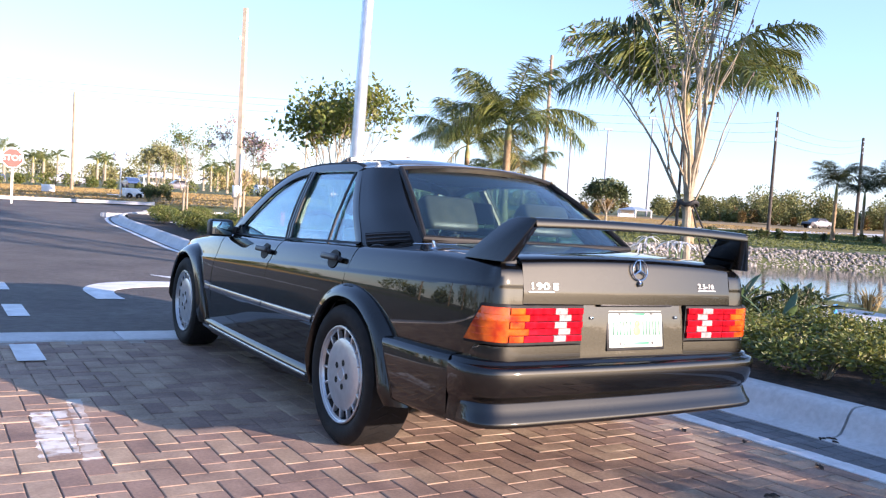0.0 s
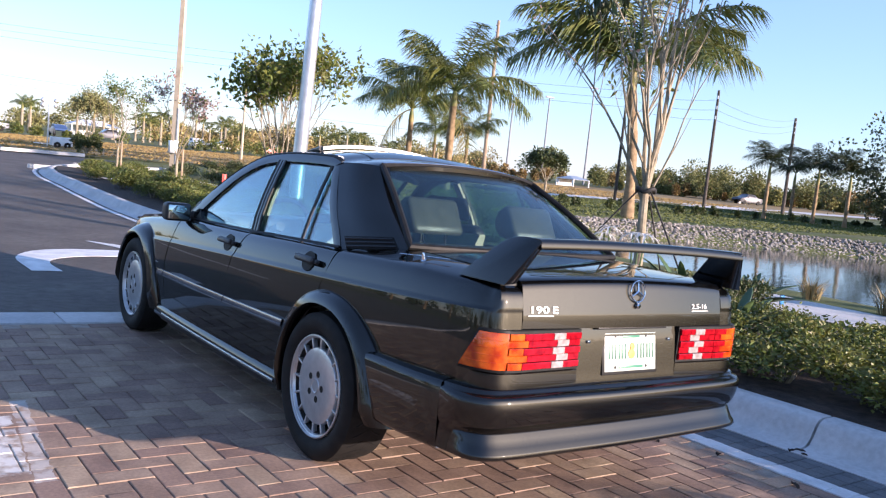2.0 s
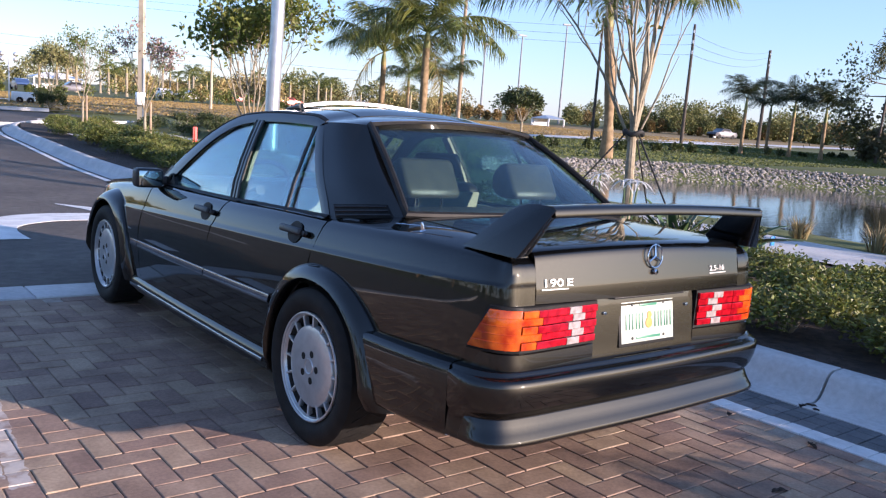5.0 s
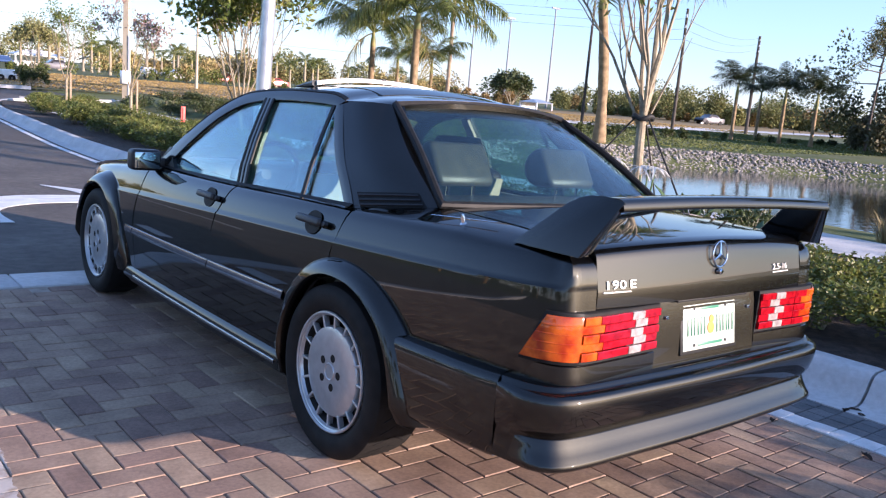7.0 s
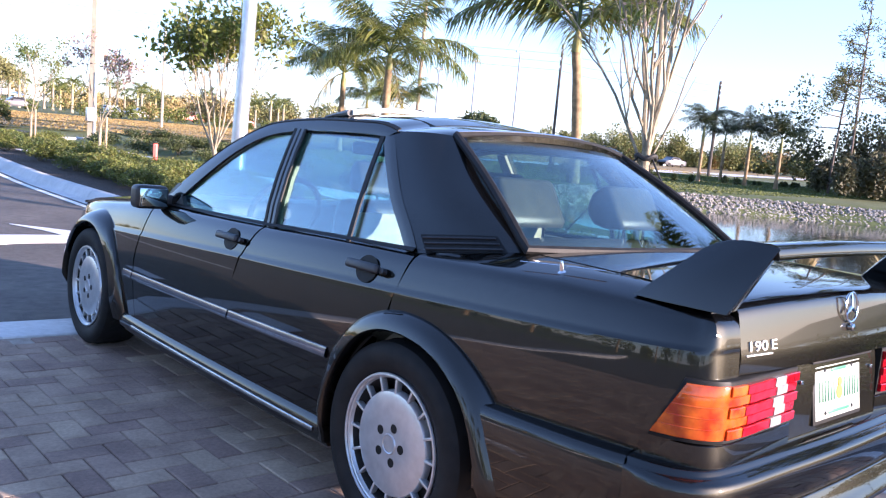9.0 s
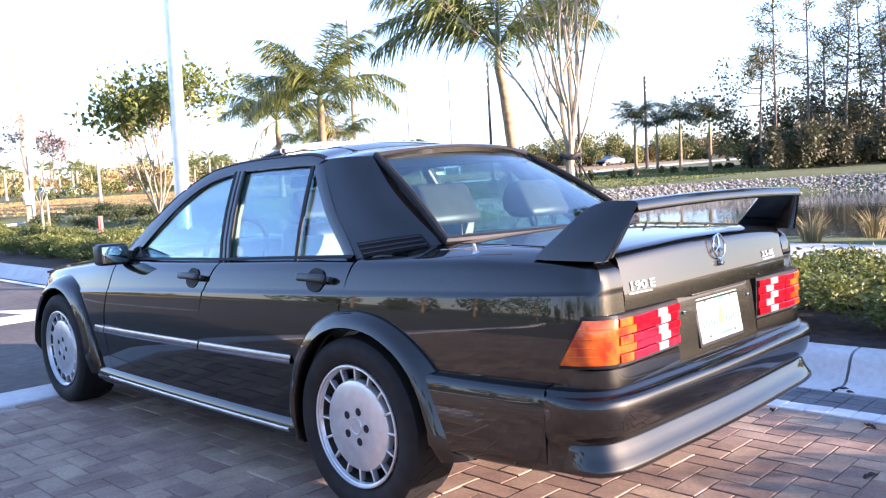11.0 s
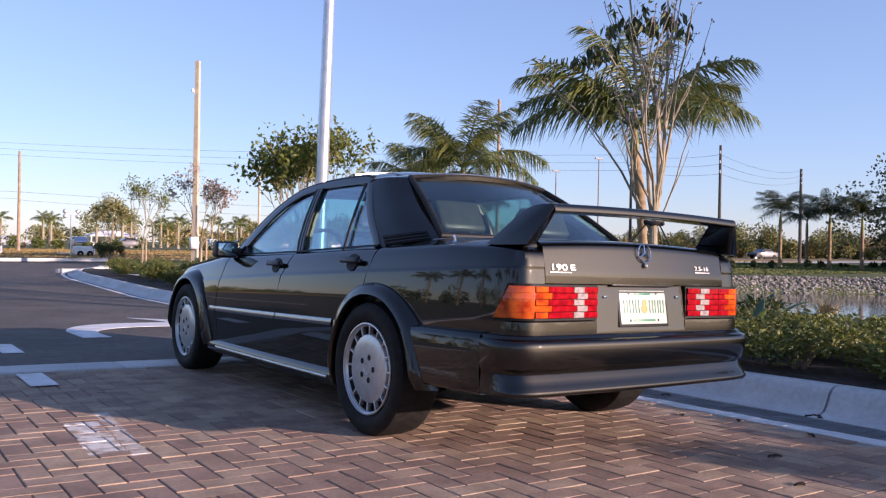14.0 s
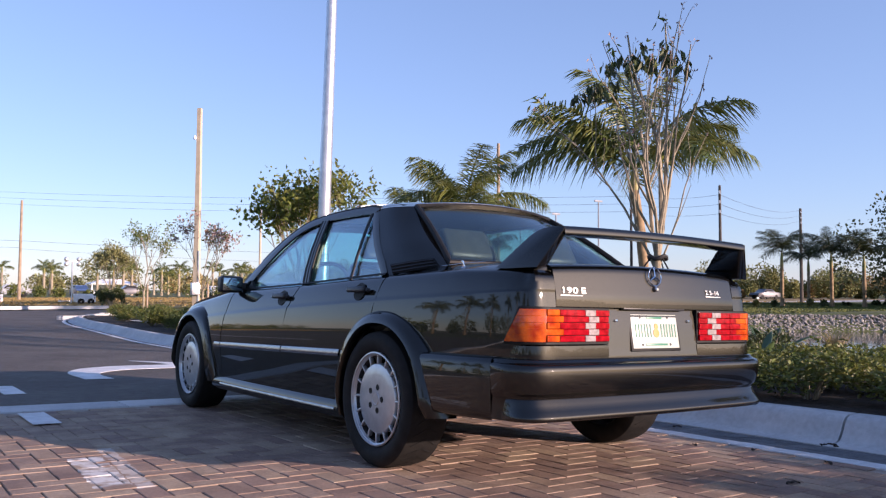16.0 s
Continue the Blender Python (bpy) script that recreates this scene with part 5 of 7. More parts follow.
bump_v, bump_f = sweep(bpath, bprof)
plain_v, _ = sweep(bpath, [(clamp(o, -0.012 if z > 0.32 else -0.03, 0.008) if 0.32 < z < 0.545 and o > -0.007 else o, z) for o, z in [(max(o, 0.003) if 0.31 < z < 0.45 else o, z) for o, z in bprof]])
bump_v = [Vector(a).lerp(Vector(b), clamp((-bpath[k // len(bprof)].y - 0.79) / 0.10, 0, 1)) for k, (a, b) in enumerate(zip(plain_v, bump_v))]
bumper = part("rear_bumper", to_bm((bump_v, bump_f)), M_PAINT, car, sharp=60)
lip_profile = [(-0.03, 0.398), (-0.007, 0.396), (-0.004, 0.391), (0.004, 0.372), (0.016, 0.348), (0.029, 0.332), (0.033, 0.321), (0.024, 0.310), (-0.03, 0.305)]
flat_profile = [(min(o, -0.004), z) for o, z in lip_profile]
lip_v, lip_f = sweep(bpath, lip_profile)
flat_v, _ = sweep(bpath, flat_profile)
count = len(lip_profile)
last = len(lip_v) // count - 1
lip_v = [Vector(a).lerp(Vector(b), clamp((-bpath[k // count].y - 0.86) / 0.07, 0, 1)) for k, (b, a) in enumerate(zip(lip_v, flat_v))]
bm = to_bm((lip_v, lip_f))
bmesh.ops.recalc_face_normals(bm, faces=bm.faces)
part("bumper_lip", bm, M_PAINT, bumper, sharp=60)
# side cladding between bumper and wheel arch
spath = smooth_path([(-0.832, -0.36, 0), (-0.825, -0.5, 0), (-0.812, -0.66, 0), (-0.795, -0.765, 0), (-0.786, -0.80, 0)], 16)
sprof = [(-0.05, 0.552), (-0.012, 0.548), (0.002, 0.540), (0.008, 0.522), (0.009, 0.46), (0.006, 0.40), (0.002, 0.34), (-0.002, 0.314), (-0.010, 0.303), (-0.05, 0.298)]
data = sweep(spath, sprof)
part("rear_cladding", to_bm(data), M_PAINT, car, sharp=50)
part("rear_cladding", to_bm(mirror(data)), M_PAINT, car, sharp=50)

# wheel arch flares
OUTER = [(0.415, 0.20), (0.402, 0.32), (0.375, 0.43), (0.31, 0.56), (0.20, 0.665), (0.065, 0.718), (-0.08, 0.72), (-0.205, 0.685), (-0.315, 0.618), (-0.39, 0.54), (-0.435, 0.45), (-0.47, 0.36), (-0.50, 0.275)]
INNER = [(0.350, 0.20), (0.338, 0.33), (0.322, 0.405), (0.27, 0.51), (0.18, 0.605), (0.065, 0.655), (-0.07, 0.66), (-0.18, 0.632), (-0.278, 0.57), (-0.338, 0.49), (-0.37, 0.41), (-0.392, 0.33), (-0.405, 0.27)]
for y0, flip, ends in ((0.0, 1, 1), (WHEELBASE, -1, 1)):
    out_p = smooth_path([(0, y0 + flip * a, b) for a, b in OUTER], 44)
    in_p = smooth_path([(0, y0 + flip * a, b) for a, b in INNER], 44)
    if flip < 0:
        out_p = smooth_path([(0, y0 + a * (1.0 if a < 0 else 1.0), b + (0.012 if 0.3 < b else 0)) for a, b in [(-0.47, 0.22), (-0.45, 0.34), (-0.415, 0.46), (-0.345, 0.58), (-0.23, 0.68), (-0.09, 0.725), (0.06, 0.72), (0.20, 0.665), (0.31, 0.57), (0.38, 0.45), (0.40, 0.33), (0.40, 0.24)]], 44)
        in_p = smooth_path([(0, y0 + a, b) for a, b in [(-0.385, 0.22), (-0.372, 0.34), (-0.345, 0.43), (-0.285, 0.53), (-0.19, 0.615), (-0.075, 0.66), (0.06, 0.655), (0.18, 0.605), (0.27, 0.515), (0.325, 0.42), (0.345, 0.33), (0.345, 0.24)]], 44)
    rows = []
    for o, i in zip(out_p, in_p):
        base = flank_yz(o.y, clamp(o.z, 0.24, 0.8)).x
        edge = -0.862 if y0 == 0 else -0.846
        edge = lerp(edge, base - 0.018, clamp((0.34 - o.z) / 0.2, 0, 1))
        rows.append([Vector((base + 0.03, o.y, o.z)), Vector((base - 0.001, o.y, o.z)), Vector((base - 0.012, lerp(o.y, i.y, 0.06), lerp(o.z, i.z, 0.06))), Vector((lerp(base - 0.012, edge, 0.55), lerp(o.y, i.y, 0.30), lerp(o.z, i.z, 0.30))),
                     Vector((edge + 0.004, lerp(o.y, i.y, 0.66), lerp(o.z, i.z, 0.66))), Vector((edge, lerp(o.y, i.y, 0.90), lerp(o.z, i.z, 0.90))), Vector((edge + 0.008, i.y, i.z)), Vector((edge + 0.06, i.y, i.z)), Vector((-0.60, i.y, i.z))])
    data = grid(rows)
    nm = "rear_arch" if y0 == 0 else "front_arch"
    for dd, a in ((data, (-1, 0, 0)), (mirror(data), (1, 0, 0))):
        bm = to_bm(dd)
        bmesh.ops.recalc_face_normals(bm, faces=bm.faces)
        part(nm, bm, M_PAINT, car, sharp=40)

# sills with a bright strip, side mouldings
sill = grid([[flank_yz(y, 0.24) + Vector((o, 0, dz)) for o, dz in ((0.02, 0.045), (-0.004, 0.028), (-0.018, 0.0), (-0.020, -0.035), (-0.006, -0.058), (0.08, -0.068))] for y in steps(0.36, 2.22, 24)])
both("sill", sill, M_PAINT, car)
strip_d = grid([[flank_yz(y, 0.24) + Vector((o, 0, dz)) for o, dz in ((-0.0215, -0.010), (-0.0240, -0.014), (-0.0243, -0.024), (-0.021, -0.028))] for y in steps(0.43, 2.06, 20)])
both("sill_strip", strip_d, M_ALU, car, 0.003, "bright aluminium sill strip")
for a, b, nm in ((2.035, 1.052, "front"), (1.042, 0.375, "rear")):
    d = grid([[flank_yz(y, lerp(0.508, 0.478, (y - 0.3) / 1.75) + dz, o) for o, dz in ((0.001, 0.021), (0.005, 0.019), (0.013, -0.006), (0.011, -0.014), (0.001, -0.018))] for y in steps(b, a, 14)])
    for side_door, dd in zip(front_doors if nm == "front" else rear_doors, (d, mirror(d))):
        part("moulding", slab(dd, 0.003), M_MOULD, side_door, "slim grey side moulding")
d = grid([[flank_yz(y, 0.477 + dz, o) for o, dz in ((0.001, 0.021), (0.005, 0.019), (0.013, -0.006), (0.011, -0.014), (0.001, -0.018))] for y in steps(2.046, 2.16, 4)])
both("fender_moulding", d, M_MOULD, car, 0.003)


# door handles: black recess and a pull bar
def handle(y, z, door, side):
    base = flank_yz(y, z)
    h = part("handle_cup", to_bm(revolve([(0.0, 0.0), (0.0, 0.056), (0.004, 0.054), (0.005, 0.0)], 24, "x")), M_RUBBER, door, "black door handle")
    h.matrix_basis = pose(side * (abs(base.x) + 0.004), y - 0.008, z, 0, -side * 16, 0) @ Matrix.Diagonal((1, 0.98, 0.80, 1))
    g = box((0.022, 0.165, 0.030), (0, 0, 0), 0.009, 3)
    o = part("pull", g, M_TRIM, h)
    o.matrix_basis = Matrix.Diagonal((1, 1 / 0.98, 1 / 0.80, 1)) @ pose(side * 0.024, -0.004, 0.004)
    o = part("key_button", to_bm(revolve([(0.0, 0.0), (0.0, 0.013), (0.016, 0.012), (0.018, 0.0)] if side > 0 else [(0.0, 0.0), (0.0, 0.013), (-0.016, 0.012), (-0.018, 0.0)], 16, "x")), M_TRIM, h)
    o.matrix_basis = pose(side * 0.004, -0.098, 0.004)


for side, fd, rd in ((-1, front_doors[0], rear_doors[0]), (1, front_doors[1], rear_doors[1])):
    handle(1.125, 0.790, fd, side)
    handle(0.235, 0.818, rd, side)

# ---- greenhouse ----
def cabin(y, z):
    """The left side of the cabin above the belt: x for a place in side view."""
    t = clamp((z - 0.88) / (1.245 - 0.88), 0, 1.2)
    return -lerp(0.752, 0.588, t) - 0.012 * math.sin(math.pi * clamp(t, 0, 1)) + 0.020 * clamp((y - 1.2) / 0.8, 0, 1.2) ** 2


# rear quarter of the roof: its lower front and rear edges
front = [(0.06, 0.893), (0.13, 0.965), (0.23, 1.055), (0.34, 1.165), (0.43, 1.268)]
rear = [(-0.585, -0.285, 0.940), (-0.572, -0.21, 0.985), (-0.540, -0.085, 1.058), (-0.490, 0.075, 1.162), (-0.445, 0.205, 1.268)]
fa = smooth_path([(cabin(y, z), y, z) for y, z in front], 16)
ra = smooth_path(rear, 16)
BULGE = Vector((-0.85, -0.35, 0.12))


def pillar(i, u, proud=0.0):
    """A point of the rear pillar's skin: i rises from 0 to 15, u runs from the door to the screen."""
    j = min(int(i), 14)
    p, q = fa[j].lerp(fa[j + 1], i - j), ra[j].lerp(ra[j + 1], i - j)
    return p.lerp(q, u) + BULGE * (math.sin(math.pi * u) * (0.030 + 0.018 * u) * lerp(0.40, 1.0, clamp(i / 6, 0, 1)) + proud)


# roof skin, its edge running on from the pillars
edge = [pillar(15, 1 - k / 8) for k in range(9)]
edge += [Vector((cabin(y, z) + 0.006, y, z)) for y, z in ((0.52, 1.289), (0.64, 1.293), (0.9, 1.292), (1.15, 1.276), (1.32, 1.246), (1.42, 1.205))]
edge = smooth_path(edge, 34)
rows = []
for p in edge:
    back, ahead = clamp((0.45 - p.y) / 0.24, 0, 1), clamp((p.y - 1.2) / 0.22, 0, 1)
    crown = lerp(lerp(0.060, 0.034, back), 0.058, ahead)
    row = []
    for k in range(-14, 15):
        u = k / 14
        row.append(Vector((abs(p.x) * u, p.y - 0.060 * (1 - u * u) * back + 0.09 * (1 - u * u) * ahead, p.z + crown * (1 - abs(u) ** 2.4))))
    rows.append(row)
part("roof", slab(grid(rows), 0.02, (0, 0, 1)), M_PAINT, car)
ROOF_EDGE = edge

# roof rail and door frames as one bowed strip each side
def side_strip(pts_out, pts_in, n, proud=0.0, turn=0.0):
    a, b = smooth_path([(0, y, z) for y, z in pts_out], n), smooth_path([(0, y, z) for y, z in pts_in], n)
    return grid([[Vector((cabin(lerp(p.y, q.y, u), lerp(p.z, q.z, u)) - proud * math.sin(math.pi * (0.15 + 0.7 * u)), lerp(p.y, q.y, u), lerp(p.z, q.z, u))) for u in (0, 0.33, 0.66, 1)] for p, q in zip(a, b)])


rail_out = [(0.41, 1.268), (0.50, 1.288), (0.62, 1.292), (0.9, 1.291), (1.15, 1.275), (1.32, 1.245), (1.50, 1.165), (1.70, 1.035), (1.88, 0.905), (1.96, 0.842)]
rail_in = [(0.455, 1.244), (0.53, 1.250), (0.65, 1.252), (0.9, 1.250), (1.10, 1.236), (1.27, 1.203), (1.43, 1.130), (1.60, 1.010), (1.76, 0.890), (1.82, 0.842)]
both("roof_rail", side_strip(rail_out, rail_in, 34, 0.006), M_PAINT, car)
both("drip_rail", grid([[Vector((cabin(p.y, p.z) + 0.012 - o, p.y, p.z + dz)) for o, dz in ((0.0, 0.012), (0.016, 0.004), (0.014, -0.006), (0.0, -0.008))] for p in smooth_path([(0, y, z) for y, z in rail_out[:8]], 30)]), M_RUBBER, car, 0.003)
# belt seal and pillars
both("belt_seal", grid([[Vector((cabin(y, 0.89) - o, y, curve_at(BELT, y) + dz)) for o, dz in ((-0.002, 0.010), (0.006, 0.007), (0.012, 0.0))] for y in steps(0.06, 1.90, 20)]), M_RUBBER, car, 0.003)
both("centre_pillar", grid([[Vector((cabin(y0 + w, z) - 0.004, y0 + w, z)) for w in (-0.036, -0.015, 0.015, 0.036)] for y0, z in ((0.925, 0.855), (0.945, 0.95), (0.972, 1.06), (0.998, 1.16), (1.020, 1.262))]), M_PAINT, car, 0.008)
for off in (-0.036, 0.0, 0.036):
    both("pillar_seal", grid([[Vector((cabin(y0 + off + w, z) - 0.0065, y0 + off + w, z)) for w in ((-0.008, 0.008) if off else (-0.003, 0.003))] for y0, z in ((0.925, 0.855), (0.945, 0.95), (0.972, 1.06), (0.998, 1.16), (1.020, 1.252))]), M_RUBBER, car, 0.004)
both("quarter_bar", grid([[Vector((cabin(y0 + w, z) - 0.006, y0 + w, z)) for w in (-0.011, 0.011)] for y0, z in ((0.405, 0.88), (0.425, 1.0), (0.45, 1.13), (0.478, 1.248))]), M_RUBBER, car, 0.006)
both("mirror_sail", grid([[Vector((cabin(y, z) - 0.004, y, z)) for y in (lerp(1.70, 1.80, t), lerp(1.94, 1.84, t))] for t, z in ((0, 0.862), (0.5, 0.905), (1.0, 0.955))]), M_TRIM, car, 0.02)
# rear door frame beside the quarter glass
both("door_frame", side_strip([(0.42, 1.256), (0.33, 1.16), (0.22, 1.05), (0.12, 0.965), (0.05, 0.895)], [(0.475, 1.245), (0.385, 1.15), (0.275, 1.04), (0.175, 0.955), (0.105, 0.892)], 16, 0.004), M_PAINT, car)

rows = [[pillar(i, k / 10) for k in range(11)] for i in range(16)]
both("rear_pillar", grid(rows), M_PAINT, car)
# foot of the pillar onto the quarter
rows = []
for k in range(13):
    u = k / 12
    y = lerp(0.06, -0.285, u)
    c = pillar(0, u)
    b = flank_yz(y, 2.0)
    rows.append([c, c.lerp(b, 0.5) + Vector((0, 0, -0.006)), b])
both("pillar_foot", grid(rows), M_PAINT, car)
# black vent with slats
for side in (-1, 1):
    def at_vent(u, w):
        c = pillar(0.12 + 1.9 * w, u, 0.004)
        return Vector((c.x * -side, c.y, c.z))
    vent = part("vent", slab(grid([[at_vent(lerp(0.10, 0.80, k / 10), w) for w in (0, 0.35, 0.7, 1.0)] for k in range(11)]), 0.003, (side, 0, 0)), M_RUBBER, car, "black slatted cabin vent")
    for w in (0.18, 0.5, 0.82):
        part("slat", tube([at_vent(lerp(0.12, 0.78, k / 8), w) + Vector((side * 0.003, 0, 0)) for k in range(9)], 0.0042, 6), M_TRIM, vent)

# glass
def pane(pts_a, pts_b, n, name, sink=0.012):
    a, b = smooth_path([(0, y, z) for y, z in pts_a], n), smooth_path([(0, y, z) for y, z in pts_b], n)
    return grid([[Vector((cabin(lerp(p.y, q.y, u), lerp(p.z, q.z, u)) + sink, lerp(p.y, q.y, u), lerp(p.z, q.z, u))) for u in (0, 0.25, 0.5, 0.75, 1)] for p, q in zip(a, b)])


gl = []
gl += both("front_window", pane([(0.95, 0.845), (1.3, 0.842), (1.85, 0.835)], [(1.03, 1.255), (1.25, 1.22), (1.42, 1.14)], 12, ""), M_GLASS, car, 0.004)
gl += both("rear_window", pane([(0.41, 0.88), (0.7, 0.875), (0.92, 0.86)], [(0.485, 1.258), (0.75, 1.262), (1.01, 1.26)], 10, ""), M_GLASS, car, 0.004)
gl += both("quarter_window", pane([(0.09, 0.885), (0.25, 0.883), (0.41, 0.88)], [(0.43, 1.20), (0.46, 1.235), (0.485, 1.258)], 6, ""), M_GLASS, car, 0.004)
# rear screen, curved, with its black edge and bright bead
def screen(top, low, n_u, n_v, bow_t, bow_l, sag, inset=0.0):
    rows = []
    for j in range(n_v + 1):
        v = lerp(inset, 1 - inset, j / n_v)
        row = []
        for k in range(n_u + 1):
            u = lerp(-1 + inset, 1 - inset, k / n_u)
            x = lerp(top[0], low[0], v) * u
            bow = lerp(bow_t, bow_l, v) * (1 - u * u)
            row.append(Vector((x, lerp(top[1], low[1], v) + bow, lerp(top[2], low[2], v) + sag * math.sin(math.pi * v) + (0.030 if top[1] < 1 else 0.055) * (1 - u * u) * (1 - v))))
        rows.append(row)
    return grid(rows)


RT, RL = (0.470, 0.232, 1.267), (0.612, -0.268, 0.948)
gl.append(part("rear_screen", slab(screen(RT, RL, 16, 10, -0.055, -0.06, 0.016), 0.004, (0, -1, 1)), M_REARGLASS, car))


def rim_of(top, low, bow_t, bow_l, sag, nu=24, nv=18):
    v, _ = screen(top, low, nu, nv, bow_t, bow_l, sag)
    r = [v[k] for k in range(nu + 1)]
    r += [v[j * (nu + 1) + nu] for j in range(1, nv + 1)]
    r += [v[nv * (nu + 1) + k] for k in range(nu - 1, -1, -1)]
    r += [v[j * (nu + 1)] for j in range(nv - 1, -1, -1)]
    return [Vector(p) for p in r]


part("screen_seal", tube([p + Vector((0, -0.004, 0.005)) for p in rim_of(RT, RL, -0.055, -0.06, 0.016)], 0.015, 8, cap=False), M_RUBBER, car)
top_edge = rim_of(RT, RL, -0.055, -0.06, 0.016)[:25]
part("screen_bead", tube([p + Vector((0, -0.008, 0.018)) for p in top_edge], 0.004, 6), M_CHROME, car, "thin bright bead above the rear screen")
WT, WL = (0.500, 1.435, 1.215), (0.645, 1.985, 0.862)
gl.append(part("windscreen", slab(screen(WT, WL, 16, 8, 0.09, 0.12, 0.015), 0.004, (0, 1, 1)), M_GLASS, car))
part("screen_seal", tube([p + Vector((0, 0.004, 0.005)) for p in rim_of(WT, WL, 0.09, 0.12, 0.015)], 0.016, 8, cap=False), M_RUBBER, car)
for o in gl:
    o.visible_shadow = False

# bonnet, scuttle and nose
rows = []
for y in steps(2.02, 3.36, 14):
    z = curve_at(BELT, y) + 0.012
    half = abs(flank_yz(y, 2.0).x) + 0.004
    rows.append([Vector((half * u, y + 0.05 * (1 - u * u), z + 0.045 * (1 - u * u) * clamp((3.5 - y) / 0.8, 0, 1))) for u in [k / 8 for k in range(-8, 9)]])
part("bonnet", slab(grid(rows), 0.014, (0, 0, 1)), M_PAINT, car)
rows = [[Vector((x, 3.40 + 0.02 * (1 - (x / 0.6) ** 2) + dy, z)) for x in [k * 0.075 for k in range(-8, 9)]] for z, dy in ((0.72, -0.03), (0.66, 0.0), (0.5, 0.03), (0.34, 0.03), (0.22, 0.0))]
part("nose", slab(grid(rows), 0.02, (0, 1, 0)), M_PAINT, car)

# sunroof panel slid open above the roof, with its front deflector
def roof_top(x, y):
    """The height of the roof skin."""
    z = curve_at([(p.y, p.z) for p in ROOF_EDGE], y)
    half = abs(curve_at([(p.y, p.x) for p in ROOF_EDGE], y))
    return z + lerp(0.060, 0.034, clamp((0.45 - y) / 0.24, 0, 1)) * (1 - (abs(x) / half) ** 2.4)


def bar_z(x):
    return roof_top(x, 0.93) + 0.004 + 0.010 * (1 - (x / 0.42) ** 2)


rows = []
for x in steps(-0.41, 0.41, 28):
    z = bar_z(x)
    rows.append([Vector((x, 0.93 + dy + 0.02 * (1 - (x / 0.41) ** 2), z + dz)) for dy, dz in ((0.034, 0.0), (0.030, 0.010), (0.012, 0.019), (-0.004, 0.0215), (-0.010, 0.018), (-0.012, 0.004), (-0.006, 0.0))])
v, f = grid(rows, close_v=True)
f = list(f) + [tuple(range(7)), tuple(len(v) - 7 + k for k in range(6, -1, -1))]
bm = to_bm((v, f))
bmesh.ops.recalc_face_normals(bm, faces=bm.faces)
deflector = part("wind_deflector", bm, M_PALE, car, "pale wind deflector bar across the open sunroof")
part("clip", box((0.022, 0.030, 0.010), (-0.03, 0.952, bar_z(0) + 0.021), 0.003), M_TRIM, deflector)
for side in (-1, 1):
    foot = [(0.36, 1.19, roof_top(0.36, 1.17) + 0.004), (0.385, 1.06, roof_top(0.385, 1.06) + 0.010), (0.415, 0.935, bar_z(0.41) + 0.010)]
    part("hinge_arm", tube([Vector((side * x, y, z)) for x, y, z in foot], [0.007, 0.011, 0.015], 8), M_TRIM, deflector)
part("sunroof_panel", slab(grid([[Vector((x, y, roof_top(x, y) + 0.003)) for x in steps(-0.40, 0.40, 12)] for y in steps(0.42, 0.90, 8)]), 0.004, (0, 0, 1)), M_PAINT, car)
# no hole is cut: a black sheet stands in for the shaded opening
part("sunroof_dark_sheet", slab(grid([[Vector((x, y, roof_top(x, y) + 0.004)) for x in steps(-0.39, 0.39, 12)] for y in steps(0.905, 1.13, 4)]), 0.004, (0, 0, 1)), M_RUBBER, car)

# boot wing: two end plates and a blade
wing = thing("rear_wing")
wing.parent = car
wing["label"] = "tall dark rear wing across the boot lid"
SIDE_OUT = [(-0.694, -0.700, 0.908), (-0.690, -0.76, 0.905), (-0.684, -0.945, 0.905), (-0.588, -1.003, 1.064), (-0.586, -0.99, 1.071), (-0.590, -0.93, 1.0735), (-0.594, -0.885, 1.070), (-0.602, -0.855, 1.060), (-0.616, -0.825, 1.040)]
for side in (-1, 1):
    outer = [Vector(p) for p in SIDE_OUT]
    inner = [p + Vector((lerp(0.062, 0.026, clamp((p.z - 0.905) / 0.165, 0, 1)), 0.010 if p.y < -0.9 else -0.016, 0.004 if p.z < 1.0 else -0.006)) for p in outer]
    vs = [Vector((p.x * -side, p.y, p.z)) for p in outer + inner]
    n = len(outer)
    fs = [tuple(range(n)), tuple(range(2 * n - 1, n - 1, -1))] + [(i, i + n, (i + 1) % n + n, (i + 1) % n) for i in range(n)]
    bm = to_bm((vs, fs))
    bmesh.ops.recalc_face_normals(bm, faces=bm.faces)
    bmesh.ops.bevel(bm, geom=bm.edges[:], offset=0.003, segments=2, affect="EDGES", profile=0.5)
    part("end_plate", bm, M_PAINT, wing, sharp=50)
blade = []
prof = [(-0.878, 1.046), (-0.880, 1.056), (-0.892, 1.063), (-0.93, 1.070), (-0.975, 1.0725), (-0.990, 1.0705), (-0.997, 1.0655), (-1.0035, 1.043), (-1.001, 1.037), (-0.965, 1.034), (-0.92, 1.034), (-0.89, 1.038)]
for x in steps(-0.588, 0.588, 28):
    bow = 0.010 * (1 - (x / 0.588) ** 2)
    blade.append([Vector((x, y, z + bow)) for y, z in prof])
v, f = grid(blade, close_v=True)
f = list(f) + [tuple(range(12)), tuple(len(v) - 12 + k for k in range(11, -1, -1))]
bm = to_bm((v, f))
bmesh.ops.recalc_face_normals(bm, faces=bm.faces)
part("blade", bm, M_PAINT, wing, sharp=50)
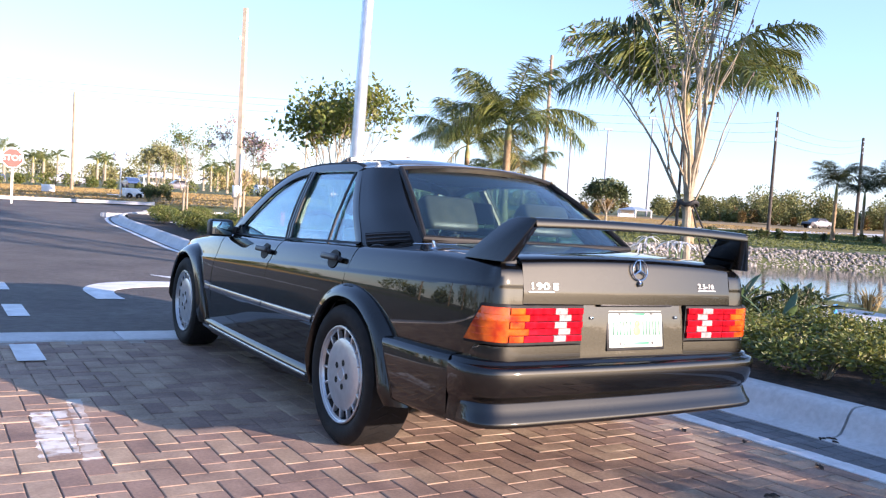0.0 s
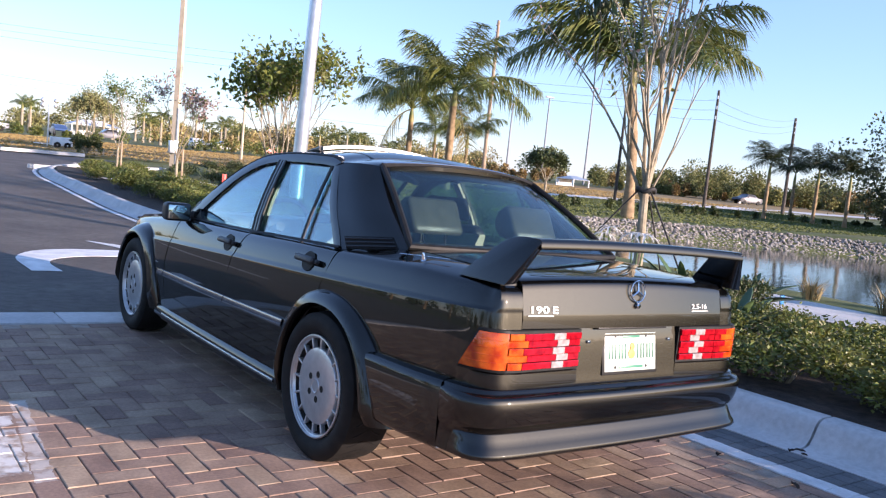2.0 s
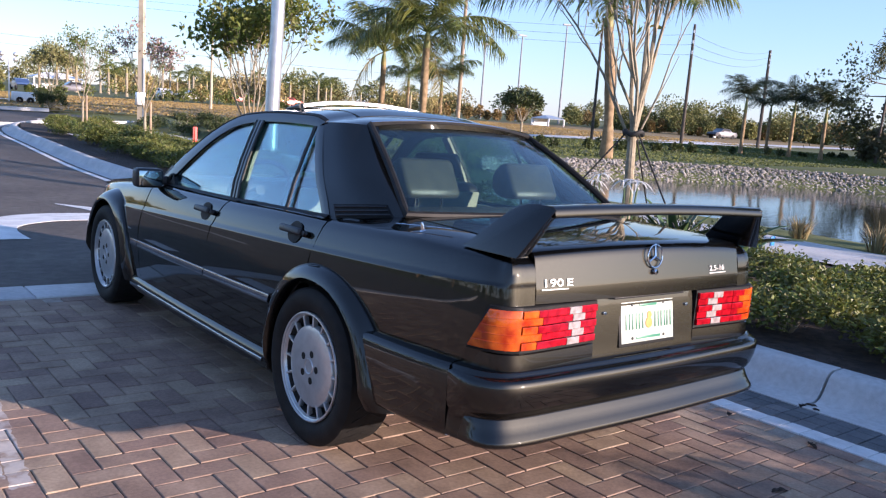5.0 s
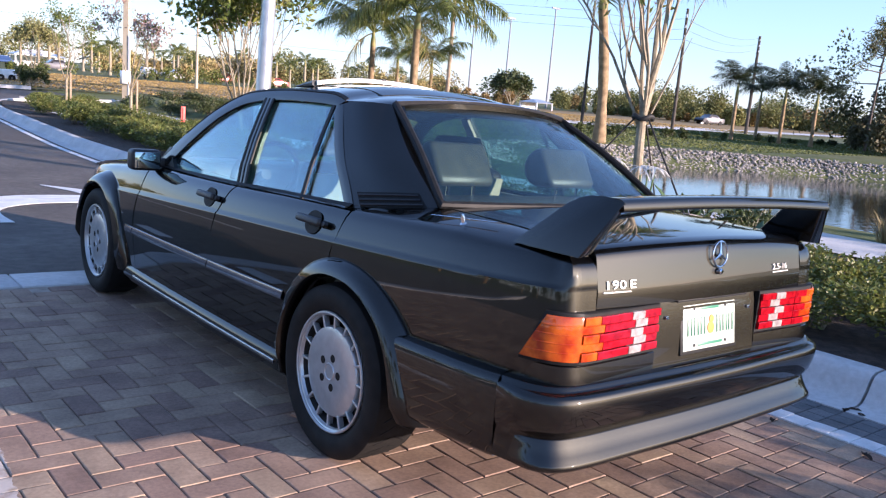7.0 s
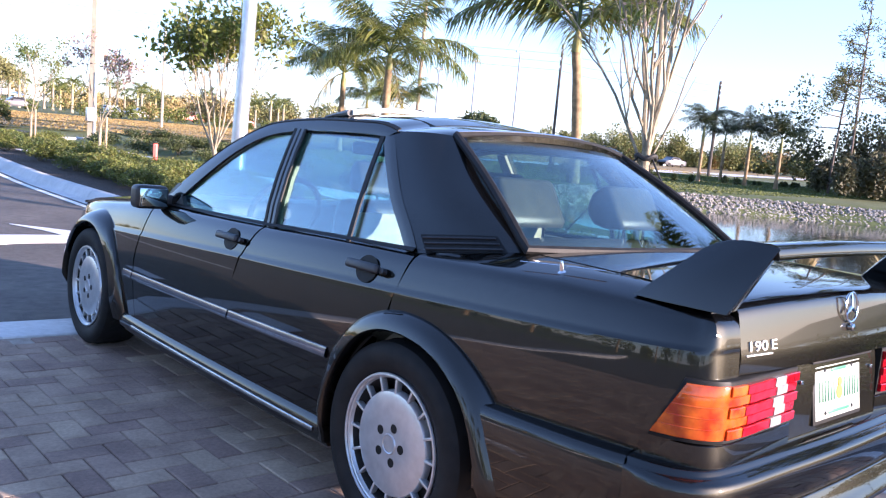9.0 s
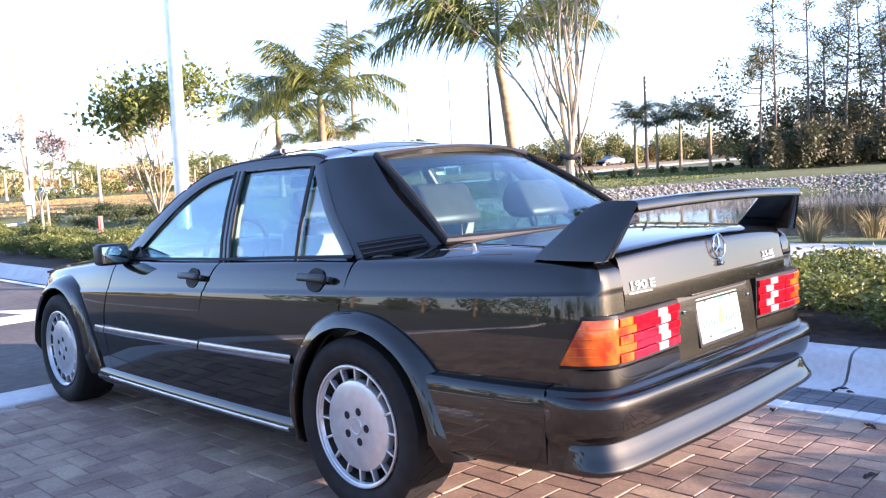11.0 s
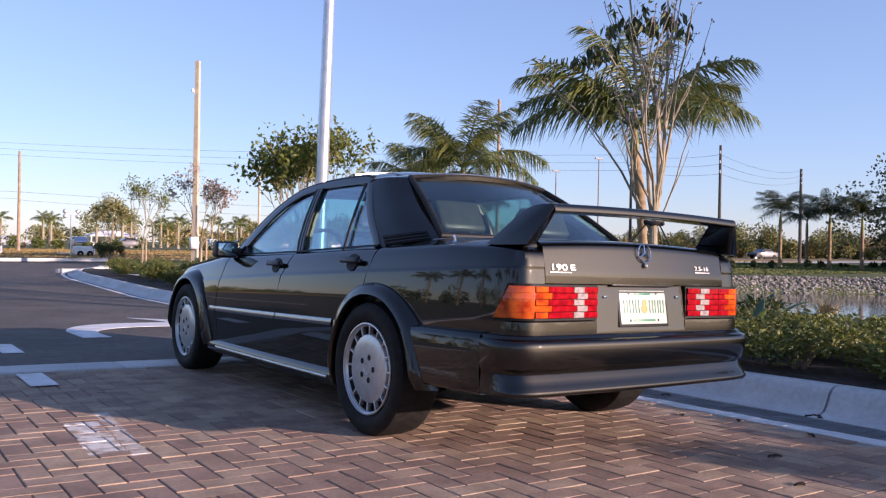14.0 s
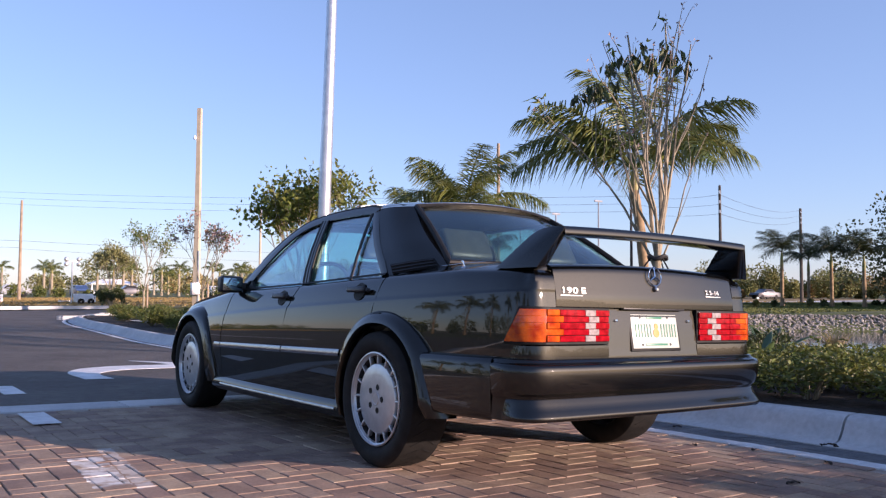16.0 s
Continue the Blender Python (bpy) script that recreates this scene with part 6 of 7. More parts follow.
for x in (-0.45, -0.15, 0.15, 0.45):
    part("screw", to_bm(revolve([(0, 0), (0, 0.006), (-0.004, 0.004), (-0.004, 0)], 10, "z")), M_CHROME, wing).matrix_basis = pose(x, -0.95, 1.047)
# small chrome aerial foot on the quarter
aerial = part("aerial", to_bm(revolve([(0.0, 0.0), (0.0, 0.016), (0.008, 0.014), (0.014, 0.007), (0.034, 0.006), (0.040, 0.004), (0.042, 0.0)], 16, "z")), M_CHROME, car, "short chrome aerial foot")
aerial.matrix_basis = pose(-0.672, -0.46, 0.912, 0, -14, 0)
part("aerial_rod", tube([(-0.70, -0.33, 0.930), (-0.672, -0.46, 0.938), (-0.645, -0.58, 0.944)], 0.0016, 6), M_CHROME, car)

# door mirrors
for side in (-1, 1):
    mr = thing("door_mirror")
    mr.parent = car
    mr["label"] = "black door mirror"
    mr.matrix_basis = pose(side * 0.838, 1.86, 0.880)
    part("housing", box((0.155, 0.09, 0.108), (0, 0.01, 0), 0.024, 4), M_TRIM, mr)
    part("mirror_glass", box((0.128, 0.006, 0.082), (0, -0.036, 0), 0.002), M_MIRROR, mr, "mirror glass")
    part("foot", box((0.09, 0.05, 0.05), (-side * 0.095, 0.0, -0.012), 0.012, 3), M_TRIM, mr)

# cabin
part("floor_pan", box((1.20, 2.8, 0.10), (0, 1.78, 0.25), 0.02), M_UNDER, car)
part("wheel_wells", box((1.10, 0.9, 0.42), (0, 0.0, 0.48), 0.03), M_UNDER, car)
part("engine_block", box((1.10, 1.2, 0.42), (0, 2.70, 0.47), 0.03), M_UNDER, car)
part("boot_floor", box((1.15, 0.46, 0.38), (0, -0.64, 0.55), 0.03), M_UNDER, car)
part("fuel_tank", box((0.9, 0.34, 0.10), (0.0, -0.68, 0.39), 0.03), M_UNDER, car)
part("silencer", box((0.36, 0.42, 0.15), (0.38, -0.66, 0.35), 0.05, 4), M_BARREL, car)
part("rear_axle", tube([(-0.62, 0.0, 0.30), (0.62, 0.0, 0.30)], 0.06, 10), M_UNDER, car)
part("parcel_shelf", box((1.10, 0.40, 0.03), (0, -0.07, 0.922), 0.008), M_SHELF, car, "olive grey parcel shelf")
part("dashboard", box((1.24, 0.34, 0.20), (0, 1.78, 0.80), 0.05, 4), M_SEAT, car)
part("steering_wheel", tube([Vector((-0.34 + 0.18 * math.cos(a), 1.50 - 0.07 * math.sin(a), 0.86 + 0.165 * math.sin(a))) for a in [2 * math.pi * k / 30 for k in range(31)]], 0.014, 8, cap=False), M_SEAT, car)
part("steering_column", tube([(-0.34, 1.49, 0.86), (-0.34, 1.72, 0.78)], 0.03, 8), M_SEAT, car)
part("inner_mirror", box((0.22, 0.03, 0.06), (0.0, 1.32, 1.20), 0.014, 3), M_TRIM, car)
part("headliner", grid([[Vector((x, y, 1.255 + 0.04 * (1 - (x / 0.5) ** 2))) for x in (-0.5, -0.25, 0, 0.25, 0.5)] for y in (0.30, 0.8, 1.30)]), M_CREAM, car)
for side in (-1, 1):
    part("door_card", box((0.03, 1.75, 0.42), (side * 0.70, 0.98, 0.66), 0.01), M_CREAM, car)
    part("pillar_trim", slab(grid([[Vector((-side * (cabin(y0, z) + 0.035), y0 + w, z)) for w in (-0.030, 0.026)] for y0, z in ((0.93, 0.87), (0.965, 1.05), (1.01, 1.23))]), 0.015, (-side, 0, 0)), M_CREAM, car, "cream pillar trim")


def seat(x, y, rear=False):
    s = thing("car_seat")
    s.parent = car
    s["label"] = "dark leather seat with headrest"
    s.matrix_basis = pose(x, y, 0.36)
    part("cushion", box((0.50, 0.50, 0.17), (0, 0.10, 0.06), 0.05, 4), M_SEAT, s)
    tall = 0.50 if rear else 0.66
    part("backrest", box((0.48, 0.12, tall), (0, -0.17, 0.03 + tall / 2), 0.05, 4, pose(0, 0, 0, 12)), M_SEAT, s)
    if not rear:
        part("back_panel", box((0.42, 0.016, tall - 0.06), (0, -0.236, 0.03 + tall / 2), 0.006, 2, pose(0, 0, 0, 12)), M_CREAM, s, "cream seat back")
    # a wedge-shaped pad: sloping flat rear face, rounded front, chrome posts below
    profile = [(-0.085, 0.0), (-0.092, 0.018), (-0.078, 0.040), (-0.018, 0.148), (-0.004, 0.158), (0.030, 0.154), (0.070, 0.125), (0.088, 0.080), (0.080, 0.035), (0.050, 0.004), (0.0, -0.006)]
    if not rear:
        profile = [(y * 0.62, z * 0.8) for y, z in profile]
    pad = []
    for u, k in ((-0.142, 0.72), (-0.136, 0.90), (-0.120, 1.0), (0.120, 1.0), (0.136, 0.90), (0.142, 0.72)):
        pad.append([Vector((u, y * k, 0.075 + (z - 0.075) * k)) for y, z in profile])
    v, f = grid(pad, close_v=True)
    m = len(profile)
    hr = part("headrest", (v, list(f) + [tuple(range(m))[::-1], tuple(range(5 * m, 6 * m))]), M_REST_LIT if rear else M_SEAT, s, "wedge-shaped padded headrest", sharp=60)
    hr.matrix_basis = pose(0, -0.272, 0.632) if rear else pose(0, -0.25, 0.665)
    for dx in (-0.065, 0.065):
        part("headrest_post", tube([(dx, -0.05, -0.075), (dx, -0.05, 0.01)], 0.006, 8), M_CHROME, hr)


seat(-0.34, 1.02)
seat(0.34, 1.02)
seat(-0.30, 0.32, True)
seat(0.30, 0.32, True)

# wheels
def tyre_data():
    prof = [(-0.085, 0.212), (-0.100, 0.225), (-0.112, 0.25), (-0.114, 0.275), (-0.108, 0.297), (-0.094, 0.311), (-0.06, 0.3155), (0, 0.3165), (0.06, 0.3155), (0.094, 0.311), (0.108, 0.297), (0.114, 0.275), (0.112, 0.25), (0.10, 0.225), (0.085, 0.212)]
    return revolve(prof, 64)


def wheel(x, y, side):
    w = thing("wheel")
    w.parent = car
    w["label"] = "silver slotted alloy wheel with wide tyre"
    w.matrix_basis = pose(x, y, AXLE_Z) @ Matrix.Diagonal((1 if side < 0 else -1, 1, 1, 1))
    bm = to_bm(tyre_data())
    bmesh.ops.recalc_face_normals(bm, faces=bm.faces)
    tyre = part("tyre", bm, M_TYRE, w)
    grooves = []
    for k in range(36):
        a = 2 * math.pi * k / 36
        for s in (-1, 1):
            p = [Vector((s * u * 0.09, 0.3148 * math.cos(a + u * 0.16), 0.3148 * math.sin(a + u * 0.16))) for u in (0.1, 0.3, 0.5, 0.7)]
            grooves.append(tube(p, 0.0035, 4))
    part("tread", join(*grooves), M_RUBBER, tyre)
    rim = part("rim", to_bm(revolve([(0.09, 0.212), (-0.092, 0.213), (-0.101, 0.219), (-0.106, 0.217), (-0.107, 0.212), (-0.104, 0.209), (-0.099, 0.2085), (-0.097, 0.2045), (-0.090, 0.2025), (-0.086, 0.2005)], 64)), M_RIM, w)
    part("barrel", to_bm(revolve([(-0.086, 0.2005), (-0.05, 0.192), (0.04, 0.186), (0.06, 0.10), (0.06, 0.0)], 48)), M_BARREL, rim)
    disc = to_bm(revolve([(-0.066, 0.164), (-0.084, 0.163), (-0.090, 0.159), (-0.094, 0.146), (-0.097, 0.11), (-0.098, 0.07), (-0.0975, 0.045), (-0.097, 0.0)], 64))
    part("disc", disc, M_RIM, rim)
    part("brake_disc", to_bm(revolve([(-0.02, 0.14), (-0.02, 0.03)], 40)), M_BARREL, rim)
    for k in range(16):
        a = 360 * k / 16
        part("spoke", box((0.024, 0.0092, 0.050), (-0.080, 0, 0.181), 0.003), M_RIM, rim).matrix_basis = pose(0, 0, 0, a)
    for k in range(5):
        a = 360 * k / 5 + 18
        part("bolt_hole", to_bm(revolve([(-0.0982, 0.0), (-0.0984, 0.0145), (-0.090, 0.015)], 16)), M_RUBBER, rim).matrix_basis = pose(0, 0, 0, a) @ Matrix.Translation((0, 0, 0.056))
    part("centre_cap", to_bm(revolve([(-0.095, 0.034), (-0.101, 0.031), (-0.101, 0.028), (-0.0985, 0.025), (-0.098, 0.0)], 28)), M_RIM, rim)
    return w


wheel(-0.735, 0.0, -1)
wheel(0.735, 0.0, 1)
wheel(-0.722, WHEELBASE, -1)
wheel(0.722, WHEELBASE, 1)


# ---- street furniture ----
def upright(x, y, h, r0, r1, mat, name, label, category, n=12, z=None, group=""):
    z0 = land_z(x, y) if z is None else z
    e = thing(name, label, category, group, pose(x, y, z0 - 0.1))
    part("shaft", tube([(0, 0, h * i / 6) for i in range(7)], [lerp(r0, r1, i / 6) for i in range(7)], n), mat, e)
    return e


lamp_post = upright(5.37, 12.73, 9.5, 0.155, 0.10, M_GALV, "lamp_post", "tall tapered silver metal lamp post", "lamp post", 24)
lamp_post.matrix_basis = lamp_post.matrix_basis @ Matrix.Rotation(radians(1.4), 4, Vector((0.62, 0.78, 0)))
part("base_plate", box((0.46, 0.46, 0.03), (0, 0, 0.14), 0.006), M_GALV, lamp_post)
part("footing", to_bm(revolve([(0.0, 0.0), (0.0, 0.36), (0.11, 0.36), (0.125, 0.34), (0.125, 0.0)], 28, "z")), M_CONCRETE, lamp_post, "round concrete footing")

up = upright(9.2, 32.0, 8.9, 0.17, 0.12, M_CONCPOLE, "utility_pole", "pale square concrete utility pole with a meter box", "utility pole", 4)
part("meter_box", box((0.36, 0.24, 0.52), (-0.12, -0.22, 0.95), 0.02), M_GALV, up, "grey metal meter box")
part("conduit", tube([(0.02, -0.17, 0), (0.02, -0.17, 2.6)], 0.03, 8), M_GALV, up)
part("insulator", to_bm(revolve([(0, 0), (0, 0.05), (0.08, 0.07), (0.16, 0.04), (0.18, 0)], 12, "z")), M_WHITE, up).matrix_basis = pose(-0.2, 0, 7.5)


def power_pole(x, y, h, label, mat, arms=True, turn=30, r=0.13):
    e = upright(x, y, h, r, r * 0.7, mat, "power_pole", label, "utility pole", 10)
    if arms:
        for k, z in enumerate((h - 0.5, h - 1.0, h - 1.5)):
            arm = part("arm", box((0.7, 0.05, 0.05), (-0.3, 0, z), 0.008), M_DARKPOLE, e)
            arm.matrix_basis = pose(0, 0, 0, 0, 0, turn)
            part("insulator", tube([(-0.62, 0, z), (-0.62, 0, z + 0.16)], 0.035, 8), M_GALV, arm)
    return e


power_pole(33.4, 22.7, 6.4, "dark wooden power pole with three side arms", M_DARKPOLE, True, 35, 0.09)
power_pole(70.9, 40.6, 9.4, "dark wooden power pole with side arms", M_DARKPOLE, True, 35, 0.17)
power_pole(37.6, 32.4, 7.6, "dark wooden power pole behind the young tree", M_DARKPOLE, True, 35, 0.10)
power_pole(41, 50, 13.6, "brown wooden power pole behind the palms", M_WOODPOLE, True, 35, 0.18)
power_pole(56, 12.5, 9.5, "dark wooden power pole among the pines", M_DARKPOLE, False, 0, 0.14)
power_pole(59, 10.5, 11.0, "dark wooden power pole among the pines", M_DARKPOLE, False, 0, 0.14)
power_pole(8.6, 76, 8.8, "brown wooden power pole on the dry field", M_WOODPOLE, False, 0, 0.14)
power_pole(26.5, 66, 8.4, "thin grey power pole on the dry field", M_CONCPOLE, False, 0, 0.12)


def cable(a, b, sag, r, label):
    a, b = Vector(a), Vector(b)
    pts = [a.lerp(b, i / 24) + Vector((0, 0, -4 * sag * (i / 24) * (1 - i / 24))) for i in range(25)]
    return tagged(part("cable", tube(pts, r, 5, cap=False), M_WIRE), label, "cable", "overhead cables")


WIRE = "thin black overhead cable"
cable((-90, 64, 6.4), (8.6, 76, 5.0), 0.6, 0.012, WIRE)
cable((-90, 64, 5.9), (8.6, 76, 4.4), 0.6, 0.010, WIRE)
cable((8.6, 76, 5.0), (60, 76, 5.0), 0.3, 0.012, WIRE)
cable((8.6, 76, 4.3), (60, 76, 4.2), 0.5, 0.010, WIRE)
for dz in (0.4, 0.9, 1.4):
    cable((33.4, 22.7, 6.3 - dz), (70.9, 40.6, 9.2 - dz), 0.5, 0.008, WIRE)
    cable((33.4, 22.7, 6.3 - dz), (37.6, 32.4, 7.4 - dz), 0.2, 0.007, WIRE)
    cable((37.6, 32.4, 7.4 - dz), (-10, 96, 11.5 - dz), 0.8, 0.008, WIRE)

# red marker post
red = thing("marker_post", "red plastic marker post at the kerb", "bollard", m=pose(4.8, 15.24, land_z(4.8, 15.24)))
part("blade", box((0.10, 0.02, 0.72), (0, 0, 0.34), 0.006), M_RED, red)
part("ridge", box((0.03, 0.03, 0.70), (0, -0.012, 0.33), 0.006), M_RED, red)

# stop sign
sign = thing("stop_sign", "red octagonal stop sign on a white post", "road sign", m=pose(0.75, 36.6, -0.28))
part("post", box((0.09, 0.05, 2.35), (0, 0.04, 1.17), 0.006), M_WHITE, sign)
oct_pts = [Vector((0.45 * math.cos(radians(22.5 + 45 * k)), 0, 2.02 + 0.45 * math.sin(radians(22.5 + 45 * k)))) for k in range(8)]
part("sign_rim", slab((oct_pts, [tuple(range(8))]), 0.012, (0, -1, 0)), M_WHITE, sign, smooth=False)
inner_pts = [Vector((p.x * 0.92, -0.006, 2.02 + (p.z - 2.02) * 0.92)) for p in oct_pts]
part("sign_face", slab((inner_pts, [tuple(range(8))]), 0.004, (0, -1, 0)), M_RED, sign, smooth=False)
text = bpy.data.curves.new("lettering", "FONT")
text.body, text.size, text.align_x, text.align_y, text.extrude = "STOP", 0.34, "CENTER", "CENTER", 0.002
text.materials.append(M_WHITE)
lettering = new("lettering", text)
lettering.parent = sign
lettering.matrix_basis = pose(0, -0.012, 2.02, 90, 0, 0)

# light tower trailer and small site board on the field
trailer = thing("light_tower", "white wheeled site light tower with a mast", "light tower", m=pose(9.0, 54, -0.18))
part("cabinet", box((1.25, 0.8, 0.55), (0.3, 0, 0.42), 0.05, 3), M_WHITE, trailer)
part("mast", tube([(-0.5, 0, 0.1), (-0.5, 0, 2.85)], 0.045, 8), M_GALV, trailer)
part("crossbar", box((0.85, 0.05, 0.05), (-0.5, 0, 2.8), 0.01), M_GALV, trailer)
part("drawbar", box((1.0, 0.08, 0.06), (-0.8, 0, 0.22), 0.01), M_GALV, trailer)
for dx in (-0.38, 0.38):
    for dz in (0.12, -0.2):
        part("floodlight", to_bm(revolve([(0, 0), (0, 0.15), (0.08, 0.12), (0.12, 0.05), (0.12, 0)], 12, "z")), M_GALV, trailer).matrix_basis = pose(-0.5 + dx, -0.05, 2.82 + dz, 90)
for dx in (0.0, 0.6):
    part("tyre", to_bm(revolve([(-0.06, 0.05), (-0.06, 0.2), (0.06, 0.2), (0.06, 0.05)], 16, "x")), M_TYRE, trailer).matrix_basis = pose(dx, -0.42, 0.2, 0, 0, 90)
board = thing("site_board", "small white site board on two stakes", "sign", m=pose(4.4, 56, -0.18))
part("panel", box((0.8, 0.03, 0.45), (0, 0, 0.42), 0.006), M_WHITE, board)
for dx in (-0.3, 0.3):
    part("stake", box((0.05, 0.05, 0.6), (dx, 0.04, 0.3), 0.004), M_WOODPOLE, board)
flag = thing("blue_marker", "small blue marker tag among the shrubs", "marker", m=pose(6.35, 2.12, land_z(6.35, 2.12) + 0.02))
part("stake", tube([(0, 0, 0), (0, 0, 0.14)], 0.006, 6), M_GALV, flag)
part("tag", box((0.09, 0.012, 0.11), (0, 0, 0.15), 0.004), M_BLUE, flag)

# sports-field lights far off
for k, (x, y, h) in enumerate(((118, 112, 19.5), (112, 118, 17.0), (106, 122, 14.8))):
    mast = upright(x, y, h, 0.22, 0.12, M_MAST, "floodlight_mast", "tall thin sports field light mast", "light mast", 8, group="sports field light masts")
    part("lamp_bar", box((2.2, 0.25, 0.35), (0, 0, h - 0.2), 0.05), M_MAST, mast)

# straps that hold the young tree
for k, (dx, dy) in enumerate(((0.95, 0.3), (-0.75, 0.75), (-0.1, -0.95))):
    z1 = land_z(4.99 + dx, 3.17 + dy)
    tagged(part("strap", tube([(4.99 + dx * 0.06, 3.17 + dy * 0.06, 1.27), (4.99 + dx, 3.17 + dy, z1)], 0.010, 6), M_STRAP), "black guy strap staked beside the young tree", "strap", "tree straps")
tagged(part("tree_tie", tube([(4.99 + 0.10 * math.cos(a), 3.17 + 0.10 * math.sin(a), 1.25 + 0.02 * math.sin(3 * a)) for a in [2 * math.pi * k / 16 for k in range(17)]], 0.026, 8, cap=False), M_STRAP), "black tie wrapped round the young tree", "strap")
for x, y in ((4.86, 18.3), (4.9, 24.1)):
    tagged(part("stake", tube([(x, y, land_z(x, y) - 0.05), (x, y, land_z(x, y) + 1.15)], 0.03, 8), M_WOODPOLE), "wooden stake beside a young tree", "stake", "tree stakes")


# ---- parked cars and buildings far off ----
def far_car(x, y, turn, colour, label):
    m = material("far_car_paint", colour, None, 5, rough=0.3, metal=0.2, coat=0.6)
    c = thing("parked_car", label, "car", "cars in the far car park", pose(x, y, land_z(x, y) + 0.02, 0, 0, turn))
    sec = [(-2.2, 0.35, 0.75), (-2.1, 0.32, 0.95), (-1.3, 0.30, 1.0), (-0.7, 0.30, 1.45), (0.5, 0.30, 1.48), (1.1, 0.30, 1.02), (2.0, 0.32, 0.9), (2.2, 0.38, 0.65)]
    part("body", grid([[Vector((-0.85, y_, lo)), Vector((-0.88, y_, min(hi, 0.95))), Vector((-0.66 if hi > 1.1 else -0.8, y_, hi)), Vector((0.66 if hi > 1.1 else 0.8, y_, hi)), Vector((0.88, y_, min(hi, 0.95))), Vector((0.85, y_, lo))] for y_, lo, hi in sec]), m, c)
    for sx in (-1, 1):
        part("window", slab(([Vector((sx * 0.86, -0.95, 0.98)), Vector((sx * 0.70, -0.62, 1.38)), Vector((sx * 0.70, 0.45, 1.40)), Vector((sx * 0.86, 0.9, 0.98))], [(0, 1, 2, 3)]), 0.02, (sx, 0, 0)), M_RUBBER, c)
        for sy in (-1.35, 1.35):
            part("wheel", to_bm(revolve([(-0.1, 0.0), (-0.1, 0.31), (0.1, 0.31), (0.1, 0.0)], 14, "x")), M_TYRE, c).matrix_basis = pose(sx * 0.78, sy, 0.31)
    return c


rng = random.Random(3)
hues = [((0.7, 0.7, 0.7), "white parked car"), ((0.05, 0.05, 0.06), "black parked car"), ((0.35, 0.36, 0.38), "silver parked car"), ((0.30, 0.04, 0.03), "red parked car"), ((0.06, 0.10, 0.22), "blue parked car")]
for k in range(9):
    c, lab = hues[rng.randrange(5)]
    far_car(-4 + 8.0 * k + rng.uniform(-1, 1), 104 + rng.uniform(0, 14), rng.choice((0, 90)), c, lab + " in the far car park")
far_car(104, 66, 80, (0.05, 0.05, 0.06), "black parked car beyond the pond")


def pavilion(x, y, w, d, h, roof_mat, label, turn=0):
    e = thing("pavilion", label, "building", m=pose(x, y, land_z(x, y), 0, 0, turn))
    for sx in (-1, 1):
        for sy in (-1, 1):
            part("post", box((0.18, 0.18, h), (sx * w * 0.47, sy * d * 0.47, h / 2), 0.01), M_WHITE, e)
    part("roof", slab(([Vector((-w / 2, -d / 2, h)), Vector((w / 2, -d / 2, h)), Vector((w * 0.2, 0, h * 1.45)), Vector((-w * 0.2, 0, h * 1.45)), Vector((-w / 2, d / 2, h)), Vector((w / 2, d / 2, h))], [(0, 1, 2, 3), (3, 2, 5, 4), (1, 5, 2), (4, 0, 3)]), 0.08, (0, 0, 1)), roof_mat, e, smooth=False)
    part("wall", box((w * 0.9, 0.2, h * 0.9), (0, d * 0.4, h * 0.45), 0.02), M_WHITE, e)
    return e


pavilion(34, 150, 8, 5, 1.9, M_WHITE, "white tent-roofed shelter in the far car park")
pavilion(106, 68, 1.8, 1.2, 0.7, M_WHITE, "small white hut beyond the pond", 20)
pavilion(87, 84.6, 5, 3, 1.1, M_GALV, "low grey-roofed shelter beyond the dry grass", 15)

# ---- loose stones of the far bank ----
bank = thing("pond_bank", "bank of pale loose riprap stones at the water's edge", "bank", kind="structure")


def stone_mesh(rng):
    bm = bmesh.new()
    bmesh.ops.create_icosphere(bm, subdivisions=1, radius=0.5)
    for v in bm.verts:
        v.co *= rng.uniform(0.72, 1.15)
    bmesh.ops.scale(bm, vec=(1.0, rng.uniform(0.7, 0.95), rng.uniform(0.5, 0.75)), verts=bm.verts)
    me = bpy.data.meshes.new("stone")
    bm.to_mesh(me)
    bm.free()
    me.materials.append(M_STONE)
    return me


rng = random.Random(61)
STONES = [stone_mesh(rng) for _ in range(6)]
SHORE = smooth_path([(x, y, 0) for x, y in POND[5:13]], 420)
spots = []
for i, p in enumerate(SHORE):
    d = (SHORE[min(i + 1, 419)] - SHORE[max(i - 1, 0)]).normalized()
    out = Vector((-d.y, d.x, 0))
    for k in range(16):
        q = p + out * (1.45 * (k + rng.random()) / 16 - 0.15) + d * rng.uniform(-0.1, 0.1)
        z = lerp(WATER_Z - 0.06, -0.04, clamp((k + 0.5) / 15.0, 0, 1))
        spots.append((q.x, q.y, z + rng.uniform(-0.03, 0.05), rng.uniform(0.075, 0.165)))
near = [s for s in spots if 19.5 < s[0] < 23.6][:290]
chosen = set(near)
for x, y, z, s in near:
    o = new("stone", STONES[rng.randrange(6)])
    o.parent = bank
    o.matrix_basis = pose(x, y, z, rng.uniform(-30, 30), rng.uniform(-30, 30), rng.uniform(0, 360)) @ Matrix.Diagonal((s, s, s, 1))
verts, faces = [], []
shapes = [([v.co.copy() for v in me.vertices], [tuple(p.vertices) for p in me.polygons]) for me in STONES]
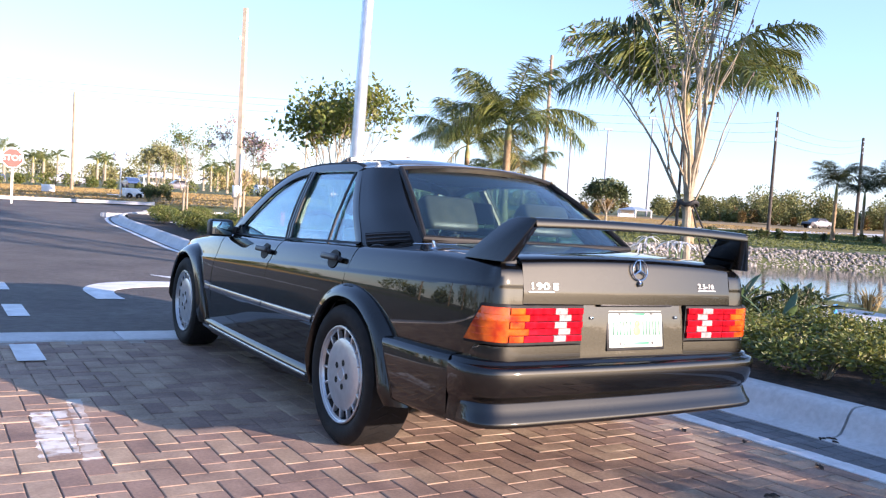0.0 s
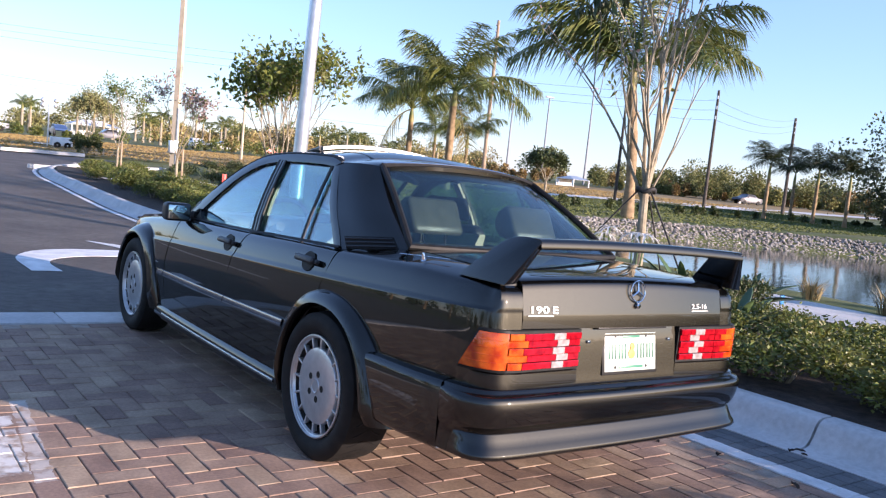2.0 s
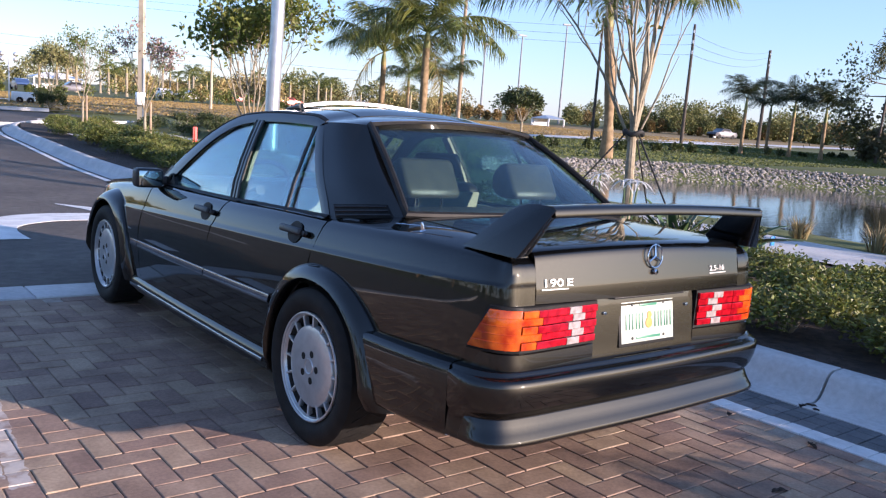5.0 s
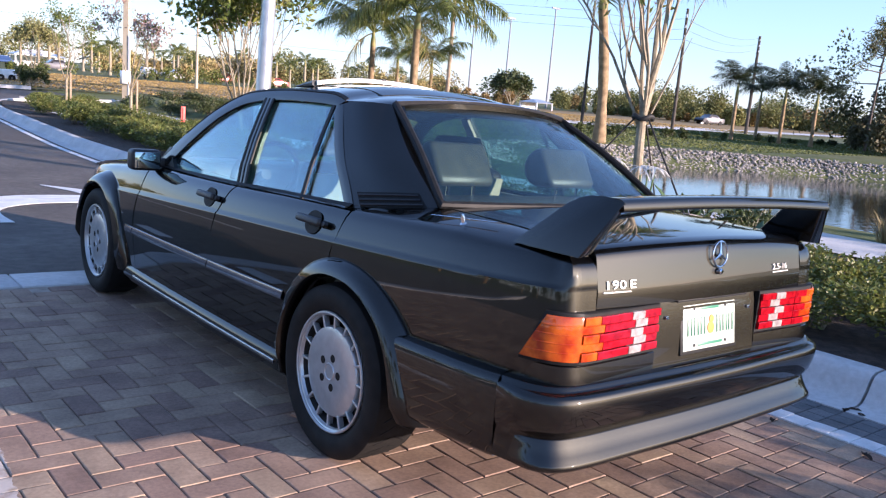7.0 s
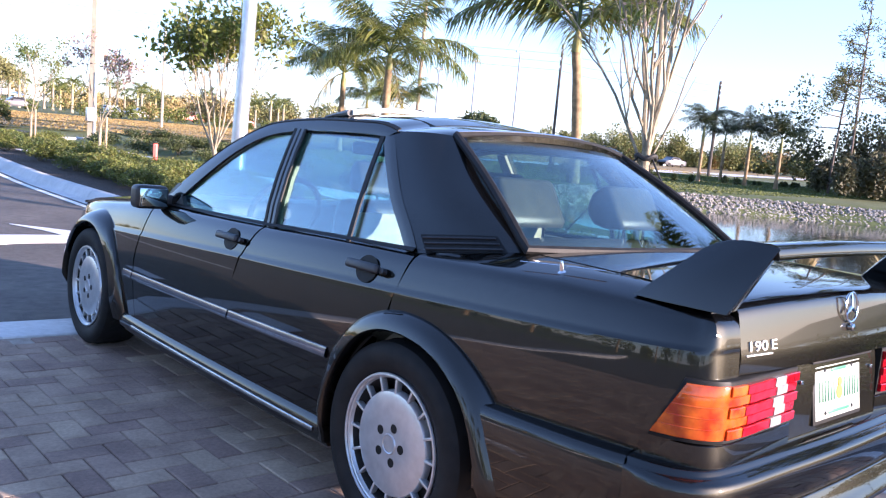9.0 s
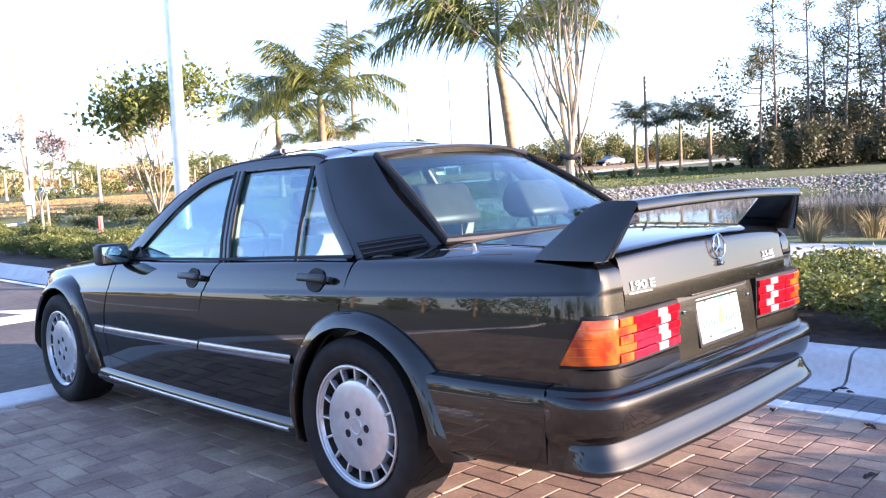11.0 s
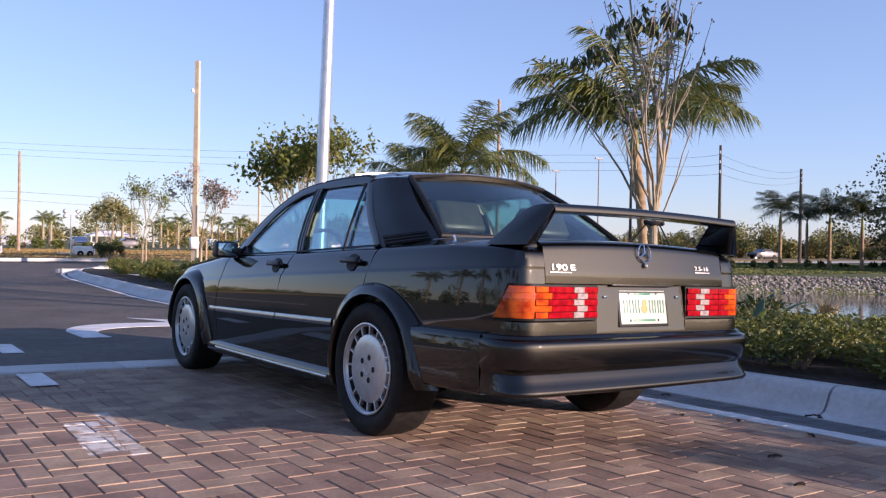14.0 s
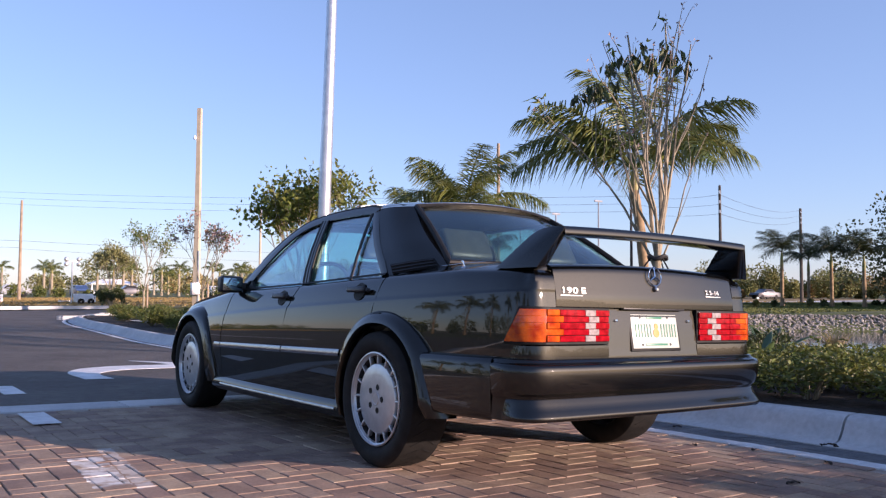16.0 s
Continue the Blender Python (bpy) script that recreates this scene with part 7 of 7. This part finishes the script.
for spot in spots:
    if spot in chosen:
        continue
    x, y, z, s = spot
    vs, fs = shapes[rng.randrange(6)]
    m = pose(x, y, z, rng.uniform(-30, 30), rng.uniform(-30, 30), rng.uniform(0, 360)) @ Matrix.Diagonal((s, s, s, 1))
    k = len(verts)
    verts += [m @ v for v in vs]
    faces += [tuple(i + k for i in f) for f in fs]
o = part("stones", (verts, faces), M_STONE_I, bank, smooth=False)
tagged(o, "loose pale riprap stones", kind="stuff")

# ---- pavers in herringbone ----
paving = thing("pavement", "herringbone paving of brown and buff concrete pavers", "paving", kind="structure", m=TILT)
part("joint_sand", grid([[(x, y, -0.008) for x in steps(-5.95, 1.69, 8)] for y in steps(-8.95, 2.885, 10)]), M_SAND, paving)
W, JOINT = 0.105, 0.005


def paver_shape(lx, ly, ch=0.0032, top=0.0, low=-0.03):
    a, b = lx / 2, ly / 2
    vs = [(-a, -b, low), (a, -b, low), (a, b, low), (-a, b, low), (-a, -b, top - ch), (a, -b, top - ch), (a, b, top - ch), (-a, b, top - ch),
          (-a + ch, -b + ch, top), (a - ch, -b + ch, top), (a - ch, b - ch, top), (-a + ch, b - ch, top)]
    fs = [(0, 1, 5, 4), (1, 2, 6, 5), (2, 3, 7, 6), (3, 0, 4, 7), (4, 5, 9, 8), (5, 6, 10, 9), (6, 7, 11, 10), (7, 4, 8, 11), (8, 9, 10, 11)]
    return vs, fs


LONG, TALL = paver_shape(2 * W - JOINT, W - JOINT), paver_shape(W - JOINT, 2 * W - JOINT)
BRICKS = [mesh_from("brick", *LONG, M_PAVER, smooth=False), mesh_from("brick", *TALL, M_PAVER, smooth=False)]
rng = random.Random(2)
single, rest_v, rest_f = 0, [], []
nx0, nx1, ny0, ny1 = int(-5.9 / W), int(1.26 / W), int(-8.9 / W), int(2.87 / W)
for i in range(nx0, nx1):
    for j in range(ny0, ny1):
        r = (i - j) % 4
        if r not in (0, 3):
            continue
        flat = r == 0
        cx, cy = (i + 1.0) * W if flat else (i + 0.5) * W, (j + 0.5) * W if flat else (j + 1.0) * W
        if cx + (W if flat else W / 2) > 1.275 or cy + (W / 2 if flat else W) > 2.885:
            continue
        m = pose(cx, cy, rng.uniform(-0.0015, 0.0015), rng.uniform(-0.5, 0.5), rng.uniform(-0.5, 0.5), rng.uniform(-0.4, 0.4))
        if single < 295 and -2.05 < cx < 0.75 and -2.25 < cy < -0.1 and not (-0.2 < cx < 0.75 and cy > -1.2):
            o = new("brick", BRICKS[0 if flat else 1])
            o.parent = paving
            o.matrix_basis = m
            single += 1
        else:
            vs, fs = LONG if flat else TALL
            k = len(rest_v)
            rest_v += [m @ Vector(v) for v in vs]
            rest_f += [tuple(q + k for q in f) for f in fs]
o = part("bricks", (rest_v, rest_f), M_PAVER_I, paving, smooth=False)
tagged(o, "brown and buff pavers in herringbone", kind="stuff")
# grey border course beside the gutter
verts, faces = [], []
for j in range(int(-8.9 / W), int(2.87 / W)):
    for cx, w in ((1.452, 0.095), (1.551, 0.095), (1.644, 0.083)):
        vs, fs = paver_shape(w, 0.1)
        m = pose(cx, (j + 0.5) * W, rng.uniform(-0.0015, 0.0015), rng.uniform(-0.4, 0.4), rng.uniform(-0.4, 0.4))
        k = len(verts)
        verts += [m @ Vector(v) for v in vs]
        faces += [tuple(q + k for q in f) for f in fs]
o = part("border_bricks", (verts, faces), M_PAVER_G, paving, smooth=False)
tagged(o, "grey border pavers along the gutter", kind="stuff")
# the painted edge line lies on a course of its own, uneven at both sides
line = thing("line_paving", "white painted edge line across the pavers", "road marking", kind="structure", m=TILT)
verts, faces = [], []
for j in range(int(-8.9 / W), int(2.87 / W)):
    vs, fs = paver_shape(0.128 + rng.uniform(-0.008, 0.004), 0.102)
    m = pose(1.337 + rng.uniform(-0.006, 0.006), (j + 0.5) * W, rng.uniform(0.0, 0.0015), rng.uniform(-0.4, 0.4), rng.uniform(-0.4, 0.4), rng.uniform(-2.5, 2.5))
    k = len(verts)
    verts += [m @ Vector(v) for v in vs]
    faces += [tuple(q + k for q in f) for f in fs]
tagged(part("painted_bricks", (verts, faces), M_ROADPAINT, line, smooth=False), "pavers painted white", kind="stuff")

# dry leaves blown against the gutter
rng = random.Random(44)
for x, y in ((1.05, -0.35), (1.22, -0.62), (1.18, -1.05), (0.55, -1.25), (1.72, -0.72), (1.76, -0.76), (1.70, -0.80), (1.58, 0.2), (0.2, -1.6)):
    pieces = []
    for _ in range(2):
        a = rng.uniform(0, 6.28)
        pieces.append(blade_leaf(Vector((0, 0, 0)), Vector((math.cos(a), math.sin(a), 0.35)), rng.uniform(0.03, 0.055), 0.022, rng, 0.5))
    o = part("dry_leaf", slab(join(*pieces), 0.001), M_MULCH)
    o.matrix_basis = pose(x, y, street_z(x, y) + 0.003, 0, 0, rng.uniform(0, 360))
    tagged(o, "small dry brown leaf on the paving", "leaf", "dry leaves on the paving")
